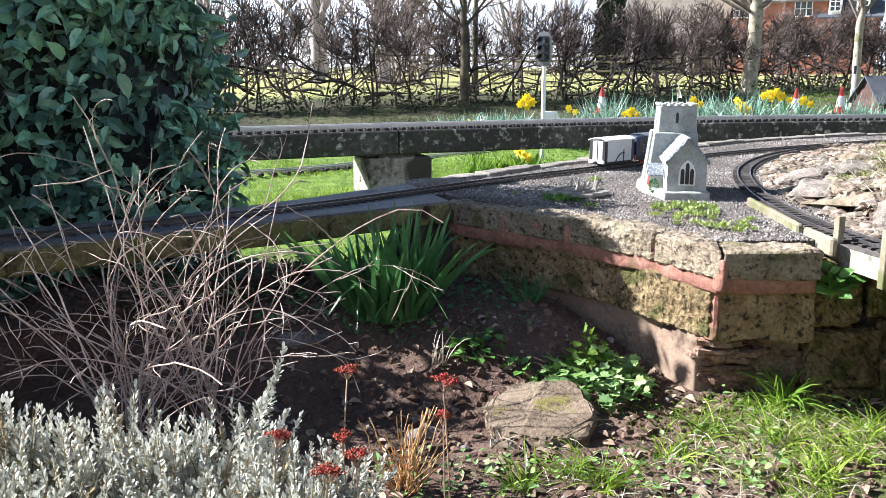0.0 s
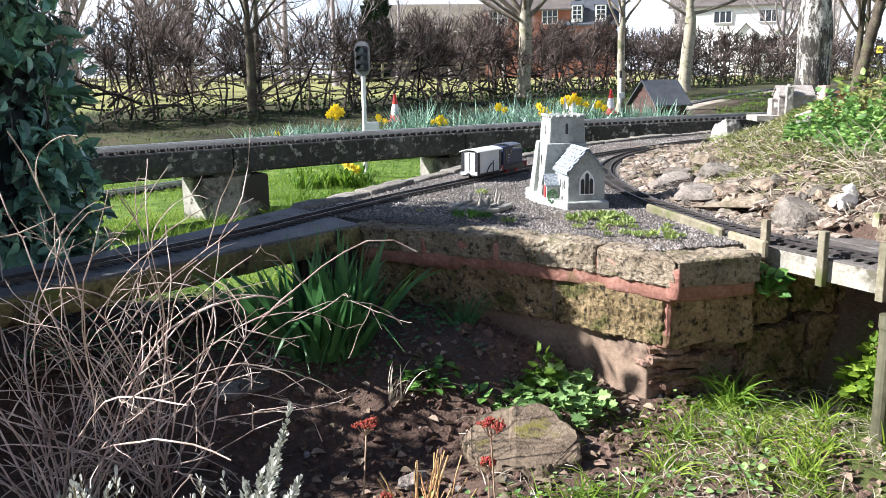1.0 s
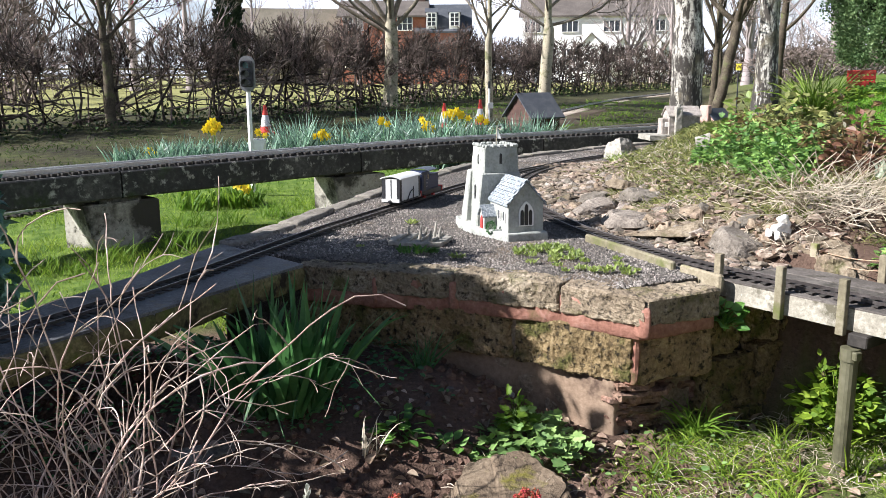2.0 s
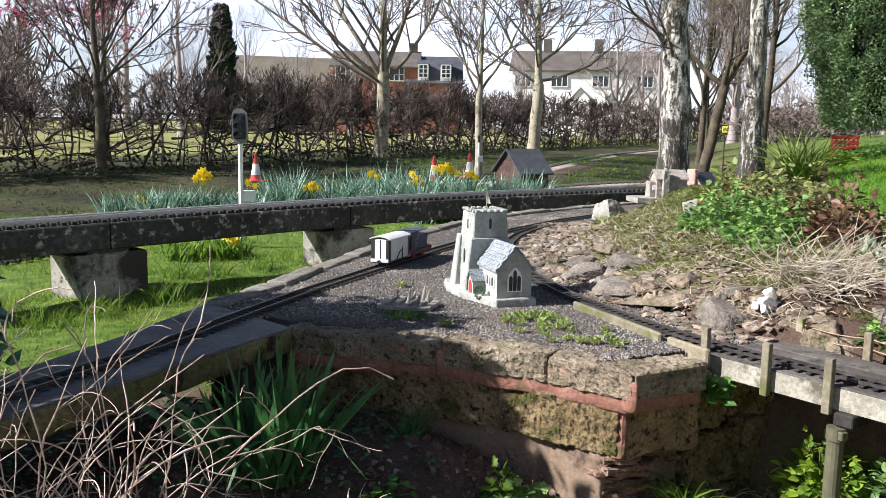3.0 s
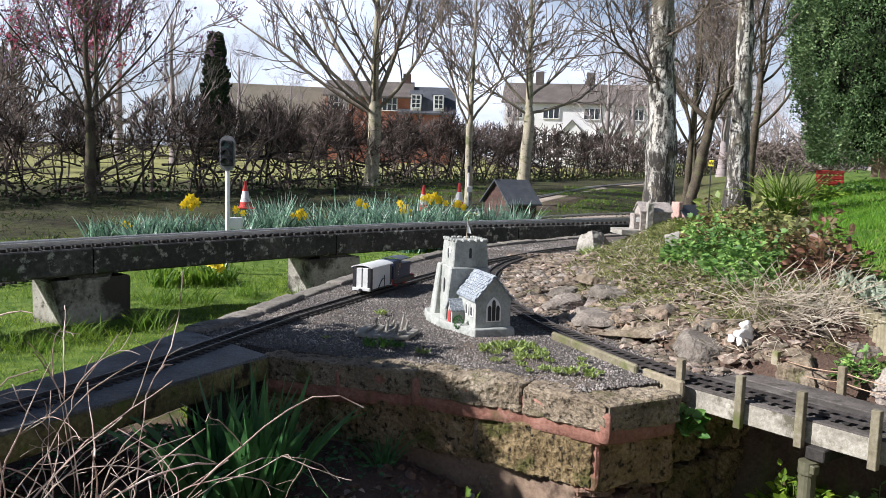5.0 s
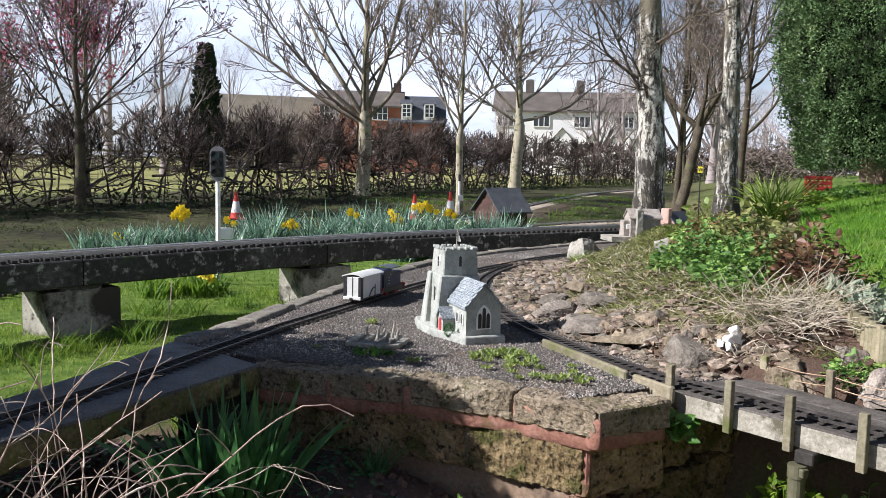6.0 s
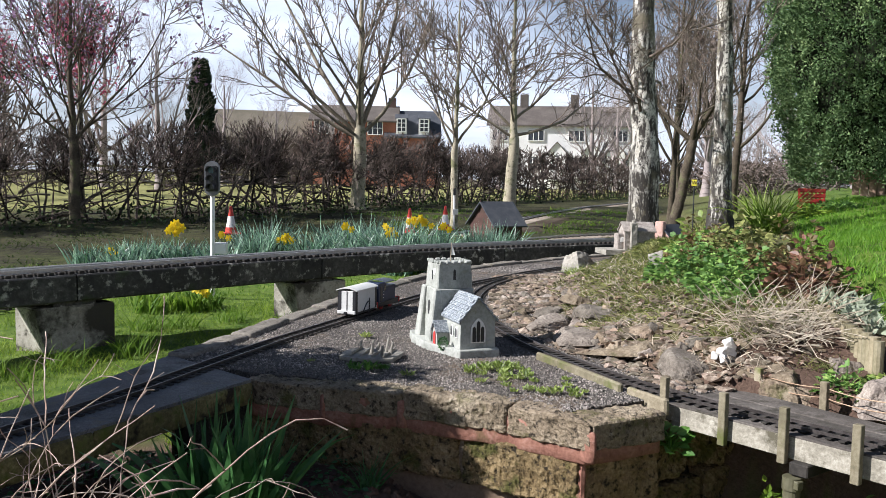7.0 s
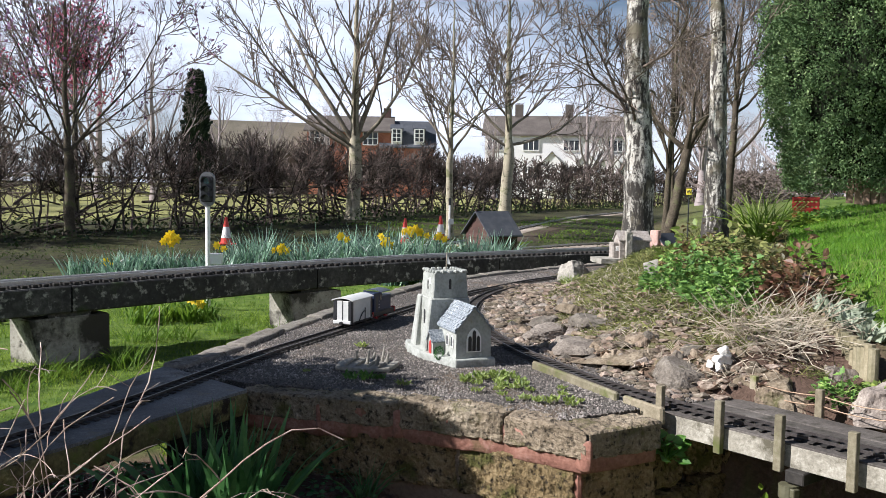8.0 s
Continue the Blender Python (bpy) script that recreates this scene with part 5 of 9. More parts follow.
# ---- evergreens ----
def make_ivy():
    """A thick column of ivy: a dark leafy mass with clusters of pointed glossy leaves and gaps between."""
    ob = tagged(empty("ivy_bush", (0, 0, 0)), "tall bush smothered in dark glossy ivy", "bush")
    cx, cy = -2.0, 4.55

    def girth(th, z):
        return 0.8 - 0.1 * np.clip((z - 1.0) / 1.6, 0, 1) + 0.06 * np.sin(th * 3 + z * 4) * np.sin(z * 5 + th) + 0.04 * np.sin(th * 9 - z * 7)

    # clusters of leaves on short shoots
    c = 1100
    th, z = rng.uniform(0, 2 * np.pi, c), rng.uniform(0.42, 2.55, c)
    r = girth(th, z) * rng.uniform(0.86, 1.0, c)
    mid = np.stack([cx + r * np.cos(th), cy + 0.95 * r * np.sin(th), z], 1)
    # second lobe, out of view, added to cast shade on the soil
    far = rng.random(c) < 0.3
    mid[far] = (mid[far] - (cx, cy, 0)) * (0.8, 0.8, 0.81) + (cx - 0.75, cy - 1.0, 0)
    per = 11
    n = c * per
    i = np.repeat(np.arange(c), per)
    at = mid[i] + rng.normal(0, 0.05, (n, 3))
    out = np.stack([np.cos(th[i]), np.sin(th[i]), np.full(n, 0.45)], 1)
    ax = unit(rng.normal(0, 0.75, (n, 3)) + (0, 0, -0.45) + out * 0.5)
    point = np.array([(0, 0), (0.17, 0.12), (0.25, 0.36), (0.22, 0.64), (0, 1), (-0.22, 0.64), (-0.25, 0.36), (-0.17, 0.12)])
    part("foliage", leaves(point, at, ax, out + rng.normal(0, 0.6, (n, 3)), rng.uniform(0.045, 0.13, n), 0.3), IVY, ob)
    # inner leaves, flat against the mass, their colour darkened for shade
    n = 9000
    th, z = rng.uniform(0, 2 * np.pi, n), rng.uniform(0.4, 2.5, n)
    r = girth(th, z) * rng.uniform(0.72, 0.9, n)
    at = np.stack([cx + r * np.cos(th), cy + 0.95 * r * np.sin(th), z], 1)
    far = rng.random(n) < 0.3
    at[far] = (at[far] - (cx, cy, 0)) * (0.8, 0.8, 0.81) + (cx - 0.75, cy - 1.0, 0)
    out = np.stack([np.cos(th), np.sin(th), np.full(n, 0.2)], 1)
    part("inner_foliage", leaves(point, at, rng.normal(0, 0.7, (n, 3)) + (0, 0, -0.6), out + rng.normal(0, 0.7, (n, 3)), rng.uniform(0.04, 0.09, n), 0.2), surface("ivy_leaf_shade_tint", [(0.03, 0.065, 0.055), (0.06, 0.125, 0.095), (0.11, 0.2, 0.13)], 4, 30, 0.4, 0.2, 0.004, island=0.5, gloss=0.5), ob)
    m = 26
    k = 9
    th = rng.uniform(0, 2 * np.pi, m)
    zz = rng.uniform(0.4, 1.7, (m, 1)) + np.linspace(0, 0.7, k)
    tw = th[:, None] + np.cumsum(rng.normal(0, 0.07, (m, k)), 1)
    rr = girth(tw, zz) * 0.93
    p = np.stack([cx + rr * np.cos(tw), cy + 0.95 * rr * np.sin(tw), zz + rng.normal(0, 0.03, (m, k))], -1)
    part("stem", tubes(p, np.full((m, k), 0.0035), 4), HEDGETWIG, ob, "thin woody stems")["kind"] = "stuff"
    # the dense inside, coloured near black in place of inner shade
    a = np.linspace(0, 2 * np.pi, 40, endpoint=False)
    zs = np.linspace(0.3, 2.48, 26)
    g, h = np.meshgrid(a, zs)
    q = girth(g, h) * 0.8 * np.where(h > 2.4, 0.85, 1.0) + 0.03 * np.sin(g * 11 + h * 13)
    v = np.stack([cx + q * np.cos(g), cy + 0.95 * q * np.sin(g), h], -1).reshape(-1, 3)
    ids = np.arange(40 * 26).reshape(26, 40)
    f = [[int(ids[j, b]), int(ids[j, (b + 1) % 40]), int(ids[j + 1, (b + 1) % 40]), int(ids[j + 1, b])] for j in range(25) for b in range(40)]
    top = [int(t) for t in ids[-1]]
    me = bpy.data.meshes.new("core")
    # core of the unseen lobe that blocks the sun
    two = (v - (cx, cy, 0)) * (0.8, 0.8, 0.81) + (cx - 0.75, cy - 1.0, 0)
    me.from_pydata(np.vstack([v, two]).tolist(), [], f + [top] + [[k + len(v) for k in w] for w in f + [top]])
    part("shaded_core", me, surface("ivy_core_shade_tint", [(0.012, 0.014, 0.016), (0.024, 0.028, 0.028), (0.045, 0.04, 0.045)], 5, 30, 0.95, 0.5, 0.02, gloss=0.1), ob)


make_ivy()


def make_yew():
    """A clipped evergreen with a rounded top, in small dense sprays."""
    ob = tagged(empty("yew_tree"), "large clipped dark green conifer beside the lawn", "conifer")
    c, per = 7600, 24
    n = c * per
    th = rng.uniform(0, 2 * np.pi, c)
    z = rng.uniform(0, 1, c)
    prof = np.sqrt(np.clip(1 - np.maximum(0, (z - 0.45) / 0.6) ** 2, 0.02, 1)) * (0.72 + 0.28 * np.minimum(1, z / 0.35))
    lump = 1 + 0.05 * np.sin(th * 7 + z * 19) + 0.04 * np.sin(th * 13 - z * 31) + 0.03 * np.sin(th * 23 + z * 47)
    R, H, cx, cy, z0 = 1.8, 5.3, 12.3, 10.6, 1.85
    r = R * prof * lump * np.sqrt(rng.uniform(0.74, 1.0, c))
    at = np.stack([cx + r * np.cos(th), cy + r * np.sin(th), z0 + z * H], 1)
    out = np.stack([np.cos(th), np.sin(th), np.full(c, 0.6)], 1)
    out = np.repeat(unit(out + rng.normal(0, 0.35, (c, 3))), per, 0)
    at = np.repeat(at, per, 0) + out * rng.uniform(-0.06, 0.1, (n, 1)) + rng.normal(0, 0.042, (n, 3))
    m = surface("conifer_spray", [(0.045, 0.082, 0.036), (0.125, 0.2, 0.085), (0.29, 0.38, 0.18)], 3, 15, 0.85, 0, 0, island=0.4, through_light=0.12, gloss=0.12)
    part("foliage", leaves(DIAMOND, at, out + rng.normal(0, 0.5, (n, 3)), rng.normal(0, 1, (n, 3)), rng.uniform(0.03, 0.065, n)), m, ob)
    # inner shell between the sprays, its near-black colour standing for shade
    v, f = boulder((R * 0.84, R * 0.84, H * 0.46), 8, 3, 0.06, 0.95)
    part("shaded_core", (v + (cx, cy, z0 + H * 0.47), f), surface("conifer_core_shade_tint", [(0.006, 0.008, 0.004), (0.012, 0.016, 0.008), (0.02, 0.026, 0.012)], 5, 30, 0.95, 0.5, 0.02, gloss=0.1), ob)
    part("trunk", rod((cx, cy, 1.2), (cx, cy, 2.2), 0.16), BARK, ob)
    # tall narrow conifer across the field
    ob = tagged(empty("cypress"), "tall narrow dark conifer across the field", "conifer")
    n = 5000
    z = rng.uniform(0, 1, n)
    th = rng.uniform(0, 2 * np.pi, n)
    r = 0.95 * np.minimum(1, 0.5 + z * 2) * (1 - z) ** 0.55 * (1 + 0.25 * np.sin(th * 3 + z * 23) + 0.15 * np.sin(th * 5 - z * 41)) * np.sqrt(rng.uniform(0.3, 1, n)) + 0.1
    at = np.stack([9.55 + r * np.cos(th), 59 + r * np.sin(th), 1.0 + z * 8.1], 1)
    part("foliage", leaves(DIAMOND, at, np.stack([np.cos(th), np.sin(th), np.full(n, 1.0)], 1), rng.normal(0, 1, (n, 3)), rng.uniform(0.2, 0.45, n)), surface("cypress_spray", [(0.012, 0.022, 0.014), (0.02, 0.035, 0.02), (0.03, 0.05, 0.028)], 1, 5, 0.8, 0, 0, island=0.4, gloss=0.2), ob)
    part("trunk", rod((9.55, 59, 0.8), (9.55, 59, 7), 0.2, 8, 0.05), BARK, ob)


make_yew()


# ---- houses across the field ----
BRICK = surface("red_brick", [(0.22, 0.085, 0.055), (0.32, 0.13, 0.085), (0.4, 0.18, 0.12)], 0.8, 9, 0.9, 0.3, 0.02, gloss=0.2)
SLATE = surface("roof_slate", [(0.035, 0.04, 0.05), (0.06, 0.066, 0.078), (0.1, 0.105, 0.115)], 0.8, 9, 0.8, 0.3, 0.02, gloss=0.4)
TILE = surface("roof_tile", [(0.07, 0.06, 0.055), (0.11, 0.095, 0.085), (0.16, 0.14, 0.125)], 0.8, 9, 0.9, 0.3, 0.02, gloss=0.2)
WHITE = surface("white_paint", [(0.68, 0.67, 0.64), (0.78, 0.77, 0.74), (0.82, 0.81, 0.79)], 1.5, 30, 0.6, 0.1, 0.003)
WHITEWALL = surface("white_render", [(0.7, 0.69, 0.66), (0.78, 0.77, 0.75), (0.82, 0.81, 0.8)], 0.6, 9, 0.85, 0.2, 0.01, gloss=0.2)
GLASS = surface("dark_pane", [(0.02, 0.025, 0.03), (0.03, 0.035, 0.04), (0.05, 0.055, 0.06)], 1, 5, 0.12, 0, 0)


def gable_roof(w, d, z0, h, over=0.3, thick=0.15):
    bm = bmesh.new()
    a, b = w / 2 + over, d / 2 + over
    pts = [(-a, -b, z0 - over * h / (d / 2)), (-a, 0, z0 + h), (-a, b, z0 - over * h / (d / 2))]
    ring = []
    for x in (-a, a):
        for q in (0, thick):
            ring.append([bm.verts.new((x, p[1], p[2] + q)) for p in pts])
    l0, l1, r0, r1 = ring
    for i in (0, 1):
        bm.faces.new((l1[i], r1[i], r1[i + 1], l1[i + 1]))
        bm.faces.new((l0[i + 1], r0[i + 1], r0[i], l0[i]))
    for p, q in ((l0, l1), (r1, r0)):
        for i in (0, 1):
            bm.faces.new((p[i], p[i + 1], q[i + 1], q[i]))
    for i in (0, 2):
        bm.faces.new((l0[i], r0[i], r1[i], l1[i]))
    bmesh.ops.recalc_face_normals(bm, faces=bm.faces[:])
    return bm


def gable_walls(w, d, z0, h, rise):
    bm = bmesh.new()
    v = []
    for x in (-w / 2, w / 2):
        v.append([bm.verts.new(p) for p in ((x, -d / 2, z0), (x, d / 2, z0), (x, d / 2, h), (x, 0, h + rise), (x, -d / 2, h))])
    bm.faces.new(v[0][::-1])
    bm.faces.new(v[1])
    for i in range(5):
        j = (i + 1) % 5
        bm.faces.new((v[0][i], v[0][j], v[1][j], v[1][i]))
    bmesh.ops.recalc_face_normals(bm, faces=bm.faces[:])
    return bm


def window(house, x, y, z, w, h, cols=3, rows=2):
    wi = part("window", moved(slab((w, 0.12, h), 0.01), pose(x, y, z)), GLASS, house, "white-framed window")
    t = 0.07
    bars = [slab((w + t, 0.1, t), 0)]
    bars[0] = moved(bars[0], pose(x, y - 0.06, z + h / 2))
    bars.append(moved(slab((w + t, 0.1, t), 0), pose(x, y - 0.06, z - h / 2)))
    for i in range(cols + 1):
        bars.append(moved(slab((t, 0.1, h), 0), pose(x - w / 2 + w * i / cols, y - 0.063, z)))
    for j in range(1, rows):
        bars.append(moved(slab((w, 0.1, t * 0.7), 0), pose(x, y - 0.058, z - h / 2 + h * j / rows)))
    part("frame", joined(*bars), WHITE, wi)


def house_at(name, at, rz, label):
    return tagged(empty(name, at, rz), label, "house")


def make_houses():
    h = house_at("brick_house", (26.6, 76.2, 1.3), -24, "red brick house with a grey slate roof and chimney")
    part("wall", gable_walls(7.4, 6, -1.0, 5.5, 1.4), BRICK, h)
    part("roof", gable_roof(7.4, 6, 5.5, 1.4), TILE, h)
    part("chimney", moved(slab((0.7, 0.6, 2.2), 0.03), pose(3.3, 0, 6.7)), surface("sooty_brick", [(0.06, 0.04, 0.035), (0.1, 0.065, 0.055), (0.15, 0.09, 0.075)], 1, 12, 0.9, 0.3, 0.02, gloss=0.2), h)
    for x in (-2.6, 1.9):
        window(h, x, -3.0, 4.85, 1.7 if x < 0 else 1.3, 1.15, 4 if x < 0 else 3, 2)
        window(h, x, -3.0, 1.8, 1.5, 1.3)
    h = house_at("dormer_house", (31.3, 73.9, 1.15), -24, "lower brick house with two white dormers in a black roof")
    part("wall", gable_walls(4.6, 6, -1.0, 4.35, 2.1), BRICK, h)
    part("roof", gable_roof(4.6, 6, 4.35, 2.3, 0.25), SLATE, h)
    for x in (-1.0, 1.0):
        d = part("dormer", moved(gable_walls(0.95, 1.6, 4.5, 5.9, 0.35), pose(x, -2.2, 0)), WHITE, h, "white dormer")
        part("dormer_roof", moved(gable_roof(0.95, 1.6, 5.9, 0.35, 0.1, 0.08), pose(x, -2.2, 0)), SLATE, d)
        window(h, x, -3.03, 5.3, 0.75, 1.1, 2, 3)
    h = house_at("white_house", (46.8, 72.4, 1.85), -33, "long white rendered house with a brown tiled roof")
    part("wall", gable_walls(14, 7, -1.2, 5.2, 1.9), WHITEWALL, h)
    part("roof", gable_roof(14, 7, 5.2, 1.9), TILE, h)
    for x in (-3.9, 1.0):
        part("chimney", moved(slab((0.8, 0.7, 1.5), 0.03), pose(x, 0, 7.6)), TILE, h)
    for x in (-6.0, -2.6, 1.2, 5.2):
        window(h, x, -3.5, 4.2, 1.5, 1.0, 3, 1)
        window(h, x, -3.5, 1.6, 1.5, 1.2, 3, 2)
    for x in (-0.6, 2.6, 4.8):
        pz = part("porch", moved(gable_walls(1.6, 1.6, 0, 2.6, 0.9), pose(x, -4.2, 0, 0, 0, 90)), WHITEWALL, h, "white gabled porch")
        part("porch_roof", moved(gable_roof(1.6, 1.6, 2.6, 0.9, 0.15, 0.1), pose(x, -4.2, 0, 0, 0, 90)), TILE, pz)
    h = house_at("far_barn", (20.0, 80, 0.6), -10, "long low building with a mossy tiled roof")
    part("wall", gable_walls(12, 6, -0.3, 4.6, 2.4), TILE, h)
    part("roof", gable_roof(12, 6, 4.6, 2.4), surface("mossy_tile", [(0.12, 0.105, 0.08), (0.17, 0.15, 0.115), (0.22, 0.195, 0.155)], 0.8, 9, 0.9, 0.3, 0.02, gloss=0.2), h)
    # post and rail fence in the field
    fence = tagged(empty("field_fence"), "grey post and rail fence in the field", "fence")
    for i in range(9):
        x = -4 + i * 2.2
        part("post", moved(slab((0.1, 0.1, 1.3), 0.01), pose(x, 38 + i * 0.9, 1.5)), OLDWOOD, fence)
        if i < 8:
            for z in (1.35, 1.8, 2.05):
                part("rail", rod((x, 38 + i * 0.9, z), (x + 2.2, 38.9 + i * 0.9, z), 0.045, 4), OLDWOOD, fence)


make_houses()


# ---- model church ----
PLASTER = surface("painted_plaster", [(0.2, 0.21, 0.185), (0.33, 0.34, 0.31), (0.43, 0.435, 0.405)], 14, 70, 0.8, 0.7, 0.006, spots=[((0.26, 0.26, 0.2), 18, 0.33), ((0.55, 0.54, 0.51), 10, 0.3)], gloss=0.3)
MODELSLATE = surface("model_slate", [(0.07, 0.085, 0.1), (0.22, 0.25, 0.28), (0.55, 0.57, 0.57)], 20, 110, 0.7, 0.8, 0.005, fine_mix=0.8)
BLACKPAINT = surface("black_paint", [(0.012, 0.012, 0.014), (0.02, 0.02, 0.023), (0.035, 0.035, 0.04)], 8, 60, 0.45, 0.1, 0.002)
REDPAINT = surface("red_paint", [(0.3, 0.016, 0.018), (0.42, 0.026, 0.026), (0.5, 0.055, 0.045)], 5, 50, 0.5, 0.1, 0.002)
DARKLEAD = surface("dark_lead", [(0.03, 0.032, 0.035), (0.06, 0.062, 0.065), (0.09, 0.09, 0.09)], 20, 90, 0.6, 0.2, 0.002)


def worn(bm, amount, scale, seed, cuts=3, longest=0.03):
    """Roughens a block as if cast or carved by hand."""
    for _ in range(cuts):
        e = [q for q in bm.edges if q.calc_length() > longest]
        if e:
            bmesh.ops.subdivide_edges(bm, edges=e, cuts=1, use_grid_fill=True)
    bmesh.ops.triangulate(bm, faces=bm.faces[:])
    bm.normal_update()
    off = Vector((seed, seed * 2, 0))
    for v in bm.verts:
        v.co = v.co + v.normal * amount * (noise.noise(v.co * scale + off) + 0.5 * noise.noise(v.co * scale * 2.7 + off))
    return bm


def taper_block(w0, d0, w1, d1, z0, z1, x=0, y=0):
    bm = bmesh.new()
    bmesh.ops.create_cube(bm, size=1)
    for v in bm.verts:
        t = v.co.z > 0
        v.co = Vector((x + v.co.x * (w1 if t else w0), y + v.co.y * (d1 if t else d0), z1 if t else z0))
    bmesh.ops.bevel(bm, geom=bm.edges[:], offset=0.006, segments=1, affect="EDGES")
    return bm


def lancet(w, h, depth, n=7):
    """A pointed window as a flat block facing -y, its foot at the origin."""
    hw = w / 2
    pts = [(-hw, 0), (hw, 0)]
    top = []
    for i in range(n + 1):
        a = (math.pi / 3) * i / n
        top.append((-hw + w * math.cos(a), h - w * math.sin(math.pi / 3) + w * math.sin(a)))
    pts += top + [(-x, z) for x, z in top[-2::-1]]
    bm = bmesh.new()
    vs = [bm.verts.new((x, 0, z)) for x, z in pts]
    fc = bm.faces.new(vs)
    r = bmesh.ops.extrude_face_region(bm, geom=[fc])
    bmesh.ops.translate(bm, vec=(0, -depth, 0), verts=[q for q in r["geom"] if isinstance(q, bmesh.types.BMVert)])
    bmesh.ops.recalc_face_normals(bm, faces=bm.faces[:])
    return bm


def make_church():
    ch = tagged(empty("model_church", (1.155, 4.11, 0.905), -6), "pale grey plaster model church with a square tower and white pennant", "model church")
    foot = [(-0.085, 0.07), (0.13, 0.075), (0.135, 0.3), (0.14, 0.66), (-0.03, 0.74), (-0.14, 0.7), (-0.18, 0.54), (-0.17, 0.34), (-0.11, 0.16)]
    part("plinth", worn(prism(foot, -0.02, 0.035, 0.008), 0.01, 18, 4, 4, 0.04), PLASTER, ch, "lumpy plaster base", smooth=True)
    # nave, gable to -y
    nave = moved(gable_walls(0.26, 0.184, 0.02, 0.178, 0.105), pose(0.02, 0.23, 0, 0, 0, 90))
    part("nave", worn(nave, 0.003, 25, 1, 3, 0.025), PLASTER, ch, smooth=False)
    rf = moved(gable_roof(0.26, 0.184, 0.178, 0.106, 0.012, 0.008), pose(0.02, 0.23, 0.001, 0, 0, 90))
    roof = part("roof", rf, MODELSLATE, ch, "speckled blue-grey slate roof")
    slate = bpy.data.meshes.new("slate")
    bm = slab((0.019, 0.034, 0.0025), 0)
    bm.to_mesh(slate)
    bm.free()
    slate.materials.append(MODELSLATE)
    for side in (-1, 1):
        for i in range(7):
            s = (i + 0.5) / 7
            for j in range(9):
                y = 0.1 + (j + 0.5 * (i % 2)) * 0.037
                if y > 0.345:
                    continue
                x, z = 0.02 + side * (0.104 * (1 - s) + 0.003), 0.178 - 0.012 + s * 0.119 + 0.01
                o = new("slate", slate)
                o.parent = roof
                o.matrix_basis = pose(x, y + 0.005, z, 0, side * 49 - side * 4, 0)
    win = part("gable_window", moved(lancet(0.078, 0.122, 0.004), pose(0.02, 0.0995, 0.066)), WHITE, ch, "pale pointed window surround")
    for x, h in ((-0.022, 0.076), (0.0, 0.104), (0.022, 0.076)):
        part("light", moved(lancet(0.0175, h, 0.003), pose(0.02 + x, 0.0955, 0.071)), BLACKPAINT, win, "dark lancet light")
    for y in (0.15, 0.215):
        sw = part("side_window", moved(lancet(0.034, 0.06, 0.004), pose(-0.0725, y, 0.085, 0, 0, -90)), WHITE, ch, "white pointed side window")
        part("light", moved(lancet(0.017, 0.046, 0.003), pose(-0.0765, y, 0.09, 0, 0, -90)), DARKLEAD, sw)
    porch = part("porch", worn(moved(gable_walls(0.07, 0.07, 0.02, 0.1, 0.045), pose(-0.1, 0.3, 0)), 0.002, 25, 2, 2), PLASTER, ch)
    part("porch_roof", moved(gable_roof(0.075, 0.07, 0.1, 0.045, 0.008, 0.006), pose(-0.1, 0.3, 0.001)), MODELSLATE, porch)
    part("door", moved(lancet(0.032, 0.075, 0.004), pose(-0.1355, 0.3, 0.022, 0, 0, -90)), REDPAINT, porch, "red arched door")
    # tower
    tw = part("tower", worn(taper_block(0.235, 0.24, 0.205, 0.2, 0.02, 0.3, 0.0, 0.47), 0.004, 20, 3, 3), PLASTER, ch, smooth=False)
    part("belfry", worn(taper_block(0.196, 0.19, 0.182, 0.176, 0.295, 0.432, 0.0, 0.475), 0.003, 22, 5, 3), PLASTER, tw)
    for x, y in ((-0.1, 0.385), (-0.1, 0.56), (0.1, 0.56)):
        part("buttress", worn(taper_block(0.1, 0.08, 0.03, 0.05, 0.02, 0.3, x, y), 0.004, 20, 6, 2), PLASTER, tw)
    c = []
    for i in range(5):
        o = -0.072 + i * 0.036
        for x, y in ((o, 0.391), (o, 0.559), (-0.084, 0.475 + o), (0.084, 0.475 + o)):
            c.append((x, y))
    for x, y in c:
        part("merlon", worn(moved(slab((0.027, 0.022, 0.018), 0.005), pose(x, y, 0.436)), 0.0035, 40, x * 50 + y, 1), PLASTER, tw)
    for x, y, z, rz, h in ((-0.003, 0.386, 0.345, 0, 0.055), (-0.092, 0.47, 0.34, -90, 0.05), (-0.113, 0.46, 0.16, -88, 0.075)):
        part("slit", moved(lancet(0.014, h, 0.004), pose(x, y, z, 0, 0, rz)), BLACKPAINT, tw, "dark slit window")
    bm = bmesh.new()
    bmesh.ops.create_cone(bm, cap_ends=True, segments=20, radius1=0.017, radius2=0.017, depth=0.005)
    part("clock", moved(bm, pose(-0.093, 0.44, 0.385, 0, 90, 0)), WHITE, tw, "pale round clock face")
    part("flagpole", rod((0.0, 0.46, 0.42), (0.006, 0.46, 0.535), 0.0025, 6), STRAW, tw, "thin wooden flagpole")
    fl = bmesh.new()
    vs = [fl.verts.new(p) for p in ((0.006, 0.46, 0.533), (0.003, 0.46, 0.47), (0.024, 0.452, 0.468), (0.006, 0.4605, 0.533), (0.003, 0.4605, 0.47), (0.024, 0.4525, 0.468))]
    fl.faces.new(vs[:3])
    fl.faces.new(vs[5:2:-1])
    part("pennant", fl, WHITE, tw, "white paper pennant")
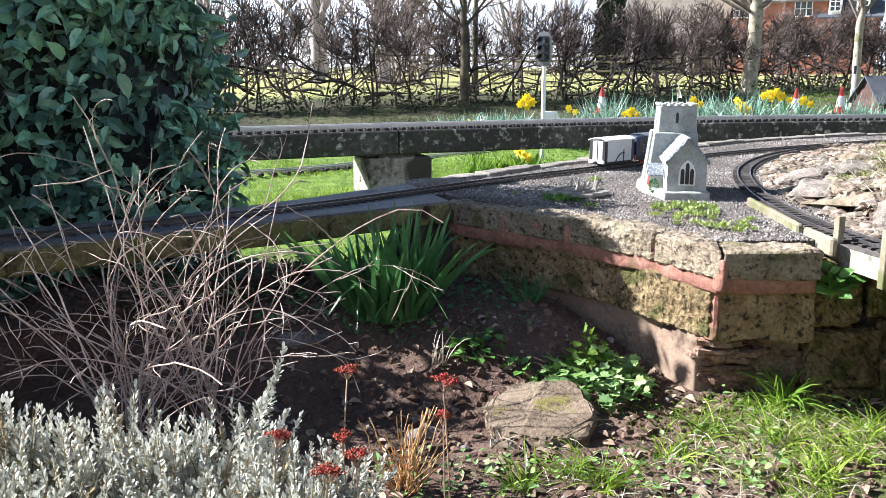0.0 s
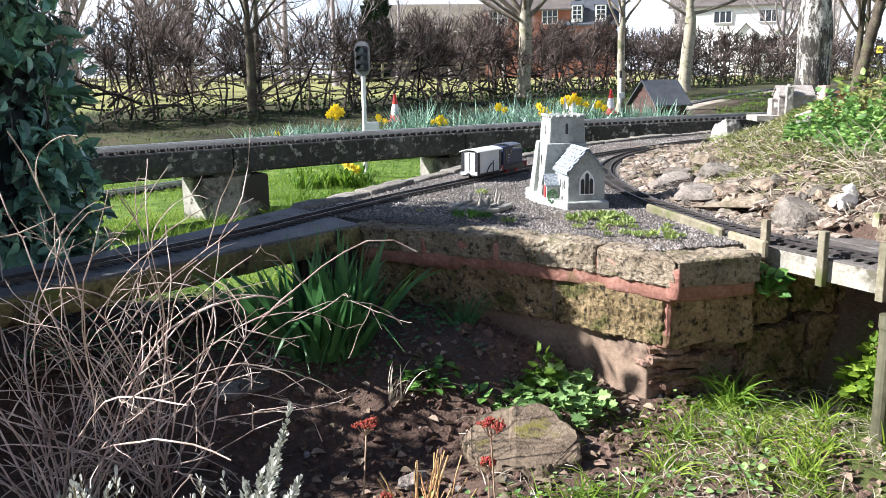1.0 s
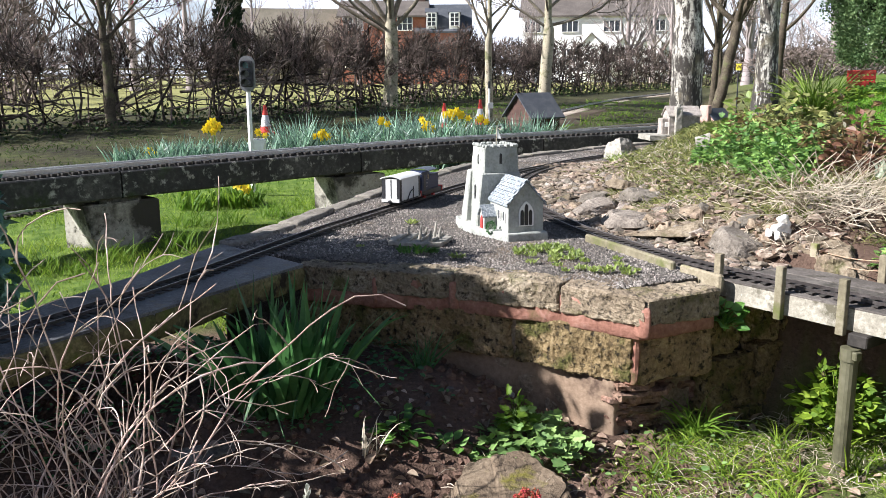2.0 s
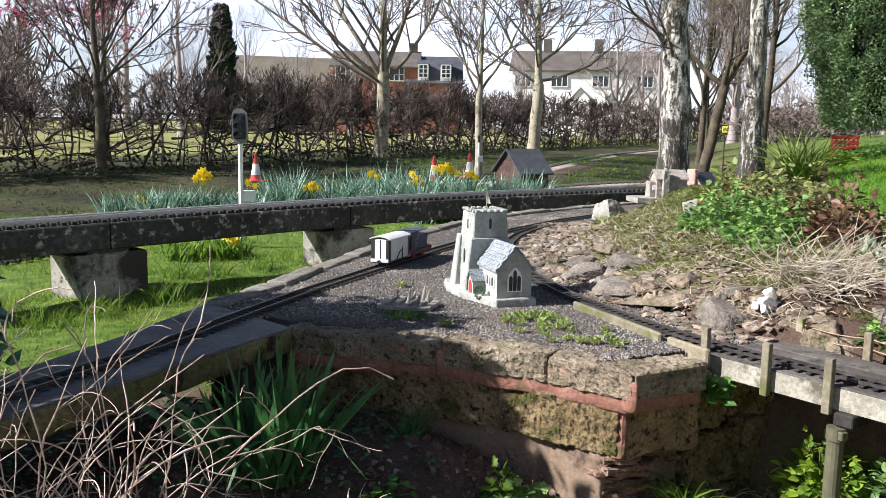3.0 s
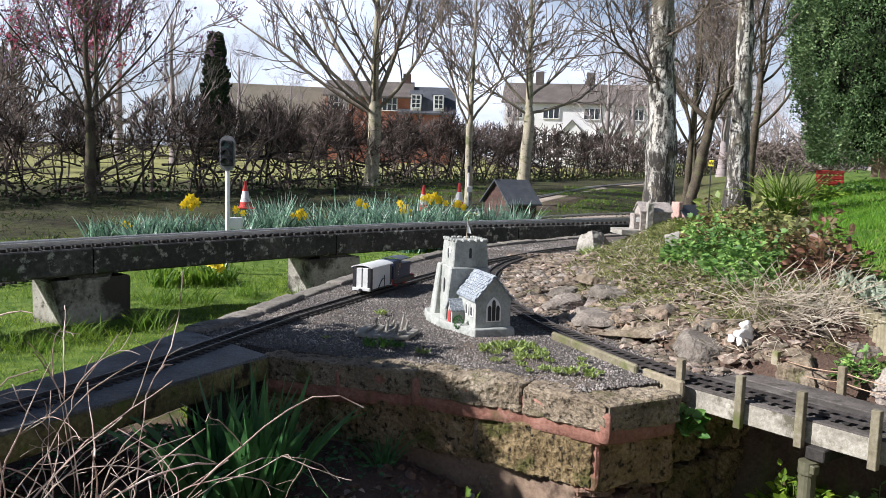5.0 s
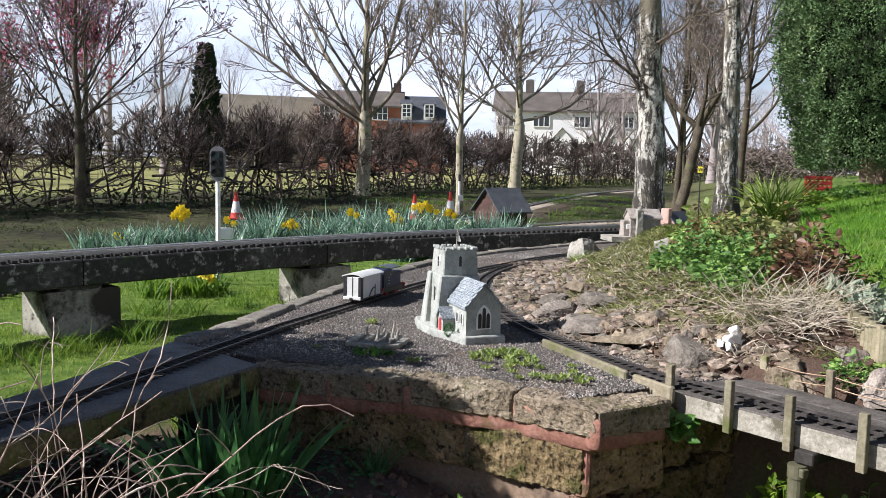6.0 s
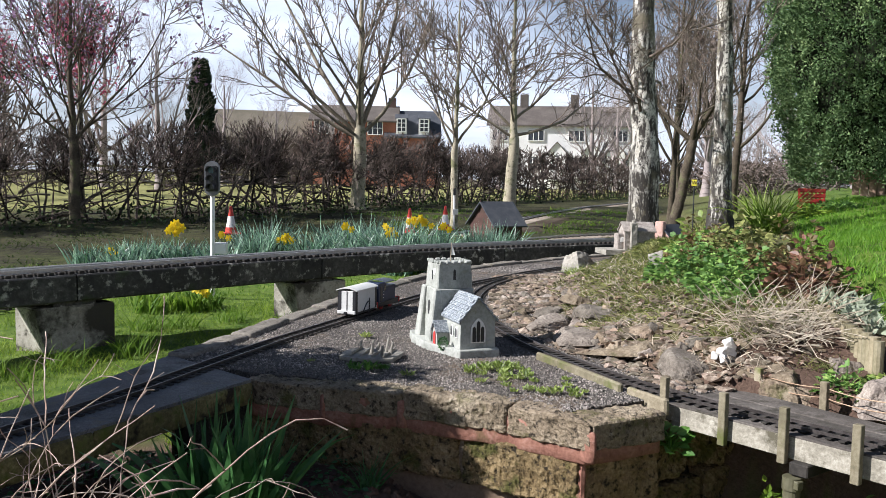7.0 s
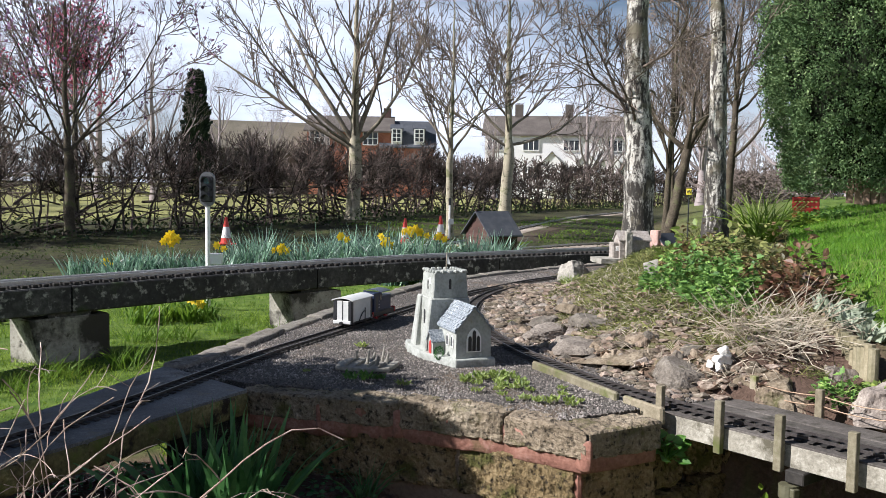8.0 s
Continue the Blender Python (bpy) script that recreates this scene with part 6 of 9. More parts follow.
    b = tagged(empty("model_shrub", (1.055, 4.33, 0.925)), "tiny dark green model shrub by the church wall", "model shrub")
    n = 260
    d = unit(rng.normal(0, 1, (n, 3)))
    part("foliage", leaves(DIAMOND, d * (0.018, 0.018, 0.028) + (0, 0, 0.028), d + (0, 0, 0.4), rng.normal(0, 1, (n, 3)), rng.uniform(0.007, 0.013, n)), IRIS, b)


make_church()


# ---- train ----
def on_line(pts, x):
    line, _ = spline(pts, 600)
    i = int(np.argmin(np.abs(line[:, 0] - x)))
    d = line[min(i + 3, 599)] - line[max(i - 3, 0)]
    return line[i], math.degrees(math.atan2(d[1], d[0]))


def wheelset(parent, x, z, r, red=False, gauge=0.07):
    for s in (-1, 1):
        w = part("wheel", joined(rod((x, s * (gauge / 2 + 0.002), z), (x, s * (gauge / 2 + 0.009), z), r, 20), rod((x, s * (gauge / 2 - 0.002), z), (x, s * (gauge / 2 + 0.002), z), r * 1.12, 20)), REDPAINT if red else BLACKPAINT, parent)
        part("hub", rod((x, s * (gauge / 2 + 0.009), z), (x, s * (gauge / 2 + 0.013), z), r * 0.3, 10), BLACKPAINT, w)


def barrel_roof(l, w, z, rise, thick):
    n = 12
    bm = bmesh.new()
    rows = []
    for x in (-l / 2, l / 2):
        for q in (thick, 0):
            rows.append([bm.verts.new((x, w * (i / n - 0.5), z + q + rise * (1 - (2 * i / n - 1) ** 2))) for i in range(n + 1)])
    a1, a0, b1, b0 = rows
    for i in range(n):
        bm.faces.new((a1[i], b1[i], b1[i + 1], a1[i + 1]))
        bm.faces.new((a0[i + 1], b0[i + 1], b0[i], a0[i]))
        bm.faces.new((a1[i], a1[i + 1], a0[i + 1], a0[i]))
        bm.faces.new((b1[i + 1], b1[i], b0[i], b0[i + 1]))
    for i in (0, n):
        bm.faces.new((a1[i], b1[i], b0[i], a0[i]))
    bmesh.ops.recalc_face_normals(bm, faces=bm.faces[:])
    return bm


def make_train():
    rail_top = 0.918
    p, a = on_line(MAIN, 1.045)
    wg = tagged(empty("goods_van", (p[0], p[1], rail_top), a), "white-panelled model goods van with black ends on the track", "model wagon")
    panel = surface("van_grey_white", [(0.5, 0.5, 0.48), (0.58, 0.58, 0.56), (0.64, 0.64, 0.62)], 10, 60, 0.55, 0.15, 0.002)
    part("body", moved(slab((0.29, 0.122, 0.132), 0.003), pose(0, 0, 0.098)), panel, wg)
    part("roof", barrel_roof(0.304, 0.142, 0.163, 0.016, 0.006), panel, wg, "curved pale roof")
    for x in (-0.1455, 0.1455):
        for y in (-0.05, 0.05):
            part("end_strip", moved(slab((0.004, 0.022, 0.13), 0.001), pose(x, y, 0.098)), BLACKPAINT, wg, "black end strip")
        part("end_groove", moved(slab((0.0035, 0.004, 0.13), 0), pose(x, 0, 0.098)), BLACKPAINT, wg)
    for y in (-0.0615, 0.0615):
        for x in (-0.134, 0.134):
            part("corner_post", moved(slab((0.022, 0.003, 0.13), 0.001), pose(x, y, 0.098)), BLACKPAINT, wg, "black corner post")
    part("underframe", moved(slab((0.29, 0.1, 0.018), 0.002), pose(0, 0, 0.026)), BLACKPAINT, wg)
    for x in (-0.155, 0.155):
        part("headstock", moved(slab((0.016, 0.12, 0.02), 0.002), pose(x * 0.965, 0, 0.034)), panel, wg, "white buffer beam")
        part("buffer", rod((x * 0.98, 0, 0.03), (x * 1.12, 0, 0.03), 0.009, 12), BLACKPAINT, wg)
    for x in (-0.075, 0.075):
        wheelset(wg, x, 0.016, 0.016)
    for s in (-1, 1):
        y = s * 0.064
        arc = np.array([(-0.045 + 0.09 * t, y, 0.03 + 0.055 * math.sin(t * math.pi * 0.62)) for t in np.linspace(0, 1, 10)])
        part("brake_lever", tubes(arc[None], np.full((1, 10), 0.0035), 6), BLACKPAINT, wg, "curved black brake lever")
        part("lever_rack", moved(slab((0.007, 0.004, 0.09), 0.001), pose(0.04, y, 0.06)), BLACKPAINT, wg)
    p2, a2 = on_line(MAIN, 1.045 + 0.245)
    lo = tagged(empty("diesel_locomotive", (p2[0], p2[1], rail_top), a2), "dark blue model diesel locomotive with red wheels", "model locomotive")
    blue = surface("navy_paint", [(0.007, 0.014, 0.04), (0.011, 0.022, 0.062), (0.02, 0.036, 0.09)], 10, 60, 0.5, 0.1, 0.002)
    grey = surface("cab_roof_grey", [(0.045, 0.055, 0.075), (0.07, 0.083, 0.105), (0.11, 0.12, 0.145)], 10, 60, 0.5, 0.1, 0.002)
    part("frame", moved(slab((0.33, 0.105, 0.03), 0.003), pose(0, 0, 0.036)), BLACKPAINT, lo)
    part("cab", moved(slab((0.118, 0.118, 0.125), 0.003), pose(-0.1, 0, 0.113)), blue, lo)
    part("cab_roof", barrel_roof(0.134, 0.134, 0.174, 0.012, 0.005), grey, lo, "grey curved cab roof")
    part("bonnet", moved(slab((0.165, 0.092, 0.09), 0.004), pose(0.045, 0, 0.096)), blue, lo)
    part("bonnet_top", moved(slab((0.17, 0.098, 0.006), 0.001), pose(0.045, 0, 0.144)), grey, lo, "grey bonnet top")
    for s in (-1, 1):
        part("doorway", moved(slab((0.034, 0.003, 0.095), 0.001), pose(-0.118, s * 0.0595, 0.105)), BLACKPAINT, lo, "dark cab doorway")
        part("cab_window", moved(slab((0.026, 0.003, 0.034), 0.001), pose(-0.066, s * 0.0595, 0.14)), GLASS, lo)
        for z in (0.08, 0.1, 0.12):
            part("grab_rail", rod((-0.094, s * 0.062, z), (-0.086, s * 0.062, z), 0.002, 6), WHITE, lo)
        part("step", moved(slab((0.03, 0.01, 0.004), 0), pose(-0.12, s * 0.056, 0.03)), BLACKPAINT, lo)
    for x in (-0.168, 0.168):
        part("buffer_beam", moved(slab((0.012, 0.116, 0.036), 0.002), pose(x, 0, 0.04)), REDPAINT, lo, "red buffer beam")
        part("buffer", rod((x, 0, 0.034), (x * 1.09, 0, 0.034), 0.01, 12), BLACKPAINT, lo)
    for x in (-0.08, 0.06):
        wheelset(lo, x, 0.02, 0.02, True)
    part("exhaust", rod((0.1, 0.02, 0.146), (0.1, 0.02, 0.165), 0.006, 10), BLACKPAINT, lo)


make_train()


# ---- small things on the gravel ----
def make_slab_and_pegs():
    gr = tagged(empty("pegged_slab", (0.69, 4.36, 0.905), -38), "cracked grey concrete slab with upright pegs lying on gravel", "slab")
    v = prism([(-0.13, -0.11), (0.02, -0.135), (0.13, -0.09), (0.14, 0.07), (0.06, 0.13), (-0.1, 0.12), (-0.15, 0.02)], 0, 0.02, 0.004)
    part("base", worn(v, 0.004, 25, 7, 3), PIER, gr, smooth=True)
    for i in range(4):
        part("ridge", worn(moved(slab((0.012, 0.2, 0.012), 0.003), pose(-0.085 + i * 0.056, 0, 0.026)), 0.002, 30, i, 2), PIER, gr)
    for i, (x, y, h) in enumerate([(-0.08, 0.05, 0.05), (0.0, -0.02, 0.07), (0.055, 0.05, 0.075), (0.06, -0.06, 0.05), (0.0, 0.08, 0.04), (0.09, 0.0, 0.06)]):
        part("peg", worn(moved(rod((0, 0, 0), (0.01, 0.004 * (i % 3), h), 0.009, 8, 0.005), pose(x, y, 0.018)), 0.0015, 40, i, 1), PIER, gr)


make_slab_and_pegs()
edge = part("edging_plank", rough_block([(1.43, 4.06), (1.405, 3.36), (1.43, 3.36), (1.455, 4.06)], 0.87, 0.936, 61, 0.002, 3), OLDWOOD)
tagged(edge, "weathered timber plank edging the branch track", "plank")
edge = part("edging_plank", rough_block([(1.415, 3.33), (1.43, 3.1), (1.455, 3.1), (1.44, 3.33)], 0.86, 0.93, 62, 0.002, 3), OLDWOOD)
tagged(edge, "short timber plank beside the bridge end", "plank")


# ---- signal, cones, shed and post behind the raised line ----
def make_signal():
    x, y = 0.98, 9.9
    gz = float(land(x, y))
    sg = tagged(empty("colour_light_signal", (x, y, gz), -24), "miniature railway colour-light signal on a white post", "railway signal")
    part("post", joined(rod((0, 0, -0.05), (0, 0, 1.1), 0.026, 4)), WHITE, sg, "square white post")
    part("foot_box", moved(slab((0.15, 0.09, 0.12), 0.008), pose(0.07, 0.05, 0.53)), WHITE, sg, "pale equipment box")
    n = 14
    pts = [(0.078 * math.cos(t), 0.108 + 0.078 * math.sin(t)) for t in np.linspace(0, math.pi, n)] + [(0.078 * math.cos(t), -0.108 + 0.078 * math.sin(t)) for t in np.linspace(math.pi, 2 * math.pi, n)]
    bm = bmesh.new()
    fc = bm.faces.new([bm.verts.new((a, 0, b)) for a, b in pts])
    r = bmesh.ops.extrude_face_region(bm, geom=[fc])
    bmesh.ops.translate(bm, vec=(0, 0.06, 0), verts=[q for q in r["geom"] if isinstance(q, bmesh.types.BMVert)])
    bmesh.ops.recalc_face_normals(bm, faces=bm.faces[:])
    hd = part("signal_head", moved(bm, pose(0, -0.04, 1.28)), surface("signal_grey", [(0.1, 0.1, 0.105), (0.15, 0.15, 0.155), (0.2, 0.2, 0.205)], 5, 40, 0.5, 0.1, 0.002), sg, "oval grey head with black front")
    part("front_plate", moved(slab((0.125, 0.012, 0.27), 0.01), pose(0.004, -0.048, 1.28)), BLACKPAINT, hd)
    for i, z in enumerate((1.37, 1.28, 1.19)):
        k = 9
        rim = []
        for yy in (-0.05, -0.14):
            rim.append([(0.046 * math.cos(t), yy, z + 0.042 * math.sin(t)) for t in np.linspace(-0.3, math.pi + 0.3, k)])
        v = np.array(rim)
        v = np.concatenate([v, v * (0.9, 1, 1) + (0, 0, -0.004)]).reshape(-1, 3)
        f = []
        for j in range(k - 1):
            f += [(j, j + 1, k + j + 1, k + j), (2 * k + j + 1, 2 * k + j, 3 * k + j, 3 * k + j + 1), (k + j, k + j + 1, 3 * k + j + 1, 3 * k + j)]
        part("hood", (v, np.array(f)), BLACKPAINT, hd, "black lamp hood")
        part("lens", rod((0, -0.05, z), (0, -0.062, z), 0.034, 16), surface("lens_glass_%d" % i, [(0.02, 0.05, 0.06), (0.05, 0.12, 0.14), (0.1, 0.2, 0.22)] if i == 0 else [(0.02, 0.02, 0.02), (0.03, 0.03, 0.03), (0.05, 0.05, 0.05)], 5, 40, 0.15, 0, 0), hd)


make_signal()
CONERED = surface("cone_red", [(0.42, 0.022, 0.015), (0.54, 0.036, 0.022), (0.6, 0.07, 0.045)], 5, 40, 0.5, 0.1, 0.002)
CONEWHITE = surface("cone_white", [(0.55, 0.53, 0.5), (0.7, 0.68, 0.66), (0.78, 0.77, 0.75)], 8, 50, 0.5, 0.1, 0.002)


def make_cones():
    first = tagged(empty("traffic_cone"), "red and white plastic traffic cone in the grass", "traffic cone", "traffic cones")
    part("base", moved(slab((0.34, 0.34, 0.035), 0.012), pose(0, 0, 0.018)), CONERED, first)
    def ring(z0, z1, mat, name):
        r = lambda z: 0.125 - 0.1 * (z / 0.55)
        part(name, rod((0, 0, z0), (0, 0, z1), r(z0), 20, r(z1)), mat, first)
    ring(0.03, 0.14, CONERED, "lower_cone")
    ring(0.14, 0.36, CONEWHITE, "white_band")
    ring(0.36, 0.56, CONERED, "upper_cone")
    spots = [(2.86, 17.9, 0.9), (6.72, 17.8, 0.9), (7.85, 18.35, 1.0)]
    for i, (x, y, s) in enumerate(spots):
        m = pose(x, y, float(land(x, y)) - 0.01, 0, 0, 20 * i)
        if i == 0:
            first.matrix_basis = m
        else:
            copy_thing(first, m)


make_cones()


def make_shed():
    x, y = 6.34, 13.26
    gz = float(land(x, y)) - 0.02
    sh = tagged(empty("small_shed", (x, y, gz), 5), "small reddish-brown boarded shed with a dark felt roof", "shed")
    plank = surface("brown_planks", [(0.03, 0.014, 0.011), (0.06, 0.027, 0.02), (0.1, 0.05, 0.036)], 5, 50, 0.75, 0.5, 0.005, each=0.2)
    L, W, H, R = 0.54, 0.74, 0.6, 0.33
    part("wall", gable_walls(L, W, 0, H, R), plank, sh)
    for i in range(6):
        z = 0.05 + i * 0.1
        for s in (-1, 1):
            part("board", moved(slab((L, 0.01, 0.094), 0.002), pose(0, s * (W / 2 + 0.005), z, s * 3)), plank, sh)
            part("board", moved(slab((0.01, W, 0.094), 0.002), pose(s * (L / 2 + 0.005), 0, z, 0, -s * 3)), plank, sh)
    for i in range(3):
        w = W * (1 - (i + 0.5) / 3)
        for s in (-1, 1):
            part("board", moved(slab((0.01, w, 0.085), 0.002), pose(s * (L / 2 + 0.005), 0, H + 0.03 + i * 0.085)), plank, sh)
    part("roof", gable_roof(L, W, H, R, 0.07, 0.022), SLATE, sh, "dark grey felt roof")
    part("finial", rod((-L / 2 - 0.05, 0, H + R), (-L / 2 - 0.05, 0, H + R + 0.06), 0.012, 6), plank, sh)


make_shed()


def make_posts():
    x, y = 8.1, 18.4
    po = tagged(empty("marker_post", (x, y, float(land(x, y)))), "slim white marker post with a black cap", "post")
    part("pole", rod((0, 0, -0.05), (0, 0, 0.8), 0.026, 8), WHITE, po)
    part("cap", rod((0, 0, 0.8), (0, 0, 0.96), 0.03, 8), BLACKPAINT, po, "black cap")
    part("plate", moved(slab((0.14, 0.02, 0.13), 0.004), pose(0.02, -0.03, 0.42)), WHITE, po)
    x, y = 7.85, 10.15
    gz = float(land(x, y))
    wb = tagged(empty("whistle_board", (x, y, gz), -40), "yellow whistle board lettered W on a thin post", "sign")
    part("pole", rod((0, 0, -0.05), (0, 0, 0.72), 0.01, 6), BLACKPAINT, wb)
    part("board", moved(slab((0.075, 0.012, 0.09), 0.004), pose(0, -0.012, 0.76)), surface("yellow_paint", [(0.6, 0.5, 0.03), (0.72, 0.6, 0.05), (0.75, 0.65, 0.1)], 5, 40, 0.5, 0.1, 0.002), wb, "yellow square board")
    cu = bpy.data.curves.new("letter", "FONT")
    cu.body, cu.size, cu.extrude, cu.align_x, cu.align_y = "W", 0.075, 0.002, "CENTER", "CENTER"
    cu.materials.append(BLACKPAINT)
    o = new("letter", cu)
    o.parent = wb
    o.matrix_basis = pose(0, -0.021, 0.76, 90)


make_posts()


# ---- model cottages by the birch ----
def make_cottages():
    stone = surface("model_stone", [(0.17, 0.145, 0.125), (0.3, 0.265, 0.235), (0.44, 0.4, 0.36)], 20, 90, 0.9, 0.9, 0.008, gloss=0.2)
    pink = surface("model_pink_stone", [(0.3, 0.17, 0.14), (0.46, 0.3, 0.25), (0.56, 0.4, 0.35)], 20, 90, 0.9, 0.9, 0.008, gloss=0.2)
    x, y = 4.06, 6.68
    z = float(land(x, y)) - 0.01
    ct = tagged(empty("model_cottage", (x, y, z), -20), "weathered grey stone model cottage with a tall chimney", "model cottage")
    part("wall", worn(moved(gable_walls(0.27, 0.19, 0, 0.17, 0.07), pose(0.03, 0, 0)), 0.006, 22, 2, 3), stone, ct)
    part("roof", worn(moved(gable_roof(0.27, 0.19, 0.172, 0.07, 0.012, 0.012), pose(0.03, 0, 0)), 0.004, 30, 4, 3), stone, ct, "lumpy stone roof")
    part("chimney", worn(moved(slab((0.06, 0.055, 0.25), 0.006), pose(-0.03, -0.1, 0.125)), 0.004, 25, 5, 3), PIER, ct, "tall grey chimney stack")
    part("chimney_pot", rod((-0.03, -0.1, 0.245), (-0.03, -0.1, 0.268), 0.02, 8), PIER, ct)
    part("lean_to", worn(moved(slab((0.12, 0.12, 0.15), 0.008), pose(-0.1, 0.0, 0.075)), 0.005, 22, 8, 3), stone, ct)
    part("window", moved(slab((0.035, 0.006, 0.04), 0.002), pose(-0.115, -0.062, 0.095)), WHITE, ct, "white window frame")
    part("doorway", moved(slab((0.04, 0.006, 0.085), 0.002), pose(0.09, -0.099, 0.045)), BLACKPAINT, ct, "dark doorway")
    part("yard", worn(prism([(-0.3, -0.2), (0.2, -0.22), (0.22, 0.12), (-0.32, 0.1)], -0.03, 0.012), 0.008, 15, 3, 3), PIER, ct, "pale cement yard")
    x, y = 4.72, 6.98
    z = float(land(x, y)) - 0.02
    ct = tagged(empty("model_cottage", (x, y, z), 18), "pinkish stone model cottage with a dark slate roof", "model cottage")
    part("wall", worn(gable_walls(0.3, 0.18, 0, 0.18, 0.09), 0.005, 22, 6, 3), pink, ct)
    part("roof", gable_roof(0.3, 0.18, 0.18, 0.09, 0.012, 0.01), SLATE, ct, "dark slate roof")
    part("chimney", worn(moved(slab((0.06, 0.09, 0.3), 0.006), pose(-0.15, 0, 0.16)), 0.004, 25, 9, 3), pink, ct, "pinkish end chimney")


make_cottages()


def make_red_barrier():
    red = surface("barrier_red", [(0.24, 0.014, 0.01), (0.36, 0.024, 0.016), (0.46, 0.06, 0.035)], 6, 40, 0.6, 0.2, 0.004)
    x, y = 10.14, 10.08
    z = float(land(x, y)) + 0.06
    b = tagged(empty("red_barrier", (x, y, z - 0.03), -42), "red plastic barrier panel beyond the lawn", "barrier")
    for zz in (0.1, 0.18, 0.26):
        part("bar", moved(slab((0.4, 0.04, 0.06), 0.01), pose(0, 0, zz)), red, b)
    for i in range(7):
        part("upright", moved(slab((0.03, 0.035, 0.24), 0.01), pose(-0.18 + i * 0.06, 0.002, 0.17)), red, b)
    for s in (-1, 1):
        part("foot", moved(slab((0.07, 0.12, 0.13), 0.01), pose(s * 0.16, 0, 0.02)), red, b)
    f = tagged(empty("board_fence", (12.1, 9.6, float(land(12.1, 9.6))), -44), "weathered reddish boards under the conifer", "fence")
    pl = surface("pinkish_board", [(0.2, 0.12, 0.09), (0.32, 0.2, 0.15), (0.42, 0.29, 0.22)], 5, 40, 0.85, 0.4, 0.005, each=0.3)
    for i in range(14):
        part("board", moved(slab((0.11, 0.025, 0.4 + 0.03 * (i % 3)), 0.005), pose(-1.0 + i * 0.125, 0, 0.2)), pl, f)
    part("rail", moved(slab((1.8, 0.03, 0.06), 0.005), pose(-0.2, 0.03, 0.2)), pl, f)


make_red_barrier()


# ---- rocks and edging of the rockery ----
def tapered(bm, c, r):
    """Draws a block in towards an uneven top."""
    sx, sy = r.uniform(-0.35, 0.35, 2)
    for v in bm.verts:
        f = (v.co.z + c) / (1.42 * c)
        k = 1.06 - 0.34 * max(0, f) ** 1.5
        v.co.x *= k
        v.co.y *= k
        v.co.z += max(0, f) * (sx * v.co.x + sy * v.co.y)
    return bm


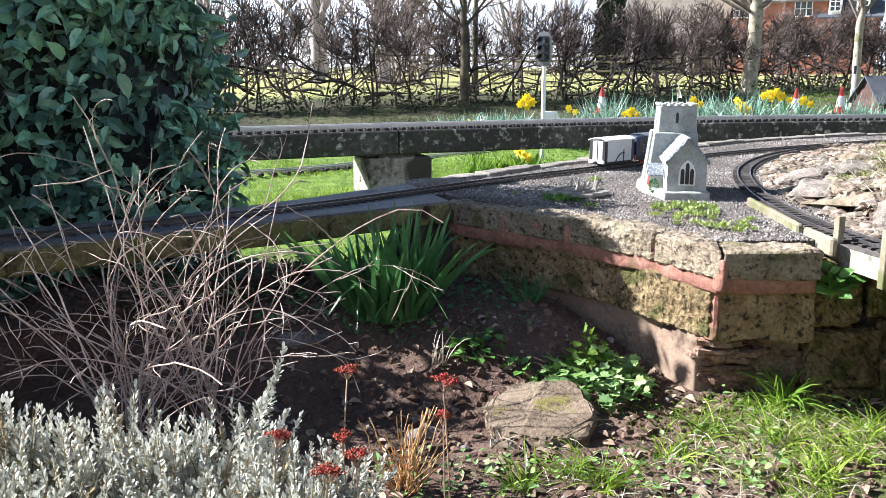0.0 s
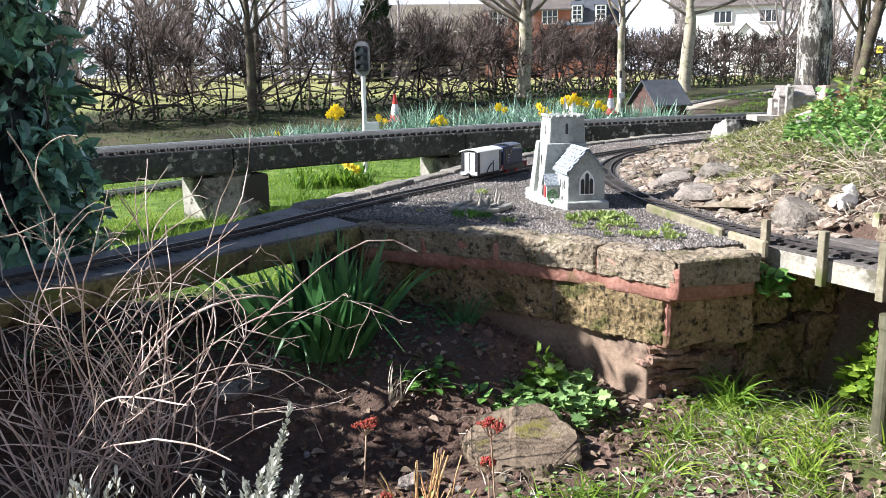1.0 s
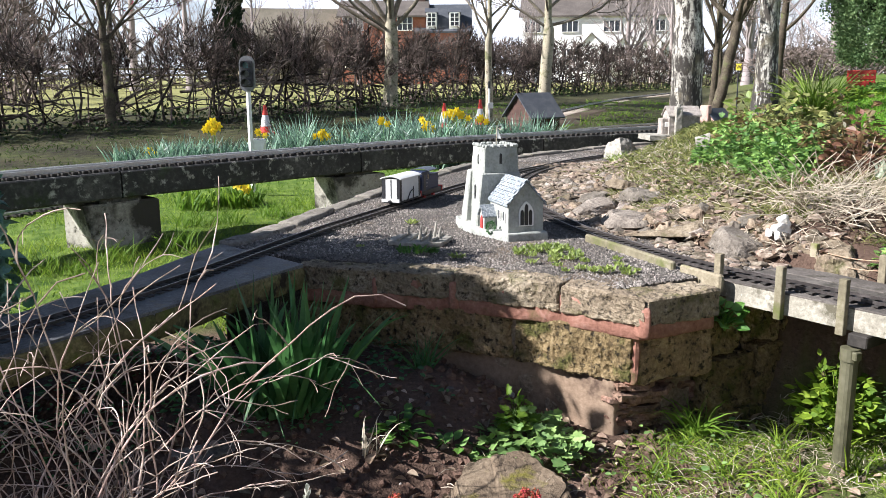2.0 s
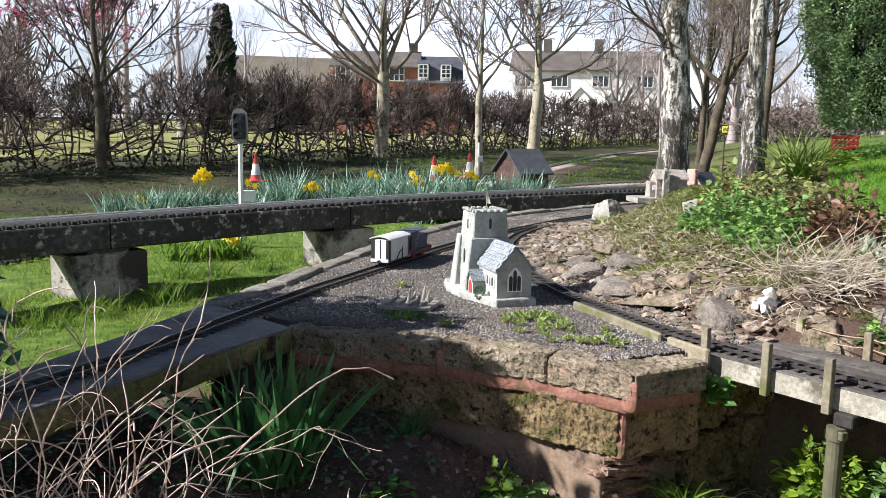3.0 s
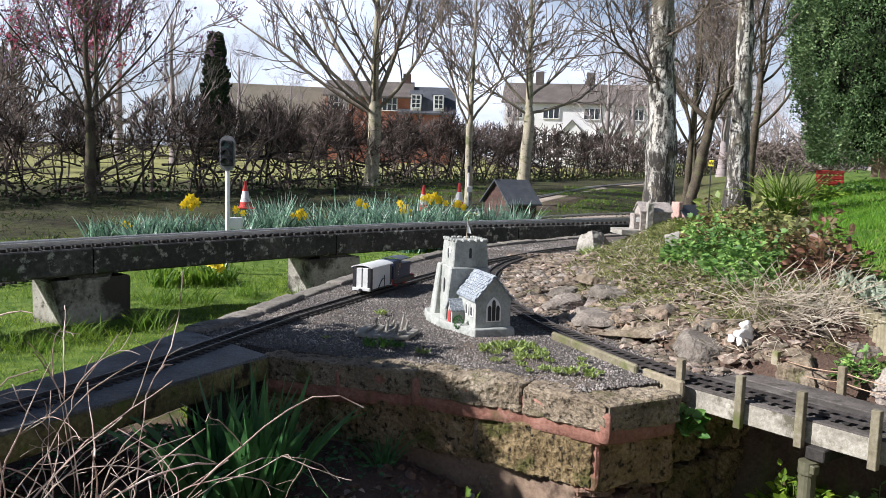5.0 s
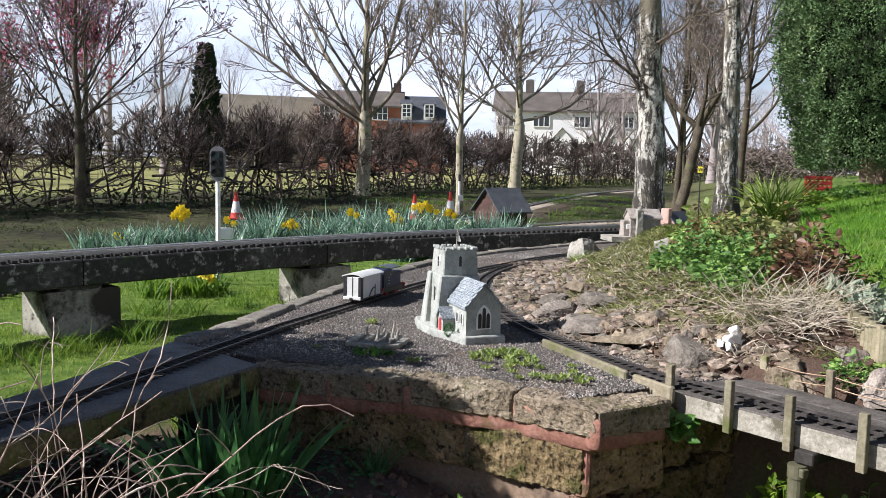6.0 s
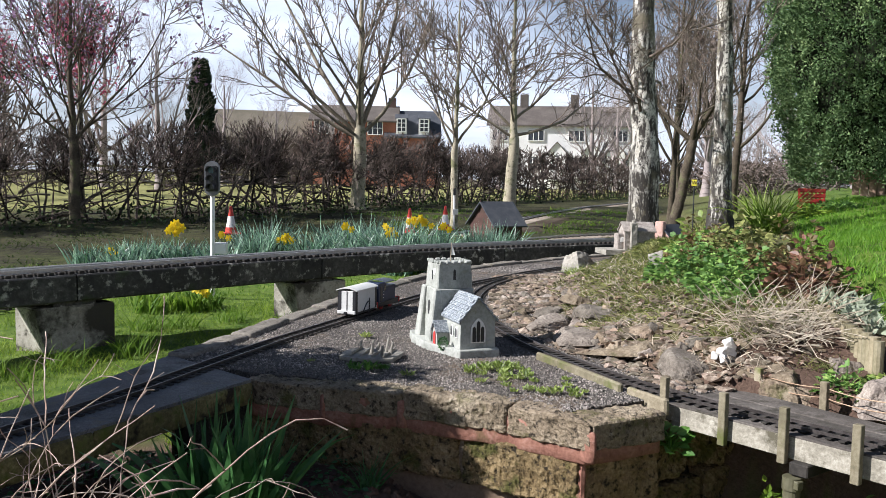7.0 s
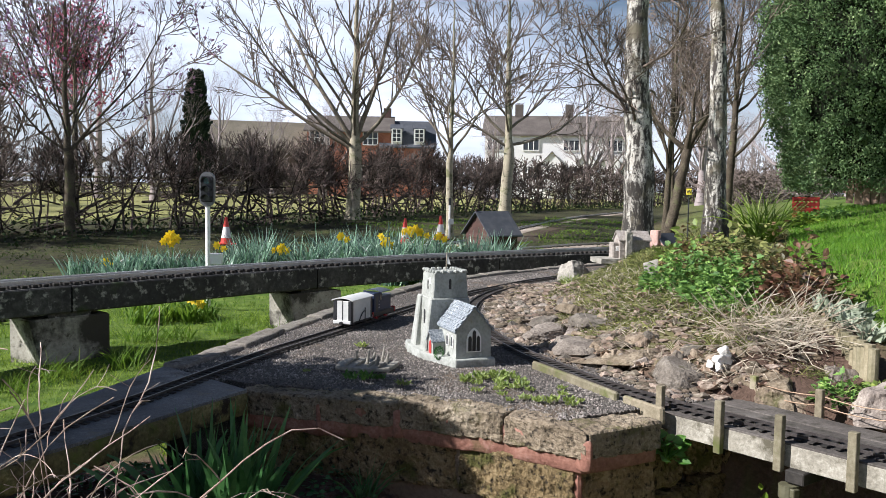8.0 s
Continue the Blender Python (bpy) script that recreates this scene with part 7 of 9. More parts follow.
def make_rocks():
    spec = [  # x, y, z, size x, y, z, material
        (-0.53, 3.36, 0.46, 0.13, 0.09, 0.06, GREYROCK, "half-buried grey stone in the soil"),
        (-0.02, 2.72, 0.34, 0.05, 0.04, 0.03, GREYROCK, "small brown stone in the soil"),
        (1.86, 4.3, 0.97, 0.17, 0.11, 0.07, GREYROCK, "flat grey-brown rock edging the track"),
        (1.88, 3.92, 0.96, 0.21, 0.14, 0.06, ROCK, "broad flat brown rock of the rockery"),
        (1.95, 4.72, 0.97, 0.12, 0.08, 0.07, GREYROCK, "dark rock beside the branch track"),
        (1.9, 3.5, 0.97, 0.13, 0.1, 0.09, GREYROCK, "rounded grey rock beside the bridge"),
        (2.05, 3.2, 0.96, 0.16, 0.1, 0.1, ROCK, "rough brown rock behind the bridge"),
        (2.08, 3.1, 0.9, 0.12, 0.12, 0.14, ROCK, "squared brown rock behind the bridge"),
        (2.28, 2.72, 1.0, 0.14, 0.1, 0.11, GREYROCK, "pale grey rock beside the bridge"),
        (2.45, 2.55, 1.0, 0.12, 0.1, 0.1, GREYROCK, "grey-blue rock by the log edging"),
        (2.22, 2.35, 0.92, 0.16, 0.14, 0.16, ROCK, "large brown rock by the bridge"),
        (2.52, 2.72, 1.02, 0.13, 0.1, 0.08, ROCK, "brown stone below the log edging"),
        (2.4, 3.05, 1.0, 0.12, 0.09, 0.08, GREYROCK, "grey stone below the log edging"),
        (2.32, 3.2, 1.0, 0.1, 0.08, 0.06, ROCK, "small brown stone below the log edging"),
        (2.22, 4.62, 1.03, 0.14, 0.1, 0.05, GREYROCK, "flat grey stone of the rockery"),
        (2.42, 5.1, 1.02, 0.13, 0.1, 0.04, ROCK, "flat pale stone of the rockery"),
        (2.2, 5.15, 0.95, 0.1, 0.08, 0.04, GREYROCK, "flat stone beside the gravel"),
        (3.76, 7.12, 1.07, 0.2, 0.1, 0.12, PIER, "pale kerb stone at the end of the gravel"),
        (3.28, 5.42, 1.2, 0.075, 0.05, 0.15, PIER, "upright pale stone among the plants"),
        (2.1, 4.05, 1.03, 0.1, 0.09, 0.06, ROCK, "brown rockery stone among smaller stones"),
        (2.12, 3.65, 1.04, 0.1, 0.08, 0.05, GREYROCK, "grey rockery stone among smaller stones"),
    ]
    for i, (x, y, z, a, b, c, m, lab) in enumerate(spec):
        if i > 1 and "upright" not in lab:
            r = np.random.default_rng(401 + i)
            k = int(r.integers(6, 9))
            t = np.arange(k) * 2 * np.pi / k + r.uniform(-0.25, 0.25, k)
            q = np.stack([np.cos(t) * a * 1.12 * r.uniform(0.75, 1.15, k), np.sin(t) * b * 1.12 * r.uniform(0.75, 1.15, k)], 1)
            ob = part("rock", tapered(rough_block([tuple(w) for w in q], -c, c * 0.42, 201 + i, 0.014, 6, 9, 0.02, 0.9), c, r), m)
            flat = 0.62 if x < 2.2 and y > 3.3 else 0.85
            ob.matrix_basis = pose(x, y, z - 0.012, r.uniform(-9, 9), r.uniform(-9, 9), (i * 47 + 47) % 180 - 60) @ Matrix.Diagonal((1.22, 1.22, flat, 1))
            tagged(ob, lab, "rock")
            continue
        v, f = boulder((a * 1.15, b * 1.15, c * 0.85), 201 + i, 4, 0.16, 0.42)
        ob = part("rock", (v, f), m, smooth=False)
        ob.matrix_basis = pose(x, y, z, 0, 0, (i * 47 + 47) % 180 - 60)
        tagged(ob, lab, "rock")
    top = [(0.17, 2.91), (0.22, 2.75), (0.38, 2.67), (0.52, 2.69), (0.575, 2.84), (0.52, 3.0), (0.32, 3.04)]
    lump = rough_block(top, 0.2, 0.405, 77, 0.016, 7, 8, 0.014, 0.8)
    for v in lump.verts:
        if v.co.z > 0.28:
            v.co.z -= 0.2 * max(0, 2.95 - v.co.y) * (v.co.z - 0.28) / 0.12 + 0.12 * max(0, 0.36 - v.co.x)
    ob = part("rock", lump, surface("mossy_boulder", [(0.085, 0.06, 0.04), (0.17, 0.128, 0.088), (0.28, 0.22, 0.155)], 5, 60, 0.92, 0.9, 0.02, gloss=0.2, spots=[((0.15, 0.135, 0.025), 6, 0.38), ((0.08, 0.06, 0.042), 14, 0.38)]))
    tagged(ob, "large brown sandstone boulder with a mossy patch", "rock")
    # white quartz lumps
    for i, (dx, dy, dz, s) in enumerate([(0, 0, 0, 0.05), (0.05, 0.02, 0.02, 0.035), (-0.06, 0.01, -0.01, 0.028), (-0.05, -0.03, -0.02, 0.025), (0.02, 0.02, 0.045, 0.03)]):
        v, f = boulder((s, s * 0.8, s * 0.8), 300 + i, 3, 0.25, 0.5)
        ob = part("quartz_stone", (v, f), surface("white_quartz_%d" % i, [(0.66, 0.62, 0.56), (0.8, 0.78, 0.74), (0.84, 0.83, 0.8)], 12, 60, 0.6, 0.5, 0.005))
        ob.matrix_basis = pose(2.005 + dx, 3.375 + dy, 1.02 + dz, 20 * i, 0, 40 * i)
        tagged(ob, "bright white quartz stone on the rockery", "stone", "white quartz stones")
    # flat broken slabs bedded in the slope
    slabs = tagged(empty("stone_slabs"), "flat broken buff stones bedded in the rockery slope", "stones")
    r = np.random.default_rng(88)
    done = 0
    while done < 230:
        y, x = r.uniform(3.35, 6.9), r.uniform(1.6, 3.6)
        d = float(beyond_bank(np.array(x), np.array(y)))
        if not -0.12 - 0.4 * (y > 4.9) < d < 0.55 - 0.16 * (y - 3.6) or r.random() > 1.1 - d or x < 0.16 + np.interp(y, [3.2, 4.1, 4.86, 5.6, 6.33, 6.9], [1.54, 1.55, 1.68, 1.92, 2.34, 2.86]):
            continue
        k = int(r.integers(5, 8))
        t = np.arange(k) * 2 * np.pi / k + r.uniform(-0.3, 0.3, k)
        a = r.uniform(0.025, 0.075)
        q = np.stack([np.cos(t) * a * r.uniform(0.75, 1.25, k), np.sin(t) * a * 0.7 * r.uniform(0.75, 1.25, k)], 1)
        o = part("slab", tapered(rough_block([tuple(w) for w in q], -0.02, r.uniform(0.006, 0.02), 500 + done, 0.004, 3, 20, 0.03, 0.6), 0.03, r), GREYROCK if r.random() < 0.45 else ROCK, slabs)
        o.matrix_basis = pose(x, y, max(float(land(x, y)), BED_TOP - 0.004) + 0.008, r.uniform(-14, 14), r.uniform(-14, 14), r.uniform(0, 360))
        done += 1
    # loose stones over the slope
    n = 14000
    y = rng.uniform(3.2, 7.3, n)
    x = rng.uniform(1.6, 4.2, n)
    s = beyond_bank(x, y)
    keep = (x > 0.1 + np.interp(y, [3.2, 4.1, 4.86, 5.6, 6.33, 6.9], [1.54, 1.55, 1.68, 1.92, 2.34, 2.86])) & (s < 0.75 - 0.3 * ease(4.2, 5.0, y) + 0.1 * np.sin(y * 5)) & (rng.random(n) < np.clip(1.25 - s * 1.5, 0.08, 1))
    x, y, s = x[keep], y[keep], s[keep]
    sz = (rng.random((len(x), 1)) ** 3 * 0.034 + 0.005) * rng.uniform(0.7, 1.3, (len(x), 3)) * (1.3, 1, 0.5)
    ob = part("rockery_stones", pebbles(np.stack([x, y, np.maximum(land(x, y), BED_TOP) + 0.004], 1), sz, 1, 0.3), surface("rockery_stone", [(0.05, 0.037, 0.027), (0.165, 0.128, 0.095), (0.42, 0.36, 0.29)], 7, 50, 0.92, 0.6, 0.008, island=0.45, gloss=0.2))
    tagged(ob, "loose brown and buff stones over the rockery slope", "stones", kind="stuff")


make_rocks()


def make_log_edging():
    ed = tagged(empty("log_edging"), "half-round timber log roll edging the lawn bed", "edging")
    lw = surface("log_wood", [(0.13, 0.11, 0.06), (0.22, 0.19, 0.115), (0.33, 0.29, 0.2)], 6, 60, 0.85, 0.6, 0.005, each=0.2)
    a, b = np.array((2.7, 3.49)), np.array((2.325, 2.86))
    n = 19
    for i in range(n):
        p = a + (b - a) * i / (n - 1)
        z = float(land(p[0], p[1]))
        part("log", worn(rod((p[0], p[1], z - 0.1), (p[0], p[1], 1.185 - 0.035 * i / (n - 1) + 0.006 * math.sin(i * 3.1)), 0.021, 10), 0.001, 40, i, 1, 0.05), lw, ed)


make_log_edging()


# ---- plants of the front bed ----
def around(n, r):
    a = rng.uniform(0, 2 * np.pi, n)
    q = r * np.sqrt(rng.random(n))
    return np.stack([q * np.cos(a), q * np.sin(a)], 1)


def fan(n, tilt):
    """Headings that lean out from upright by up to tilt (degrees)."""
    a = rng.uniform(0, 2 * np.pi, n)
    t = np.radians(tilt) * np.sqrt(rng.random(n))
    return np.stack([np.sin(t) * np.cos(a), np.sin(t) * np.sin(a), np.cos(t)], 1)


def tuft(name, x, y, z, n, length, width, tilt, bend, mat, label, cat, r=0.03, k=5, point=1.6, lab=""):
    ob = tagged(empty(name, (x, y, z)), label, cat)
    b = np.c_[around(n, r), np.zeros(n)]
    hd, ln, wd, bd = fan(n, tilt), rng.uniform(0.55, 1.1, n) * length, rng.uniform(0.6, 1.1, n) * width, rng.uniform(0.2, 1.0, n) * bend
    if n <= 140 and width > 0.0075:
        for i in range(n):
            part("blade", blades(b[i:i + 1], hd[i:i + 1], ln[i:i + 1], wd[i:i + 1], bd[i:i + 1], k, point), mat, ob)
    else:
        part("blade", blades(b, hd, ln, wd, bd, k, point), mat, ob, lab)["kind"] = "stuff"
    return ob


def leafy(name, x, y, z, n, r, h, size, mat, label, cat, outline=OVAL, stems=True, cup=0.15, flat=0.5):
    """A mound of leaves on stalks."""
    ob = tagged(empty(name, (x, y, z)), label, cat)
    d = around(n, 1.0)
    top = np.c_[d * r, h * (1 - 0.7 * np.sum(d * d, 1)) * (0.75 + 0.35 * np.sin(d[:, 0] * 9 + x * 7) * np.sin(d[:, 1] * 8 + y * 5)) * rng.uniform(0.4, 1.25, n)]
    out = np.c_[d, np.full(n, 0.15)]
    part("leaf", leaves(outline, top, out + rng.normal(0, 0.5, (n, 3)) * (1, 1, 0.5), rng.normal(0, flat, (n, 3)) + (0, 0, 1), rng.uniform(0.6, 1.2, n) * size, cup), mat, ob)["kind"] = "stuff"
    if stems:
        m = min(n, 60)
        s = np.linspace(0, 1, 4)[None, :, None]
        a = np.zeros((m, 1, 3))
        e = top[:m][:, None]
        p = a + (e - a) * s
        p[:, 1:3, 2] += h * 0.12
        part("stalk", tubes(p, np.full((m, 4), size * 0.035 + 0.0006), 3), mat, ob)["kind"] = "stuff"
    return ob


def make_iris():
    ob = tagged(empty("iris_clump", (-0.19, 3.53, float(land(-0.19, 3.53)) - 0.02)), "tall clump of green sword-shaped iris leaves in shade", "iris")
    n = 150
    b = np.c_[around(n, 0.15), np.zeros(n)]
    h = fan(n, 25)
    h[:, :2] += b[:, :2] * 2.2
    ln = rng.uniform(0.27, 0.53, n)
    for i in range(n):
        part("sword_leaf", blades(b[i:i + 1], h[i:i + 1], ln[i:i + 1], rng.uniform(0.022, 0.036), rng.choice([0.05, 0.15, 0.3, 1.1], p=[0.4, 0.3, 0.2, 0.1]), 7, 3.0), IRIS, ob)


make_iris()
tuft("grass_tuft", 0.4, 3.63, 0.53, 42, 0.22, 0.009, 38, 0.5, IRIS, "thin grassy tuft growing beside the stone wall", "grass tuft", 0.04)
tuft("grass_tuft", 1.28, 3.02, 0.33, 60, 0.26, 0.01, 55, 0.8, GRASS, "arching green grass tuft at the wall corner", "grass tuft", 0.04)
tuft("daffodil_leaves", 0.02, 3.2, 0.41, 10, 0.2, 0.01, 30, 0.6, STRAW, "withered yellowing leaves drooping on the soil", "dead leaves", 0.03)
GEUM = surface("soft_green_leaf", [(0.09, 0.17, 0.045), (0.17, 0.29, 0.085), (0.28, 0.4, 0.13)], 5, 60, 0.6, 0.6, 0.004, island=0.35, through_light=0.3)
leafy("geum_plant", 0.6, 3.14, 0.34, 330, 0.22, 0.13, 0.042, GEUM, "mound of bright green lobed leaves by the wall", "perennial", LOBED)
leafy("geum_plant", 0.6, 3.2, 0.41, 40, 0.07, 0.13, 0.036, GRASS, "upright yellow-green young shoots by the wall", "perennial", LOBED)
leafy("seedling_patch", 0.17, 3.32, 0.41, 70, 0.13, 0.1, 0.055, LEAF, "low green leafy seedlings on bare soil", "perennial", OVAL)
leafy("seedling_patch", 0.33, 3.2, 0.37, 40, 0.08, 0.07, 0.05, LEAF, "small green weeds beside the boulder", "weed", OVAL)
leafy("wall_fern", 1.43, 3.06, 0.72, 34, 0.06, 0.12, 0.065, LEAF, "small green plant rooted in the wall under the bridge", "perennial", OVAL)
leafy("leafy_weed", 1.8, 2.84, 0.36, 420, 0.16, 0.24, 0.042, FRESHGRASS, "bright yellow-green leafy plant beneath the bridge", "perennial", OVAL)
leafy("leafy_weed", 1.98, 2.62, 0.4, 260, 0.14, 0.18, 0.042, GEUM, "leafy green weed beneath the bridge", "weed", OVAL)


def make_lavender():
    """Silver lavender: upright shoots set along their length with short blunt leaves, one cushion beside another."""
    silver = surface("silver_leaf", [(0.31, 0.315, 0.26), (0.49, 0.495, 0.425), (0.67, 0.67, 0.6)], 5, 40, 0.85, 0, 0, island=0.22, through_light=0.2, gloss=0.15)
    tawny = surface("old_lavender_leaf", [(0.2, 0.15, 0.08), (0.36, 0.29, 0.17), (0.52, 0.45, 0.3)], 5, 40, 0.85, 0, 0, island=0.35, through_light=0.2, gloss=0.15)
    blunt = np.array([(0, 0), (0.13, 0.3), (0.2, 0.75), (0.12, 1), (-0.12, 1), (-0.2, 0.75), (-0.13, 0.3)])

    def dressed(base, top, q, size, low=0.25):
        """Leaves standing off along straight shoots."""
        m = len(base)
        t = np.tile(np.linspace(low, 1.0, q), m) + rng.normal(0, 0.01, m * q)
        i = np.repeat(np.arange(m), q)
        way = (top - base)[i]
        at = base[i] + way * t[:, None]
        out = unit(np.cross(way, rng.normal(0, 1, (m * q, 3))))
        spread = (1.05 - 0.75 * t ** 4)[:, None]
        return leaves(blunt, at, unit(way) * 0.75 + out * spread, out + unit(way), rng.uniform(0.7, 1.2, m * q) * size, 0.12)

    for x, y, r, h in [(-1.5, 2.3, 0.28, 0.26), (-1.15, 2.18, 0.26, 0.27), (-0.82, 2.26, 0.22, 0.3), (-0.55, 2.3, 0.17, 0.27), (-0.95, 1.86, 0.26, 0.25), (-0.58, 2.0, 0.2, 0.24), (-0.34, 2.16, 0.2, 0.25), (-0.22, 1.93, 0.18, 0.22), (-1.4, 1.85, 0.25, 0.24)]:
        ob = tagged(empty("lavender", (x, y, float(land(x, y)) - 0.02)), "bushy cushion of silver-grey lavender shoots", "lavender", "lavender cushions")
        m = int(300 * (r / 0.26) ** 1.6)
        c = around(max(10, m // 7), 1.0)
        tall = rng.uniform(0.6, 1.25, len(c))
        k = rng.integers(0, len(c), m)
        off = rng.normal(0, 0.028, (m, 2))
        d = c[k] + off / r
        base = np.c_[c[k] * r * 0.85 + off * 0.4, np.full(m, 0.02)]
        top = np.c_[d * r * 1.02, 1.28 * h * (1.05 - 0.45 * np.sum(c[k] ** 2, 1)) * tall[k] * np.exp(-np.sum(off ** 2, 1) / 0.009) * rng.uniform(0.7, 1.0, m)]
        top[:, :2] += rng.normal(0, 0.05, (m, 2))
        s = np.linspace(0, 1, 3)[None, :, None]
        part("shoot", tubes(base[:, None] + (top - base)[:, None] * s, np.full((m, 3), 0.0016), 3), tawny, ob)["kind"] = "stuff"
        old = rng.random(m) < 0.15
        part("leaf", dressed(base[~old], top[~old], 46, 0.02), silver, ob)["kind"] = "stuff"
        part("old_leaf", dressed(base[old], top[old] * (1, 1, 0.85), 26, 0.017), tawny, ob, "tawny dead leaves")["kind"] = "stuff"
    # a long leafy plume rising over the rest
    ob = tagged(empty("lavender", (-0.5, 2.36, 0.3)), "tall plume of silver lavender leaning over the bed", "lavender", "lavender cushions")
    tip = np.array([(0.1, 0.05, 0.43), (0.085, 0.04, 0.38), (0.06, 0.05, 0.33), (0.05, 0.0, 0.3), (0.02, 0.03, 0.27), (0.11, 0.0, 0.25), (-0.02, 0.0, 0.26), (0.07, -0.03, 0.22)])
    base = tip * (0.2, 0.3, 0) + (-0.03, 0, 0.02)
    for a, b in zip(base, tip):
        part("plume", dressed(a[None], b[None], 95, 0.0215, 0.3), silver, ob)


make_lavender()


def make_sedums():
    red = surface("dry_red_flower", [(0.13, 0.022, 0.016), (0.27, 0.06, 0.035), (0.44, 0.15, 0.08)], 30, 120, 0.9, 0.3, 0.002, island=0.65, gloss=0.2)
    stem = PALETWIG
    for x, y, z, r in [(-0.21, 2.36, 0.692, 0.036), (0.07, 2.18, 0.727, 0.037), (0.068, 2.2, 0.62, 0.02), (-0.36, 2.1, 0.6, 0.04), (-0.2, 1.93, 0.59, 0.042), (-0.2, 2.17, 0.57, 0.028), (-0.14, 2.0, 0.6, 0.026)]:
        gz = float(land(x, y))
        ob = tagged(empty("sedum_stem", (x, y, gz), rng.uniform(0, 360)), "dried rust-red flat flower head on a brown stem", "dried flower", "dried flower heads")
        h = z - gz
        p = np.array([(0.02, 0.01, 0), (0.012, 0.004, h * 0.5), (0, 0, h - 0.03)])
        part("stem", tubes(p[None], np.full((1, 3), 0.0022), 5), stem, ob)
        # small flat clusters on rays of their own
        k = 13
        d = around(k, 0.8)
        e = np.c_[d * r, h + 0.006 - 0.014 * np.sum(d * d, 1) + rng.normal(0, 0.004, k)]
        st = np.broadcast_to(np.array([0, 0, h - 0.035]), (k, 3))
        part("ray", tubes(np.stack([st, (st + e) / 2 - (0, 0, 0.004), e], 1), np.full((k, 3), 0.0011), 4), stem, ob)["kind"] = "stuff"
        m = 26
        at = np.repeat(e, m, 0) + np.c_[around(k * m, r * 0.3), rng.normal(0, 0.0025, k * m)]
        part("flower_head", pebbles(at, np.full((k * m, 3), 0.0027) * rng.uniform(0.6, 1.4, (k * m, 1)), 0, 0.4), red, ob, "rust-red seed head")


make_sedums()


def make_cut_stems():
    ob = tagged(empty("cut_stems", (-0.06, 2.42, 0.29)), "bundle of dry cut straw-coloured perennial stems", "dry stems")
    gold = surface("golden_stem", [(0.3, 0.16, 0.06), (0.5, 0.32, 0.14), (0.66, 0.5, 0.28)], 3, 30, 0.8, 0, 0, island=0.3, each=0.3, gloss=0.3)
    n = 46
    b = np.c_[around(n, 0.045), np.zeros(n)]
    h = fan(n, 38)
    h[:, 0] += 0.1
    ln = rng.uniform(0.1, 0.27, n)
    s = np.linspace(0, 1, 6)
    p = b[:, None] + unit(h)[:, None] * (ln[:, None] * s)[..., None] + np.cumsum(rng.normal(0, 0.005, (n, 6, 3)), 1)
    for i in range(n):
        part("stem", tubes(p[i:i + 1], rng.uniform(0.0012, 0.0025) * (1 + 0.25 * rng.random((1, 6))), 6), gold, ob)


make_cut_stems()


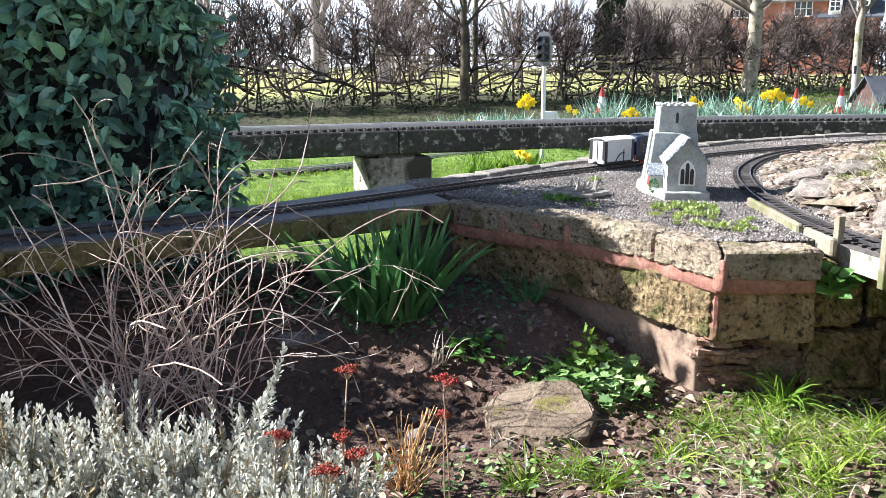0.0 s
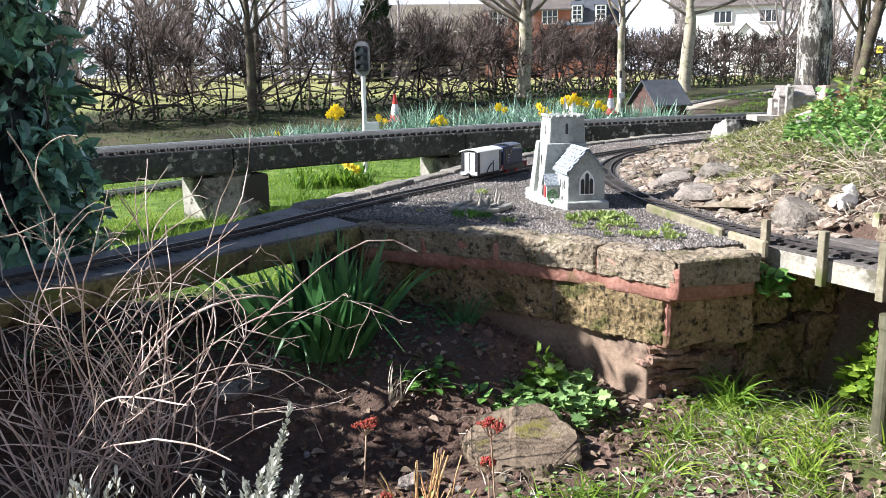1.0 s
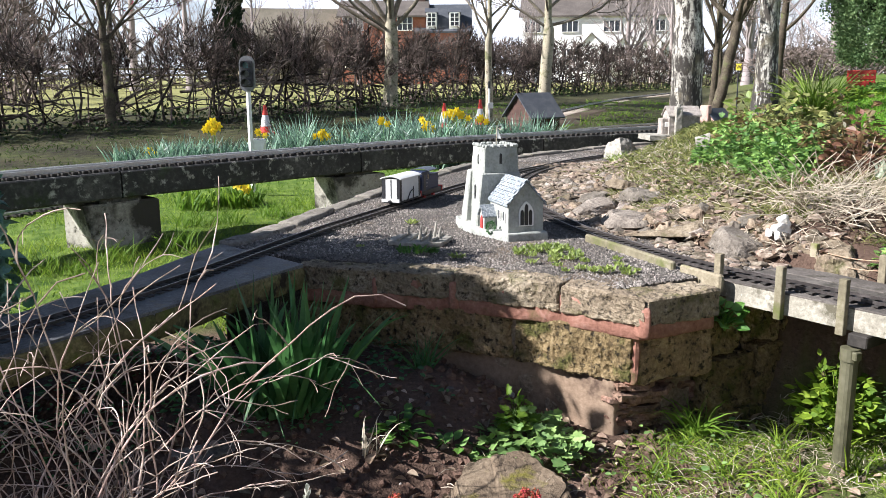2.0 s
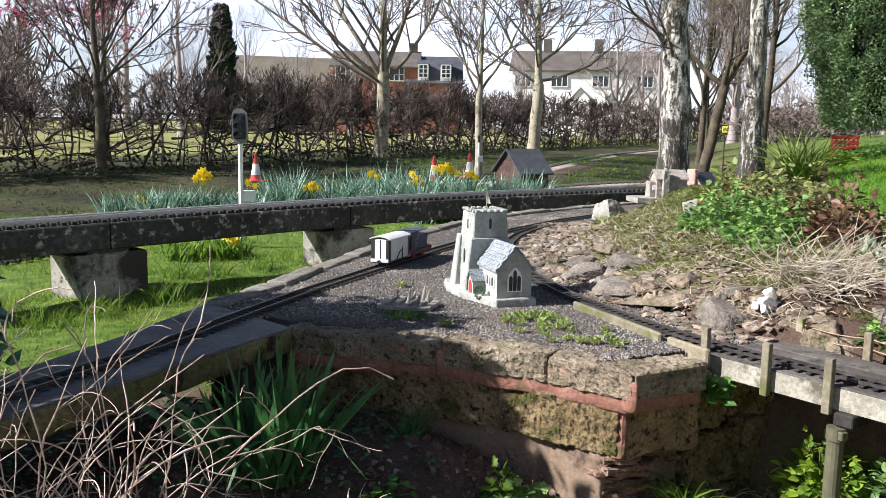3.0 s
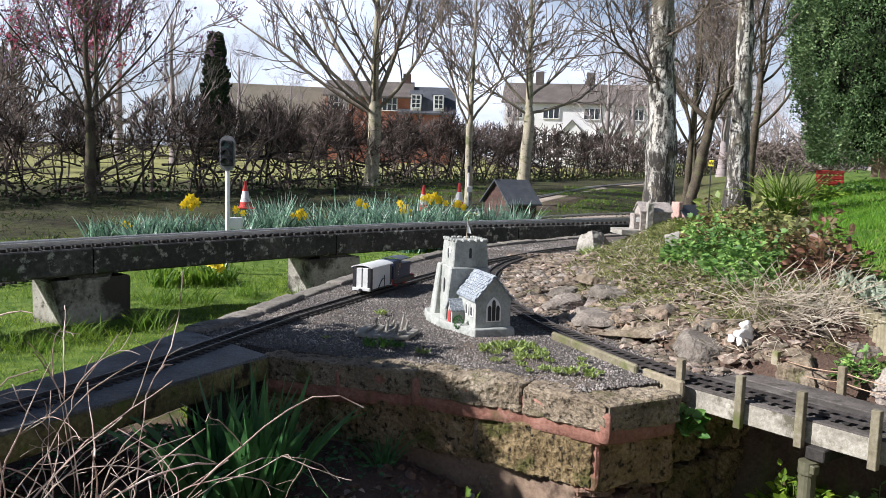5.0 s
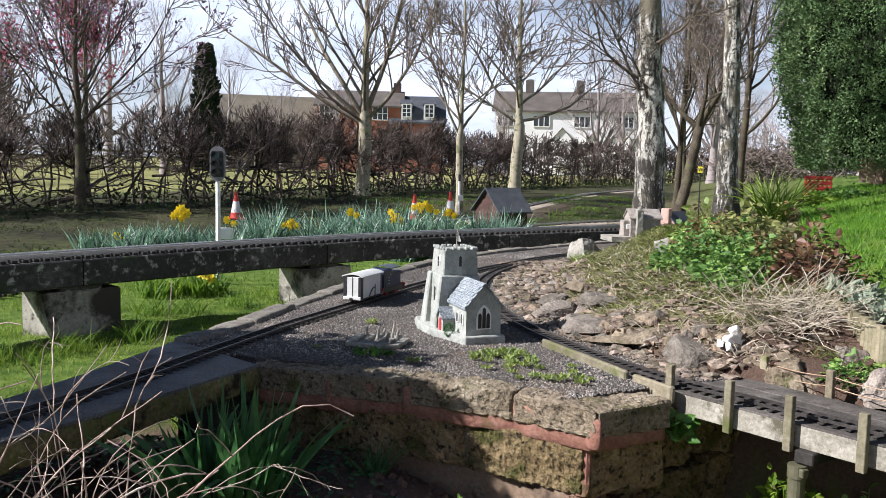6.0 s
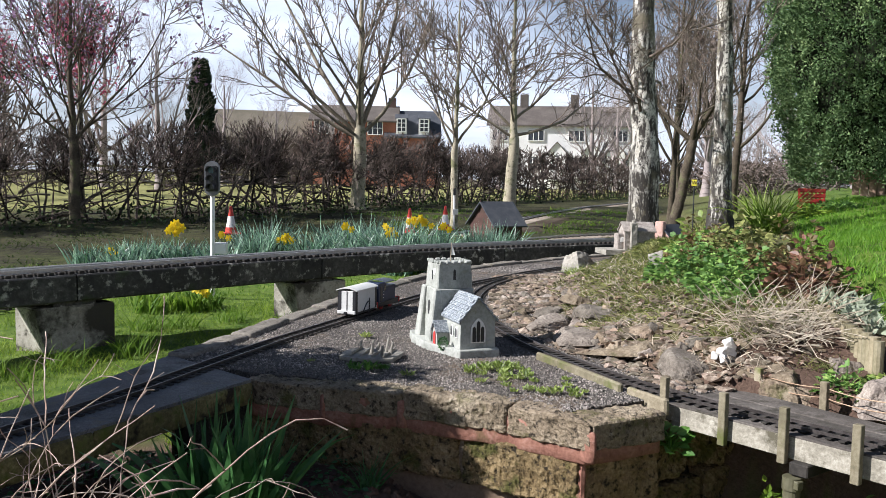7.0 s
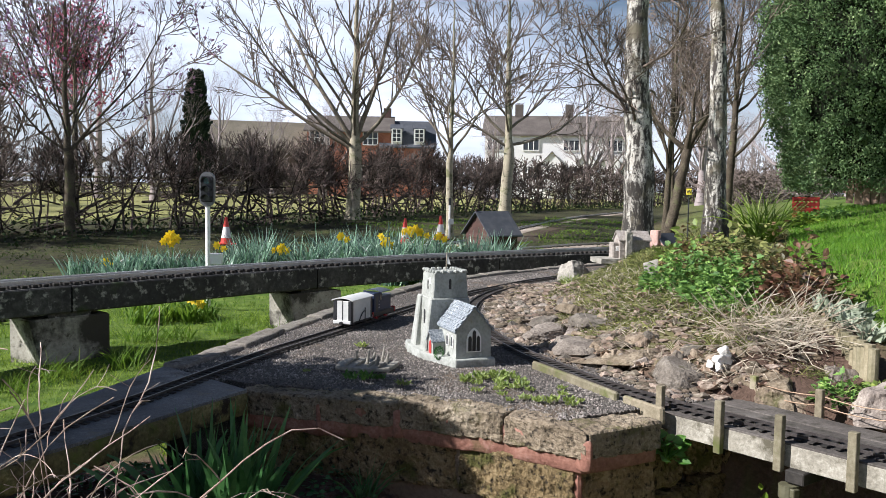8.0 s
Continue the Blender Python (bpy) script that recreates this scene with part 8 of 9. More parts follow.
def make_twig_shrub():
    """A leafless shrub of thin, knobbly, arching stems."""
    ob = tagged(empty("bare_shrub", (-0.92, 2.88, 0.28)), "leafless shrub of arching pale brown twigs", "shrub")
    bark = surface("pinkish_twig", [(0.2, 0.13, 0.1), (0.47, 0.35, 0.285), (0.74, 0.63, 0.55)], 9, 60, 0.8, 0, 0, island=0.3, each=0.25, gloss=0.3, fine_mix=0.35)

    def arcs(start, way, ln, k, curl, droop):
        """Paths that bend steadily to one side and sag towards the tip."""
        m = len(start)
        turn = np.cross(way, rng.normal(0, 1, (m, 3)))
        d, p = unit(way), [start]
        for j in range(k - 1):
            f = j / (k - 1)
            d = unit(d + unit(turn) * (curl / k)[:, None] + rng.normal(0, 0.11, (m, 3)) + np.stack([d[:, 0] * 0.02, d[:, 1] * 0.02, -droop * 3.2 * f ** 3], 1))
            p.append(p[-1] + d * (ln / (k - 1))[:, None])
        return np.stack(p, 1)

    def knobbly(p, r0, r1):
        m, k, _ = p.shape
        return r0[:, None] * np.linspace(1, r1, k) * rng.uniform(0.75, 1.45, (m, k))

    n = 62
    a = rng.uniform(0, 2 * np.pi, n)
    t = np.radians(44 * rng.random(n) ** 0.7)
    way = np.stack([np.sin(t) * np.cos(a) * 1.15 - 0.02, np.sin(t) * np.sin(a) * 0.7, np.cos(t)], 1)
    start = np.c_[around(n, 0.08) + np.where(rng.random((n, 1)) < 0.55, 1, -1) * (0.11, 0.06), np.zeros(n)]
    ln = rng.uniform(0.5, 1.15, n)
    sag = rng.choice([0.004, 0.03, 0.09], n, p=[0.3, 0.35, 0.35])
    # the longest shoots arch over towards the wall
    way[:9] = np.stack([rng.uniform(0.2, 0.5, 9), rng.uniform(-0.1, 0.3, 9), np.full(9, 1.0)], 1)
    ln[:9] = rng.uniform(1.0, 1.3, 9)
    sag[:9] = rng.uniform(0.1, 0.2, 9)
    curl = rng.normal(0, 1.0, n)
    curl[:9] *= 0.3
    p = arcs(start, way, ln, 16, curl, sag)
    r = knobbly(p, rng.uniform(0.0019, 0.0031, n), 0.65)
    for i in range(n):
        part("stem", tubes(p[i:i + 1], r[i:i + 1], 6), bark, ob)
    i = np.repeat(np.arange(n), 4)
    s = rng.integers(3, 14, len(i))
    tn = unit(p[i, s + 1] - p[i, s])
    side = arcs(p[i, s], tn + unit(rng.normal(0, 1, (len(i), 3))) * 1.2, rng.uniform(0.1, 0.36, len(i)), 11, rng.normal(0, 1.3, len(i)), rng.choice([0.0, 0.04, 0.14], len(i), p=[0.3, 0.35, 0.35]))
    sr = knobbly(side, rng.uniform(0.0013, 0.002, len(i)), 0.8)
    j = np.repeat(np.arange(len(i)), 2)
    s = rng.integers(2, 10, len(j))
    tn = unit(side[j, s] - side[j, s - 1])
    spur = arcs(side[j, s], tn + unit(rng.normal(0, 1, (len(j), 3))), rng.uniform(0.01, 0.08, len(j)), 4, rng.normal(0, 0.5, len(j)), np.full(len(j), 0.02))
    part("twig", merge(tubes(side, sr, 4), tubes(spur, np.full(spur.shape[:2], 0.001), 3)), bark, ob, "thin side twigs")["kind"] = "stuff"


make_twig_shrub()


def scatter(name, n, box, keep, build, mat, label, cat):
    x, y = rng.uniform(box[0], box[1], n), rng.uniform(box[2], box[3], n)
    k = keep(x, y)
    ob = part(name, build(x[k], y[k]), mat)
    return tagged(ob, label, cat, kind="stuff")


def turf(height, width, tilt=38, bend=0.5, k=3):
    def build(x, y):
        n = len(x)
        hh = height(x, y) if callable(height) else height
        return blades(on_land(x, y, -0.004), fan(n, tilt), hh * rng.uniform(0.5, 1.25, n), width * rng.uniform(0.6, 1.2, n), rng.uniform(0.1, 1.0, n) * bend, k)
    return build


OLIVE = surface("olive_leaf", [(0.085, 0.105, 0.03), (0.18, 0.2, 0.065), (0.32, 0.31, 0.13)], 3, 20, 0.7, 0, 0, island=0.45, through_light=0.25, gloss=0.2)
DEADLEAF = surface("dead_leaf", [(0.11, 0.075, 0.05), (0.24, 0.18, 0.125), (0.45, 0.37, 0.28)], 6, 40, 0.85, 0.2, 0.003, island=0.5, through_light=0.15, gloss=0.2)
LAWNGRASS = surface("lawn_blades", [(0.055, 0.14, 0.01), (0.11, 0.25, 0.02), (0.19, 0.34, 0.04)], 0.9, 12, 0.6, 0, 0, island=0.3, through_light=0.4, gloss=0.3)
CL = np.array(COPING_LINE)
BR = np.array([(-3.9, 2.9), (-1.9, 4.4), (-1.2, 5.15), (-0.65, 5.25), (-0.2, 5.25)])
EDGE = np.vstack([BR, CL])


def behind(x, y, d=0.0):
    return (y > np.interp(x, EDGE[:, 0], EDGE[:, 1]) + d) & (beyond_bank(x, y) < 0)


def patchy(x, y, s=2.3):
    return 0.5 + 0.5 * np.sin(x * s + 1.3 * np.sin(y * s * 0.7)) * np.sin(y * s * 1.1 + np.sin(x * s))


scatter("rough_grass", 105000, (-3.2, 4.5, 3.0, 10.2), lambda x, y: behind(x, y) & (rng.random(len(x)) < 0.55 + 0.45 * patchy(x, y)),
        turf(lambda x, y: 0.032 + 0.085 * patchy(x, y, 3.1) ** 3, 0.006), FRESHGRASS, "sunlit rough grass under the raised track", "grass")
scatter("rough_grass", 16000, (-4, 12, 10, 13.4), lambda x, y: behind(x, y) & (rng.random(len(x)) < 0.4 + 0.6 * patchy(x, y, 1.1)),
        turf(0.06, 0.012), GRASS, "rough grass between the track and the hedge", "grass")
scatter("rough_grass", 17000, (-5, 15, 12.8, 20.5), lambda x, y: behind(x, y) & (y < 20 + 0.5 * x) & (rng.random(len(x)) < patchy(x, y, 1.7) ** 2 + 0.15), turf(0.075, 0.016, 60), DIMGRASS, "sparse grass before the hedge, painted dark for shade", "grass")
scatter("rough_grass", 16000, (6.4, 17, 13.5, 24), lambda x, y: behind(x, y) & (patchy(x, y, 1.3) > 0.5), turf(lambda x, y: 0.05 + 0.09 * patchy(x, y, 2.1) ** 2, 0.02, 50), GRASS, "patchy grass between the ground-level tracks", "grass")
scatter("undergrowth", 15000, (4.6, 10.5, 7.2, 12.5), lambda x, y: (beyond_bank(x, y) > 0.25) & ~is_lawn(x, y) & (patchy(x, y, 2.7) > 0.3), turf(lambda x, y: 0.06 + 0.12 * patchy(x, y, 2.1) ** 2, 0.014, 60, 0.8), OLIVE, "tangled low growth under the birches", "undergrowth")
scatter("lawn_grass", 90000, (2.3, 9.5, 2.2, 9.5), lambda x, y: is_lawn(x, y) & (beyond_bank(x, y) > 0) & (rng.random(len(x)) < 14 / (5 + (x - 2) ** 2 + (y - 3) ** 2) + 0.25),
        turf(0.06, 0.0065, 32, 0.4), LAWNGRASS, "bright green mown lawn on the bank", "lawn")
scatter("lawn_grass", 24000, (5, 14, 6, 12.5), lambda x, y: is_lawn(x, y) & (beyond_bank(x, y) > 0), turf(0.07, 0.012, 32, 0.4), LAWNGRASS, "bright green lawn further up the bank", "lawn")
scatter("weedy_grass", 10000, (0.55, 2.3, 2.0, 3.1), lambda x, y: (beyond_bank(x, y) < 0) & (y < 3.05 - 0.1 * (x > 1.5)) & (patchy(x, y, 6) > 0.42) & (rng.random(len(x)) < ease(0.55, 1.2, x)),
        turf(lambda x, y: 0.05 + 0.1 * patchy(x, y, 5) ** 2, 0.005, 55, 0.9, 4), FRESHGRASS, "long tangled grass below the wall", "grass")
for i, (x, y, n, l) in enumerate([(-1.1, 6.9, 60, 0.22), (-0.6, 7.05, 60, 0.24), (-0.1, 7.35, 70, 0.26), (0.4, 8.3, 60, 0.24), (0.9, 8.6, 60, 0.26), (1.35, 8.2, 60, 0.2), (-0.85, 6.75, 40, 0.2), (0.1, 8.3, 70, 0.28), (2.2, 8.75, 60, 0.2)]):
    tuft("grass_tuft", x, y, float(land(x, y)), n, l, 0.009, 40, 0.5, GRASS, "tall tuft of bright grass by a concrete pier", "grass tuft", 0.14)
for i, (x, y) in enumerate([(0.8, 2.62), (0.95, 2.8), (1.15, 2.72), (1.35, 2.6), (0.45, 2.5), (0.55, 2.42), (1.2, 2.45), (1.6, 2.55), (1.5, 2.8), (0.3, 2.45), (1.75, 2.75)]):
    tuft("grass_tuft", x, y, float(land(x, y)), 45, 0.17 + 0.03 * (i % 3), 0.006, 58, 0.9, FRESHGRASS, "long arching grass tuft in the front bed", "grass tuft", 0.05)


def weeds(x, y):
    n = len(x)
    return leaves(OVAL, on_land(x, y, 0.01) + np.c_[np.zeros((n, 2)), rng.random(n) * 0.05], np.c_[rng.normal(0, 1, (n, 2)), rng.random(n) * 0.5], rng.normal(0, 0.4, (n, 3)) + (0, 0, 1), rng.uniform(0.012, 0.034, n))


scatter("ground_ivy", 2600, (-1.3, 0.4, 3.3, 4.7), lambda x, y: (y < np.interp(x, EDGE[:, 0], EDGE[:, 1]) - 0.1) & (y > 3.35 + 0.1 * np.sin(x * 9)) & (patchy(x, y, 5) > 0.35), weeds, IRIS, "dark ground-cover leaves in the shade", "ground cover")
scatter("bed_weeds", 420, (-0.15, 1.0, 2.2, 2.6), lambda x, y: (patchy(x, y, 7) > 0.45) & (rng.random(len(x)) < 0.85), weeds, GEUM, "small green weeds along the bed's front", "weeds")
scatter("bed_weeds", 340, (0.7, 2.2, 2.2, 3.1), lambda x, y: (beyond_bank(x, y) < -0.05) & (patchy(x, y, 6) > 0.55), weeds, GEUM, "small round-leaved weeds among the grass", "weeds")


def litter(x, y):
    n = len(x)
    return leaves(OVAL, on_land(x, y, 0.008), np.c_[rng.normal(0, 1, (n, 2)), rng.normal(0, 0.15, n)], rng.normal(0, 0.35, (n, 3)) + (0, 0, 1), rng.uniform(0.02, 0.055, n), 0.3)


scatter("leaf_litter", 900, (-0.9, 2.0, 2.2, 3.5), lambda x, y: beyond_bank(x, y) < 0, litter, DEADLEAF, "scattered dry brown leaves on the soil", "leaf litter")
scatter("dry_grass", 2600, (0.2, 2.3, 2.1, 3.1), lambda x, y: (beyond_bank(x, y) < 0) & (patchy(x, y, 4.4) > 0.35) & (rng.random(len(x)) < 0.4 + 0.6 * ease(0.6, 1.1, x)), lambda x, y: blades(on_land(x, y, 0.005), fan(len(x), 85), rng.uniform(0.04, 0.14, len(x)), rng.uniform(0.002, 0.005, len(x)), 0.5, 4), STRAW, "dry bleached grass lying below the wall", "dead grass")
scatter("soil_clods", 5200, (-1.8, 1.5, 2.2, 4.5), lambda x, y: (beyond_bank(x, y) < 0) & (y < np.interp(x, EDGE[:, 0], EDGE[:, 1]) - 0.05), lambda x, y: pebbles(on_land(x, y), (rng.random((len(x), 1)) ** 3 * 0.02 + 0.004) * rng.uniform(0.7, 1.3, (len(x), 3)), 1, 0.3), SOIL, "crumbly brown soil clods", "soil")
scatter("soil_pebbles", 60, (-0.9, 1.5, 2.2, 3.6), lambda x, y: beyond_bank(x, y) < 0, lambda x, y: pebbles(on_land(x, y, 0.004), rng.uniform(0.005, 0.017, (len(x), 1)) * rng.uniform(0.7, 1.2, (len(x), 3)), 2, 0.12), CHIPS, "small pale pebbles on the soil", "pebbles")

# ---- plants on the gravel and the rockery ----
YELLOWGREEN = surface("fresh_leaf", [(0.13, 0.19, 0.035), (0.25, 0.33, 0.075), (0.4, 0.46, 0.15)], 8, 40, 0.55, 0.2, 0.003, island=0.3, through_light=0.3)
for i, (x, y, r) in enumerate([(1.0, 3.93, 0.035), (1.06, 3.9, 0.04), (1.13, 3.92, 0.04), (1.19, 3.94, 0.035), (1.15, 3.84, 0.04), (1.1, 3.8, 0.035), (1.21, 3.85, 0.03), (1.0, 3.82, 0.03), (1.12, 3.7, 0.04), (1.03, 3.68, 0.03), (1.18, 3.72, 0.03), (1.13, 3.42, 0.04), (1.2, 3.4, 0.03), (1.05, 3.5, 0.03), (1.24, 3.5, 0.025), (0.93, 3.7, 0.03), (0.58, 4.1, 0.05), (0.52, 4.14, 0.045), (0.64, 4.08, 0.035), (0.69, 3.93, 0.035), (0.84, 4.85, 0.035), (0.38, 4.35, 0.02), (1.3, 3.6, 0.025), (1.08, 3.96, 0.035), (1.16, 3.97, 0.03), (1.23, 3.92, 0.03), (0.97, 3.88, 0.03), (1.08, 3.74, 0.03), (1.2, 3.78, 0.03), (1.15, 3.62, 0.025), (1.08, 3.45, 0.03), (1.17, 3.34, 0.03), (1.25, 3.38, 0.02), (1.0, 3.6, 0.025), (0.98, 3.5, 0.02)]):
    n = 36
    a = rng.uniform(0, 2 * np.pi, n)
    up = rng.uniform(0.4, 2.6, n)
    ob = tagged(empty("rosette_plant", (x, y, 0.905)), "low yellow-green rosette plant in the gravel", "alpine plant", "rosettes in the gravel")
    ax = np.stack([np.cos(a), np.sin(a), up], 1)
    part("leaf", leaves(OVAL * (0.48, 1), np.c_[around(n, r * 0.8), np.full(n, 0.004)], ax, np.c_[-ax[:, :2] * 0.4, np.ones(n)], rng.uniform(0.5, 1.1, n) * r * 0.95, 0.25), YELLOWGREEN if i not in (16, 17, 18) else LEAF, ob)["kind"] = "stuff"


def slope_plants(x, y):
    n = len(x)
    return blades(on_land(x, y, -0.005), fan(n, 62), rng.uniform(0.03, 0.085, n), rng.uniform(0.005, 0.009, n), rng.uniform(0.2, 1, n), 3)


scatter("rockery_mat", 98000, (1.9, 4.8, 3.4, 7.4), lambda x, y: (beyond_bank(x, y) > 0.16 + 0.12 * np.sin(y * 7) + 0.3 * (y < 4.3)) & ~is_lawn(x, y) & (rng.random(len(x)) < 0.35 + 0.65 * patchy(x, y, 4)), slope_plants, OLIVE, "matted olive-green rockery plants", "rockery plants")
scatter("dry_litter", 4200, (1.75, 3.6, 3.1, 6.6), lambda x, y: (beyond_bank(x, y) > 0.12) & ~is_lawn(x, y), lambda x, y: blades(on_land(x, y, 0.01), fan(len(x), 88), rng.uniform(0.02, 0.1, len(x)), rng.uniform(0.002, 0.006, len(x)), 0.2, 3), STRAW, "dry straw and leaf litter on the rockery", "litter")
scatter("leaf_litter", 2200, (1.7, 3.2, 3.1, 6.2), lambda x, y: (beyond_bank(x, y) > 0.05) & ~is_lawn(x, y), litter, DEADLEAF, "dry brown leaves among the rockery stones", "leaf litter")
COLUMBINE = surface("columbine_leaf", [(0.06, 0.135, 0.03), (0.16, 0.3, 0.07), (0.32, 0.46, 0.13)], 5, 30, 0.6, 0.2, 0.004, island=0.5, through_light=0.35)
leafy("aquilegia_clump", 2.86, 4.24, 1.06, 1250, 0.27, 0.36, 0.034, COLUMBINE, "lush green columbine clump on the rockery", "perennial", LOBED)
leafy("aquilegia_clump", 3.06, 4.82, 1.1, 800, 0.28, 0.32, 0.034, COLUMBINE, "bright green columbine on top of the rockery", "perennial", LOBED)
leafy("aquilegia_clump", 2.6, 3.98, 1.03, 520, 0.2, 0.2, 0.03, COLUMBINE, "low green columbine on the rockery slope", "perennial", LOBED)
BRONZE = surface("bronze_leaf", [(0.05, 0.026, 0.018), (0.14, 0.072, 0.042), (0.29, 0.17, 0.085)], 6, 40, 0.5, 0.2, 0.003, island=0.45, through_light=0.25)
MIXED = surface("mixed_leaf", [(0.06, 0.09, 0.025), (0.15, 0.12, 0.05), (0.34, 0.17, 0.085)], 9, 30, 0.5, 0.2, 0.003, island=0.5, through_light=0.25)
leafy("heuchera_clump", 3.28, 4.2, 1.1, 900, 0.3, 0.42, 0.05, MIXED, "bronze-leaved clump between rockery and lawn", "perennial", OVAL)
leafy("heuchera_clump", 3.02, 3.84, 1.08, 420, 0.25, 0.36, 0.052, BRONZE, "dark bronze curled leaves above the dead stalks", "perennial", OVAL)
leafy("hellebore_clump", 3.46, 4.75, 1.13, 700, 0.32, 0.46, 0.052, OLIVE, "olive-leaved clump beside the lawn", "perennial", OVAL)
leafy("hellebore_clump", 3.75, 5.35, 1.15, 700, 0.36, 0.36, 0.042, MIXED, "dark green leafy clump beside the lawn", "perennial", OVAL)
leafy("bergenia_clump", 4.05, 5.82, 1.14, 240, 0.26, 0.32, 0.085, YELLOWGREEN, "pale green upright leaves by the model cottages", "perennial", OVAL)
tuft("grass_tuft", 3.42, 6.62, float(land(3.42, 6.62)), 90, 0.14, 0.008, 55, 0.6, YELLOWGREEN, "bright green tuft at the gravel's end", "grass tuft", 0.08)
tuft("crocosmia_clump", 7.25, 8.2, float(land(7.25, 8.2)) - 0.02, 100, 0.82, 0.02, 46, 0.5, FRESHGRASS, "arching sword-leaved clump at the lawn's far edge", "perennial", 0.16, 6, 2.2)
tuft("crocosmia_clump", 7.7, 8.55, float(land(7.7, 8.55)) - 0.02, 100, 0.82, 0.02, 44, 0.45, YELLOWGREEN, "yellow-green sword-leaved clump at the lawn's far edge", "perennial", 0.16, 6, 2.2)
LAMB = surface("woolly_leaf", [(0.15, 0.19, 0.12), (0.28, 0.32, 0.23), (0.45, 0.48, 0.39)], 8, 50, 0.9, 0.3, 0.003, island=0.25, through_light=0.15, gloss=0.1)
for x, y, s in [(2.92, 3.6, 0.9), (2.84, 3.45, 0.9), (2.74, 3.28, 0.85), (2.98, 3.46, 0.85), (2.64, 3.1, 0.8)]:
    tuft("lambs_ear", x, y, max(float(land(x, y)), 1.07), 46, 0.13 * s, 0.026, 48, 0.35, LAMB, "woolly silver-leaved plant behind the log edging", "perennial", 0.06, 5, 3)
leafy("shade_plant", 2.2, 2.9, 0.92, 220, 0.13, 0.11, 0.026, COLUMBINE, "green plant between rocks behind the bridge", "perennial", LOBED)
leafy("moss_patch", 2.3, 2.78, 0.98, 160, 0.1, 0.05, 0.025, YELLOWGREEN, "yellow-green mossy cushion on the rocks", "moss", OVAL, False)


leafy("lawn_edge_plant", 9.2, 9.3, float(land(9.2, 9.3)) - 0.02, 260, 0.4, 0.2, 0.07, FRESHGRASS, "yellow-green leafy plants along the lawn's far edge", "perennial", OVAL)
leafy("lawn_edge_plant", 9.9, 9.35, float(land(9.9, 9.35)) - 0.02, 200, 0.3, 0.15, 0.07, COLUMBINE, "low green leafy plants along the lawn's far edge", "perennial", OVAL)


def make_dead_stalks():
    ob = tagged(empty("dead_stalks", (2.33, 3.4, 1.04)), "sprawling heap of bleached dead flower stalks", "dead stalks")
    n = 290
    a = rng.normal(-1.6, 1.4, n)
    t = np.radians(rng.uniform(30, 100, n))
    d = np.stack([np.sin(t) * np.cos(a), np.sin(t) * np.sin(a), np.cos(t) * 0.8 + 0.05], 1)
    ln = rng.uniform(0.08, 0.34, n)
    k = 5
    p = [np.c_[around(n, 0.22), rng.uniform(0.0, 0.13, n)]]
    for j in range(k - 1):
        d = unit(d + rng.normal(0, 0.1, (n, 3)) + (0, 0, -0.08))
        p.append(p[-1] + d * (ln / (k - 1))[:, None])
    p = np.stack(p, 1)
    p[..., 2] = np.maximum(p[..., 2], 0.0)
    p[..., 2] += 0.15 * np.hypot(p[..., 0], p[..., 1]) * (p[..., 0] > 0)
    for i in range(n):
        part("stalk", tubes(p[i:i + 1], np.full((1, k), rng.uniform(0.001, 0.0023)), 5), STRAW, ob)
    tuft("dead_grass", 2.26, 3.62, 1.03, 420, 0.15, 0.005, 75, 0.8, OLIVE, "dry olive grass tussock on the rockery", "grass tuft", 0.14)
    tuft("dead_grass", 2.3, 3.12, 0.98, 160, 0.12, 0.005, 70, 0.8, OLIVE, "olive grass tussock between the rocks", "grass tuft", 0.1)
    tuft("dead_grass", 2.14, 3.42, 0.98, 140, 0.1, 0.005, 75, 0.8, STRAW, "low dry grass between the rocks", "grass tuft", 0.1)
    tuft("dead_grass", 2.42, 3.86, 1.06, 260, 0.13, 0.005, 75, 0.8, STRAW, "dry straw-coloured grass tussock on the rockery", "grass tuft", 0.14)


make_dead_stalks()


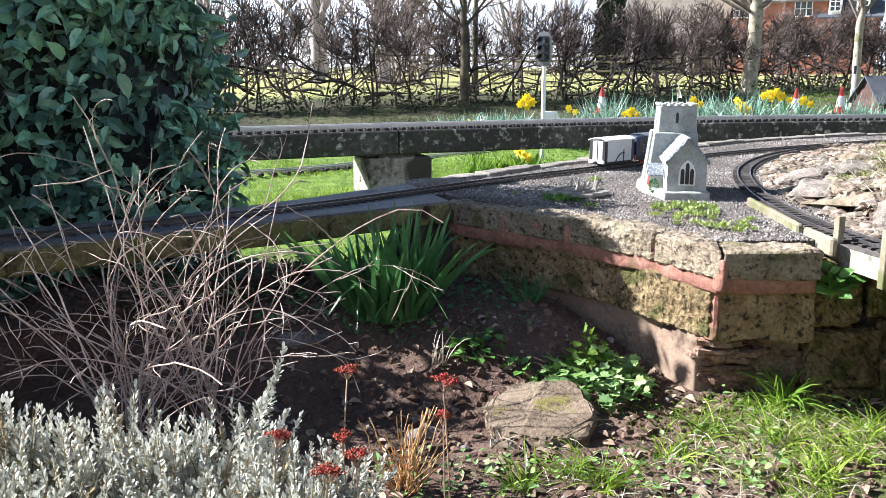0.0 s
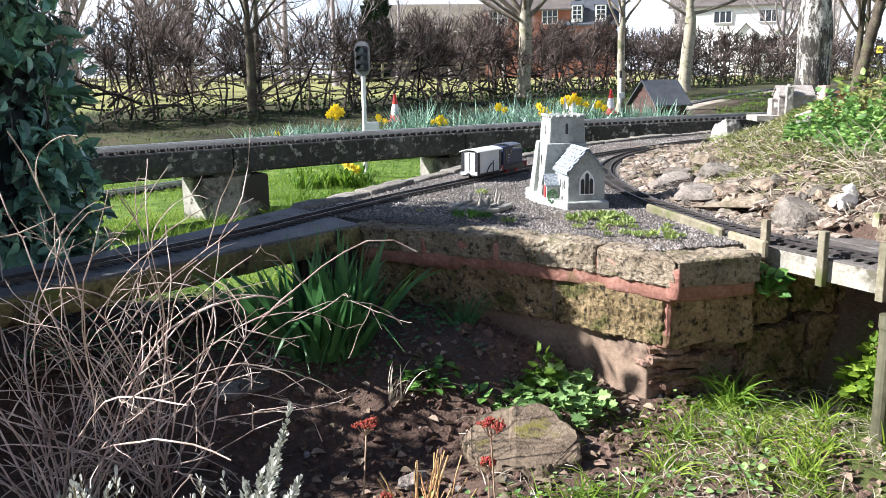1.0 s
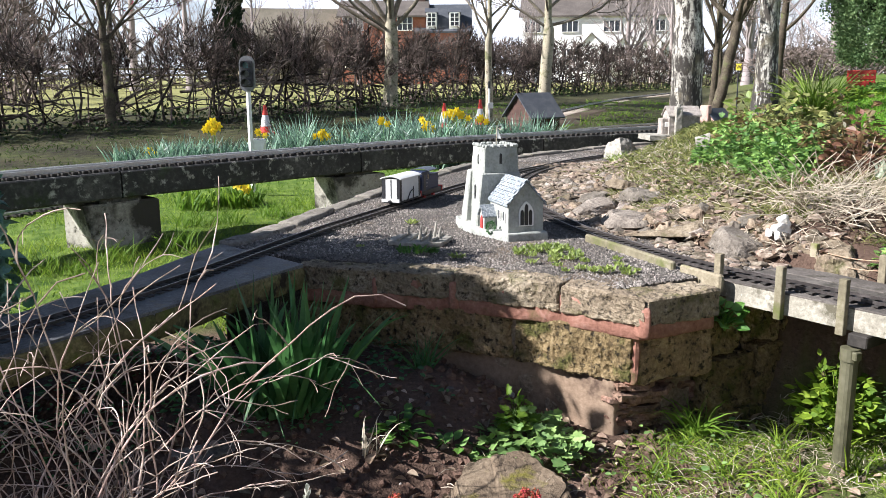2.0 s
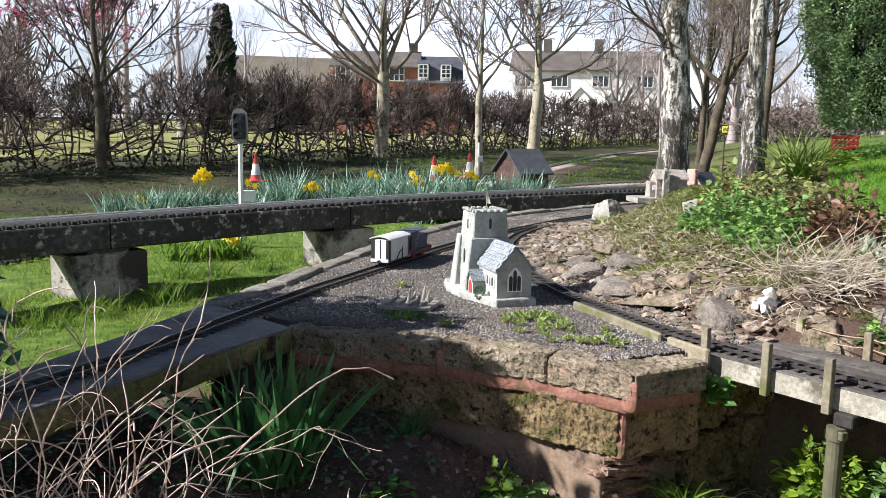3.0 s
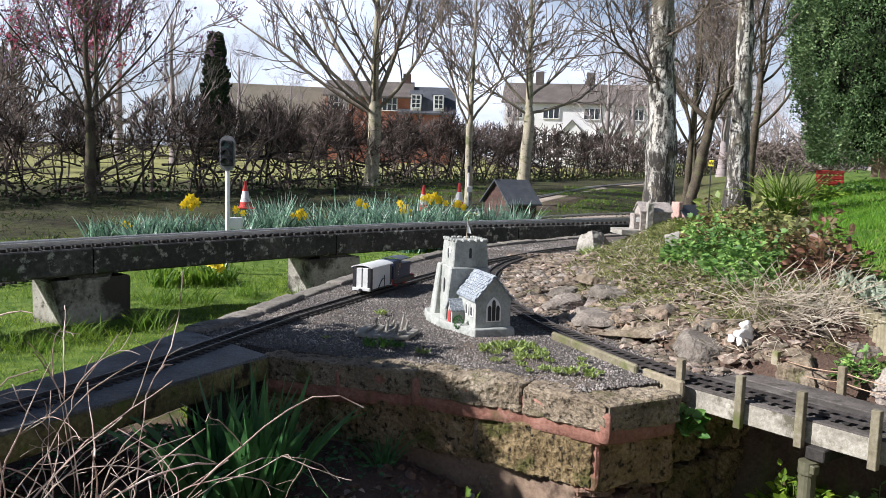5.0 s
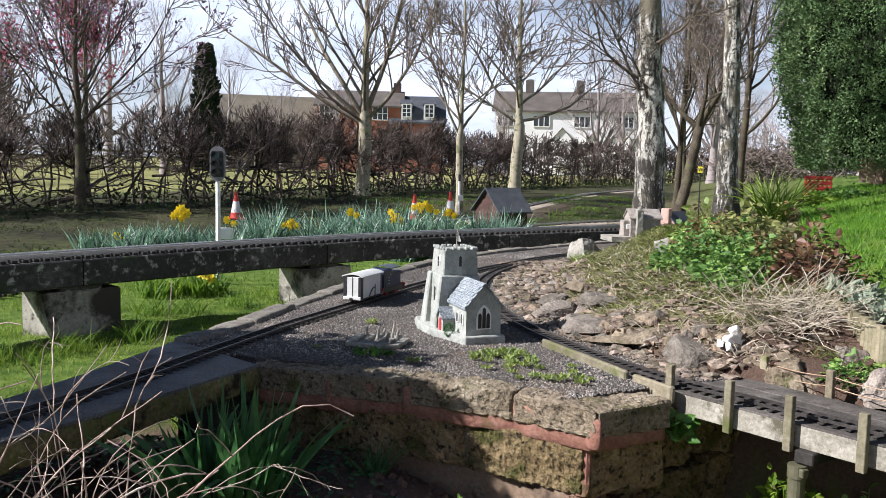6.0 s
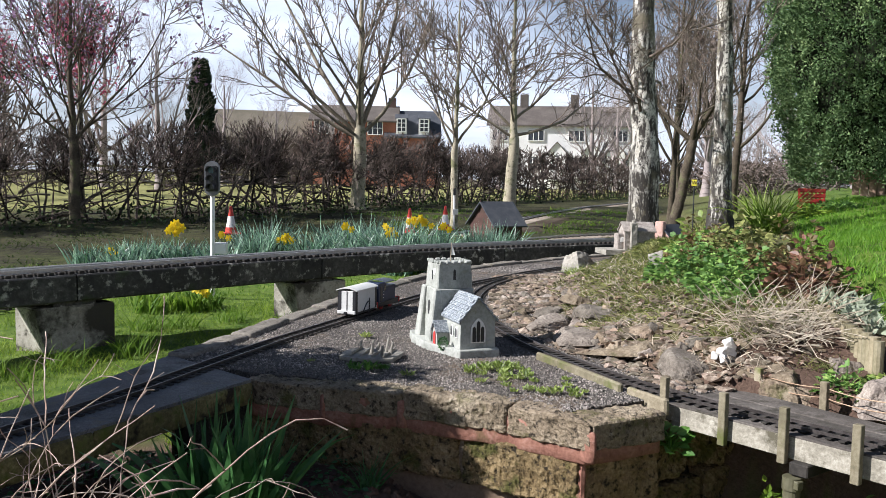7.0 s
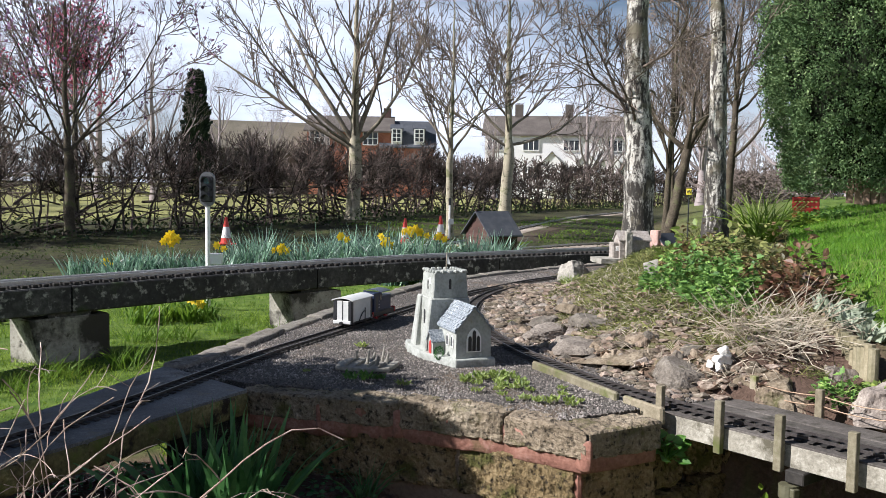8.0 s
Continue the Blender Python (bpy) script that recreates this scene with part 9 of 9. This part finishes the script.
# ---- daffodils ----
def make_daffodils():
    blue = surface("daffodil_leaf", [(0.05, 0.115, 0.08), (0.16, 0.27, 0.2), (0.42, 0.52, 0.43)], 4, 30, 0.4, 0, 0, island=0.75, through_light=0.3)
    yellow = surface("daffodil_petal", [(0.7, 0.5, 0.01), (0.82, 0.62, 0.02), (0.85, 0.7, 0.05)], 10, 50, 0.6, 0, 0, island=0.1, through_light=0.35)
    flowers = [(0.97, 12.34, 1.08, 1.5), (0.17, 12.41, 0.74, 1.0), (2.39, 12.03, 0.92, 1.2), (1.57, 12.23, 0.95, 1.0), (3.17, 11.8, 1.08, 1.1), (3.74, 11.57, 1.0, 1.3), (4.0, 11.48, 1.17, 1.2), (4.1, 11.43, 1.19, 1.3), (4.42, 11.28, 1.1, 1.1), (0.72, 9.19, 0.63, 1.2), (0.9, 12.3, 1.02, 1.2), (3.7, 11.6, 1.08, 1.0), (2.3, 12.0, 0.9, 1.0), (4.2, 11.4, 1.15, 1.0), (-0.6, 9.2, 0.68, 0.8)]
    clumps = [(x + rng.normal(0, 0.08), y + rng.normal(0, 0.25), 0.42 + 0.26 * float(ease(0.3, 2.6, x)) + 0.06 * math.sin(x * 3.7)) for x, y in
              [(-0.1, 12.5), (0.2, 12.2), (0.5, 12.5), (0.8, 12.1), (1.1, 12.4), (1.4, 12.2), (1.75, 12.4), (2.05, 12.1), (2.35, 12.3), (2.7, 12.0), (2.95, 12.2), (3.2, 11.7), (3.45, 12.1), (3.7, 11.7), (3.95, 11.9), (4.2, 11.5), (4.45, 11.8), (4.7, 11.3), (4.95, 11.5), (5.15, 11.2), (5.4, 11.6), (3.3, 12.6), (3.8, 12.6), (4.4, 12.4)]]
    clumps += [(0.3, 9.3, 0.2), (0.72, 9.35, 0.22), (-0.55, 9.4, 0.2)]
    for x, y, h in clumps:
        tone = blue if y > 10 else GRASS
        z = float(land(x, y))
        ob = tagged(empty("daffodil_clump", (x, y, z)), "clump of blue-green daffodil leaves behind the raised track", "daffodils", "daffodil clumps")
        n = 150
        b = np.c_[around(n, 0.22), np.zeros(n)]
        part("leaf", blades(b, fan(n, 30), rng.uniform(0.6, 1.25, n) * h, 0.024, rng.uniform(0.05, 0.35, n), 4, 3.0), tone, ob)["kind"] = "stuff"
    for x, y, z, s in flowers:
        gz = float(land(x, y))
        ob = tagged(empty("daffodil", (x, y, gz), rng.uniform(-40, 40)), "yellow daffodil in full flower on a green stem", "daffodil", "daffodils in flower")
        h = z - gz
        part("stem", tubes(np.array([(0.02, 0, 0), (0.01, 0, h * 0.6), (0, 0, h)])[None], np.full((1, 3), 0.005), 5), LEAF, ob)
        k = 3
        for q in range(k):
            c = np.array([0.06 * math.cos(q * 2.1), 0.05 * math.sin(q * 2.1), h + 0.03 * q - 0.03])
            a = np.arange(6) * math.pi / 3
            ax = np.stack([np.cos(a), np.full(6, -0.25), np.sin(a)], 1)
            fl = part("flower", leaves(OVAL, np.broadcast_to(c, (6, 3)), ax, np.broadcast_to(np.array([0, -1.0, 0.2]), (6, 3)), 0.052 * s, 0.1), yellow, ob, "yellow petals")
            part("trumpet", rod(c + (0, -0.002, 0), c + (0, -0.035 * s, 0.005), 0.011 * s, 10, 0.018 * s), yellow, fl)


make_daffodils()
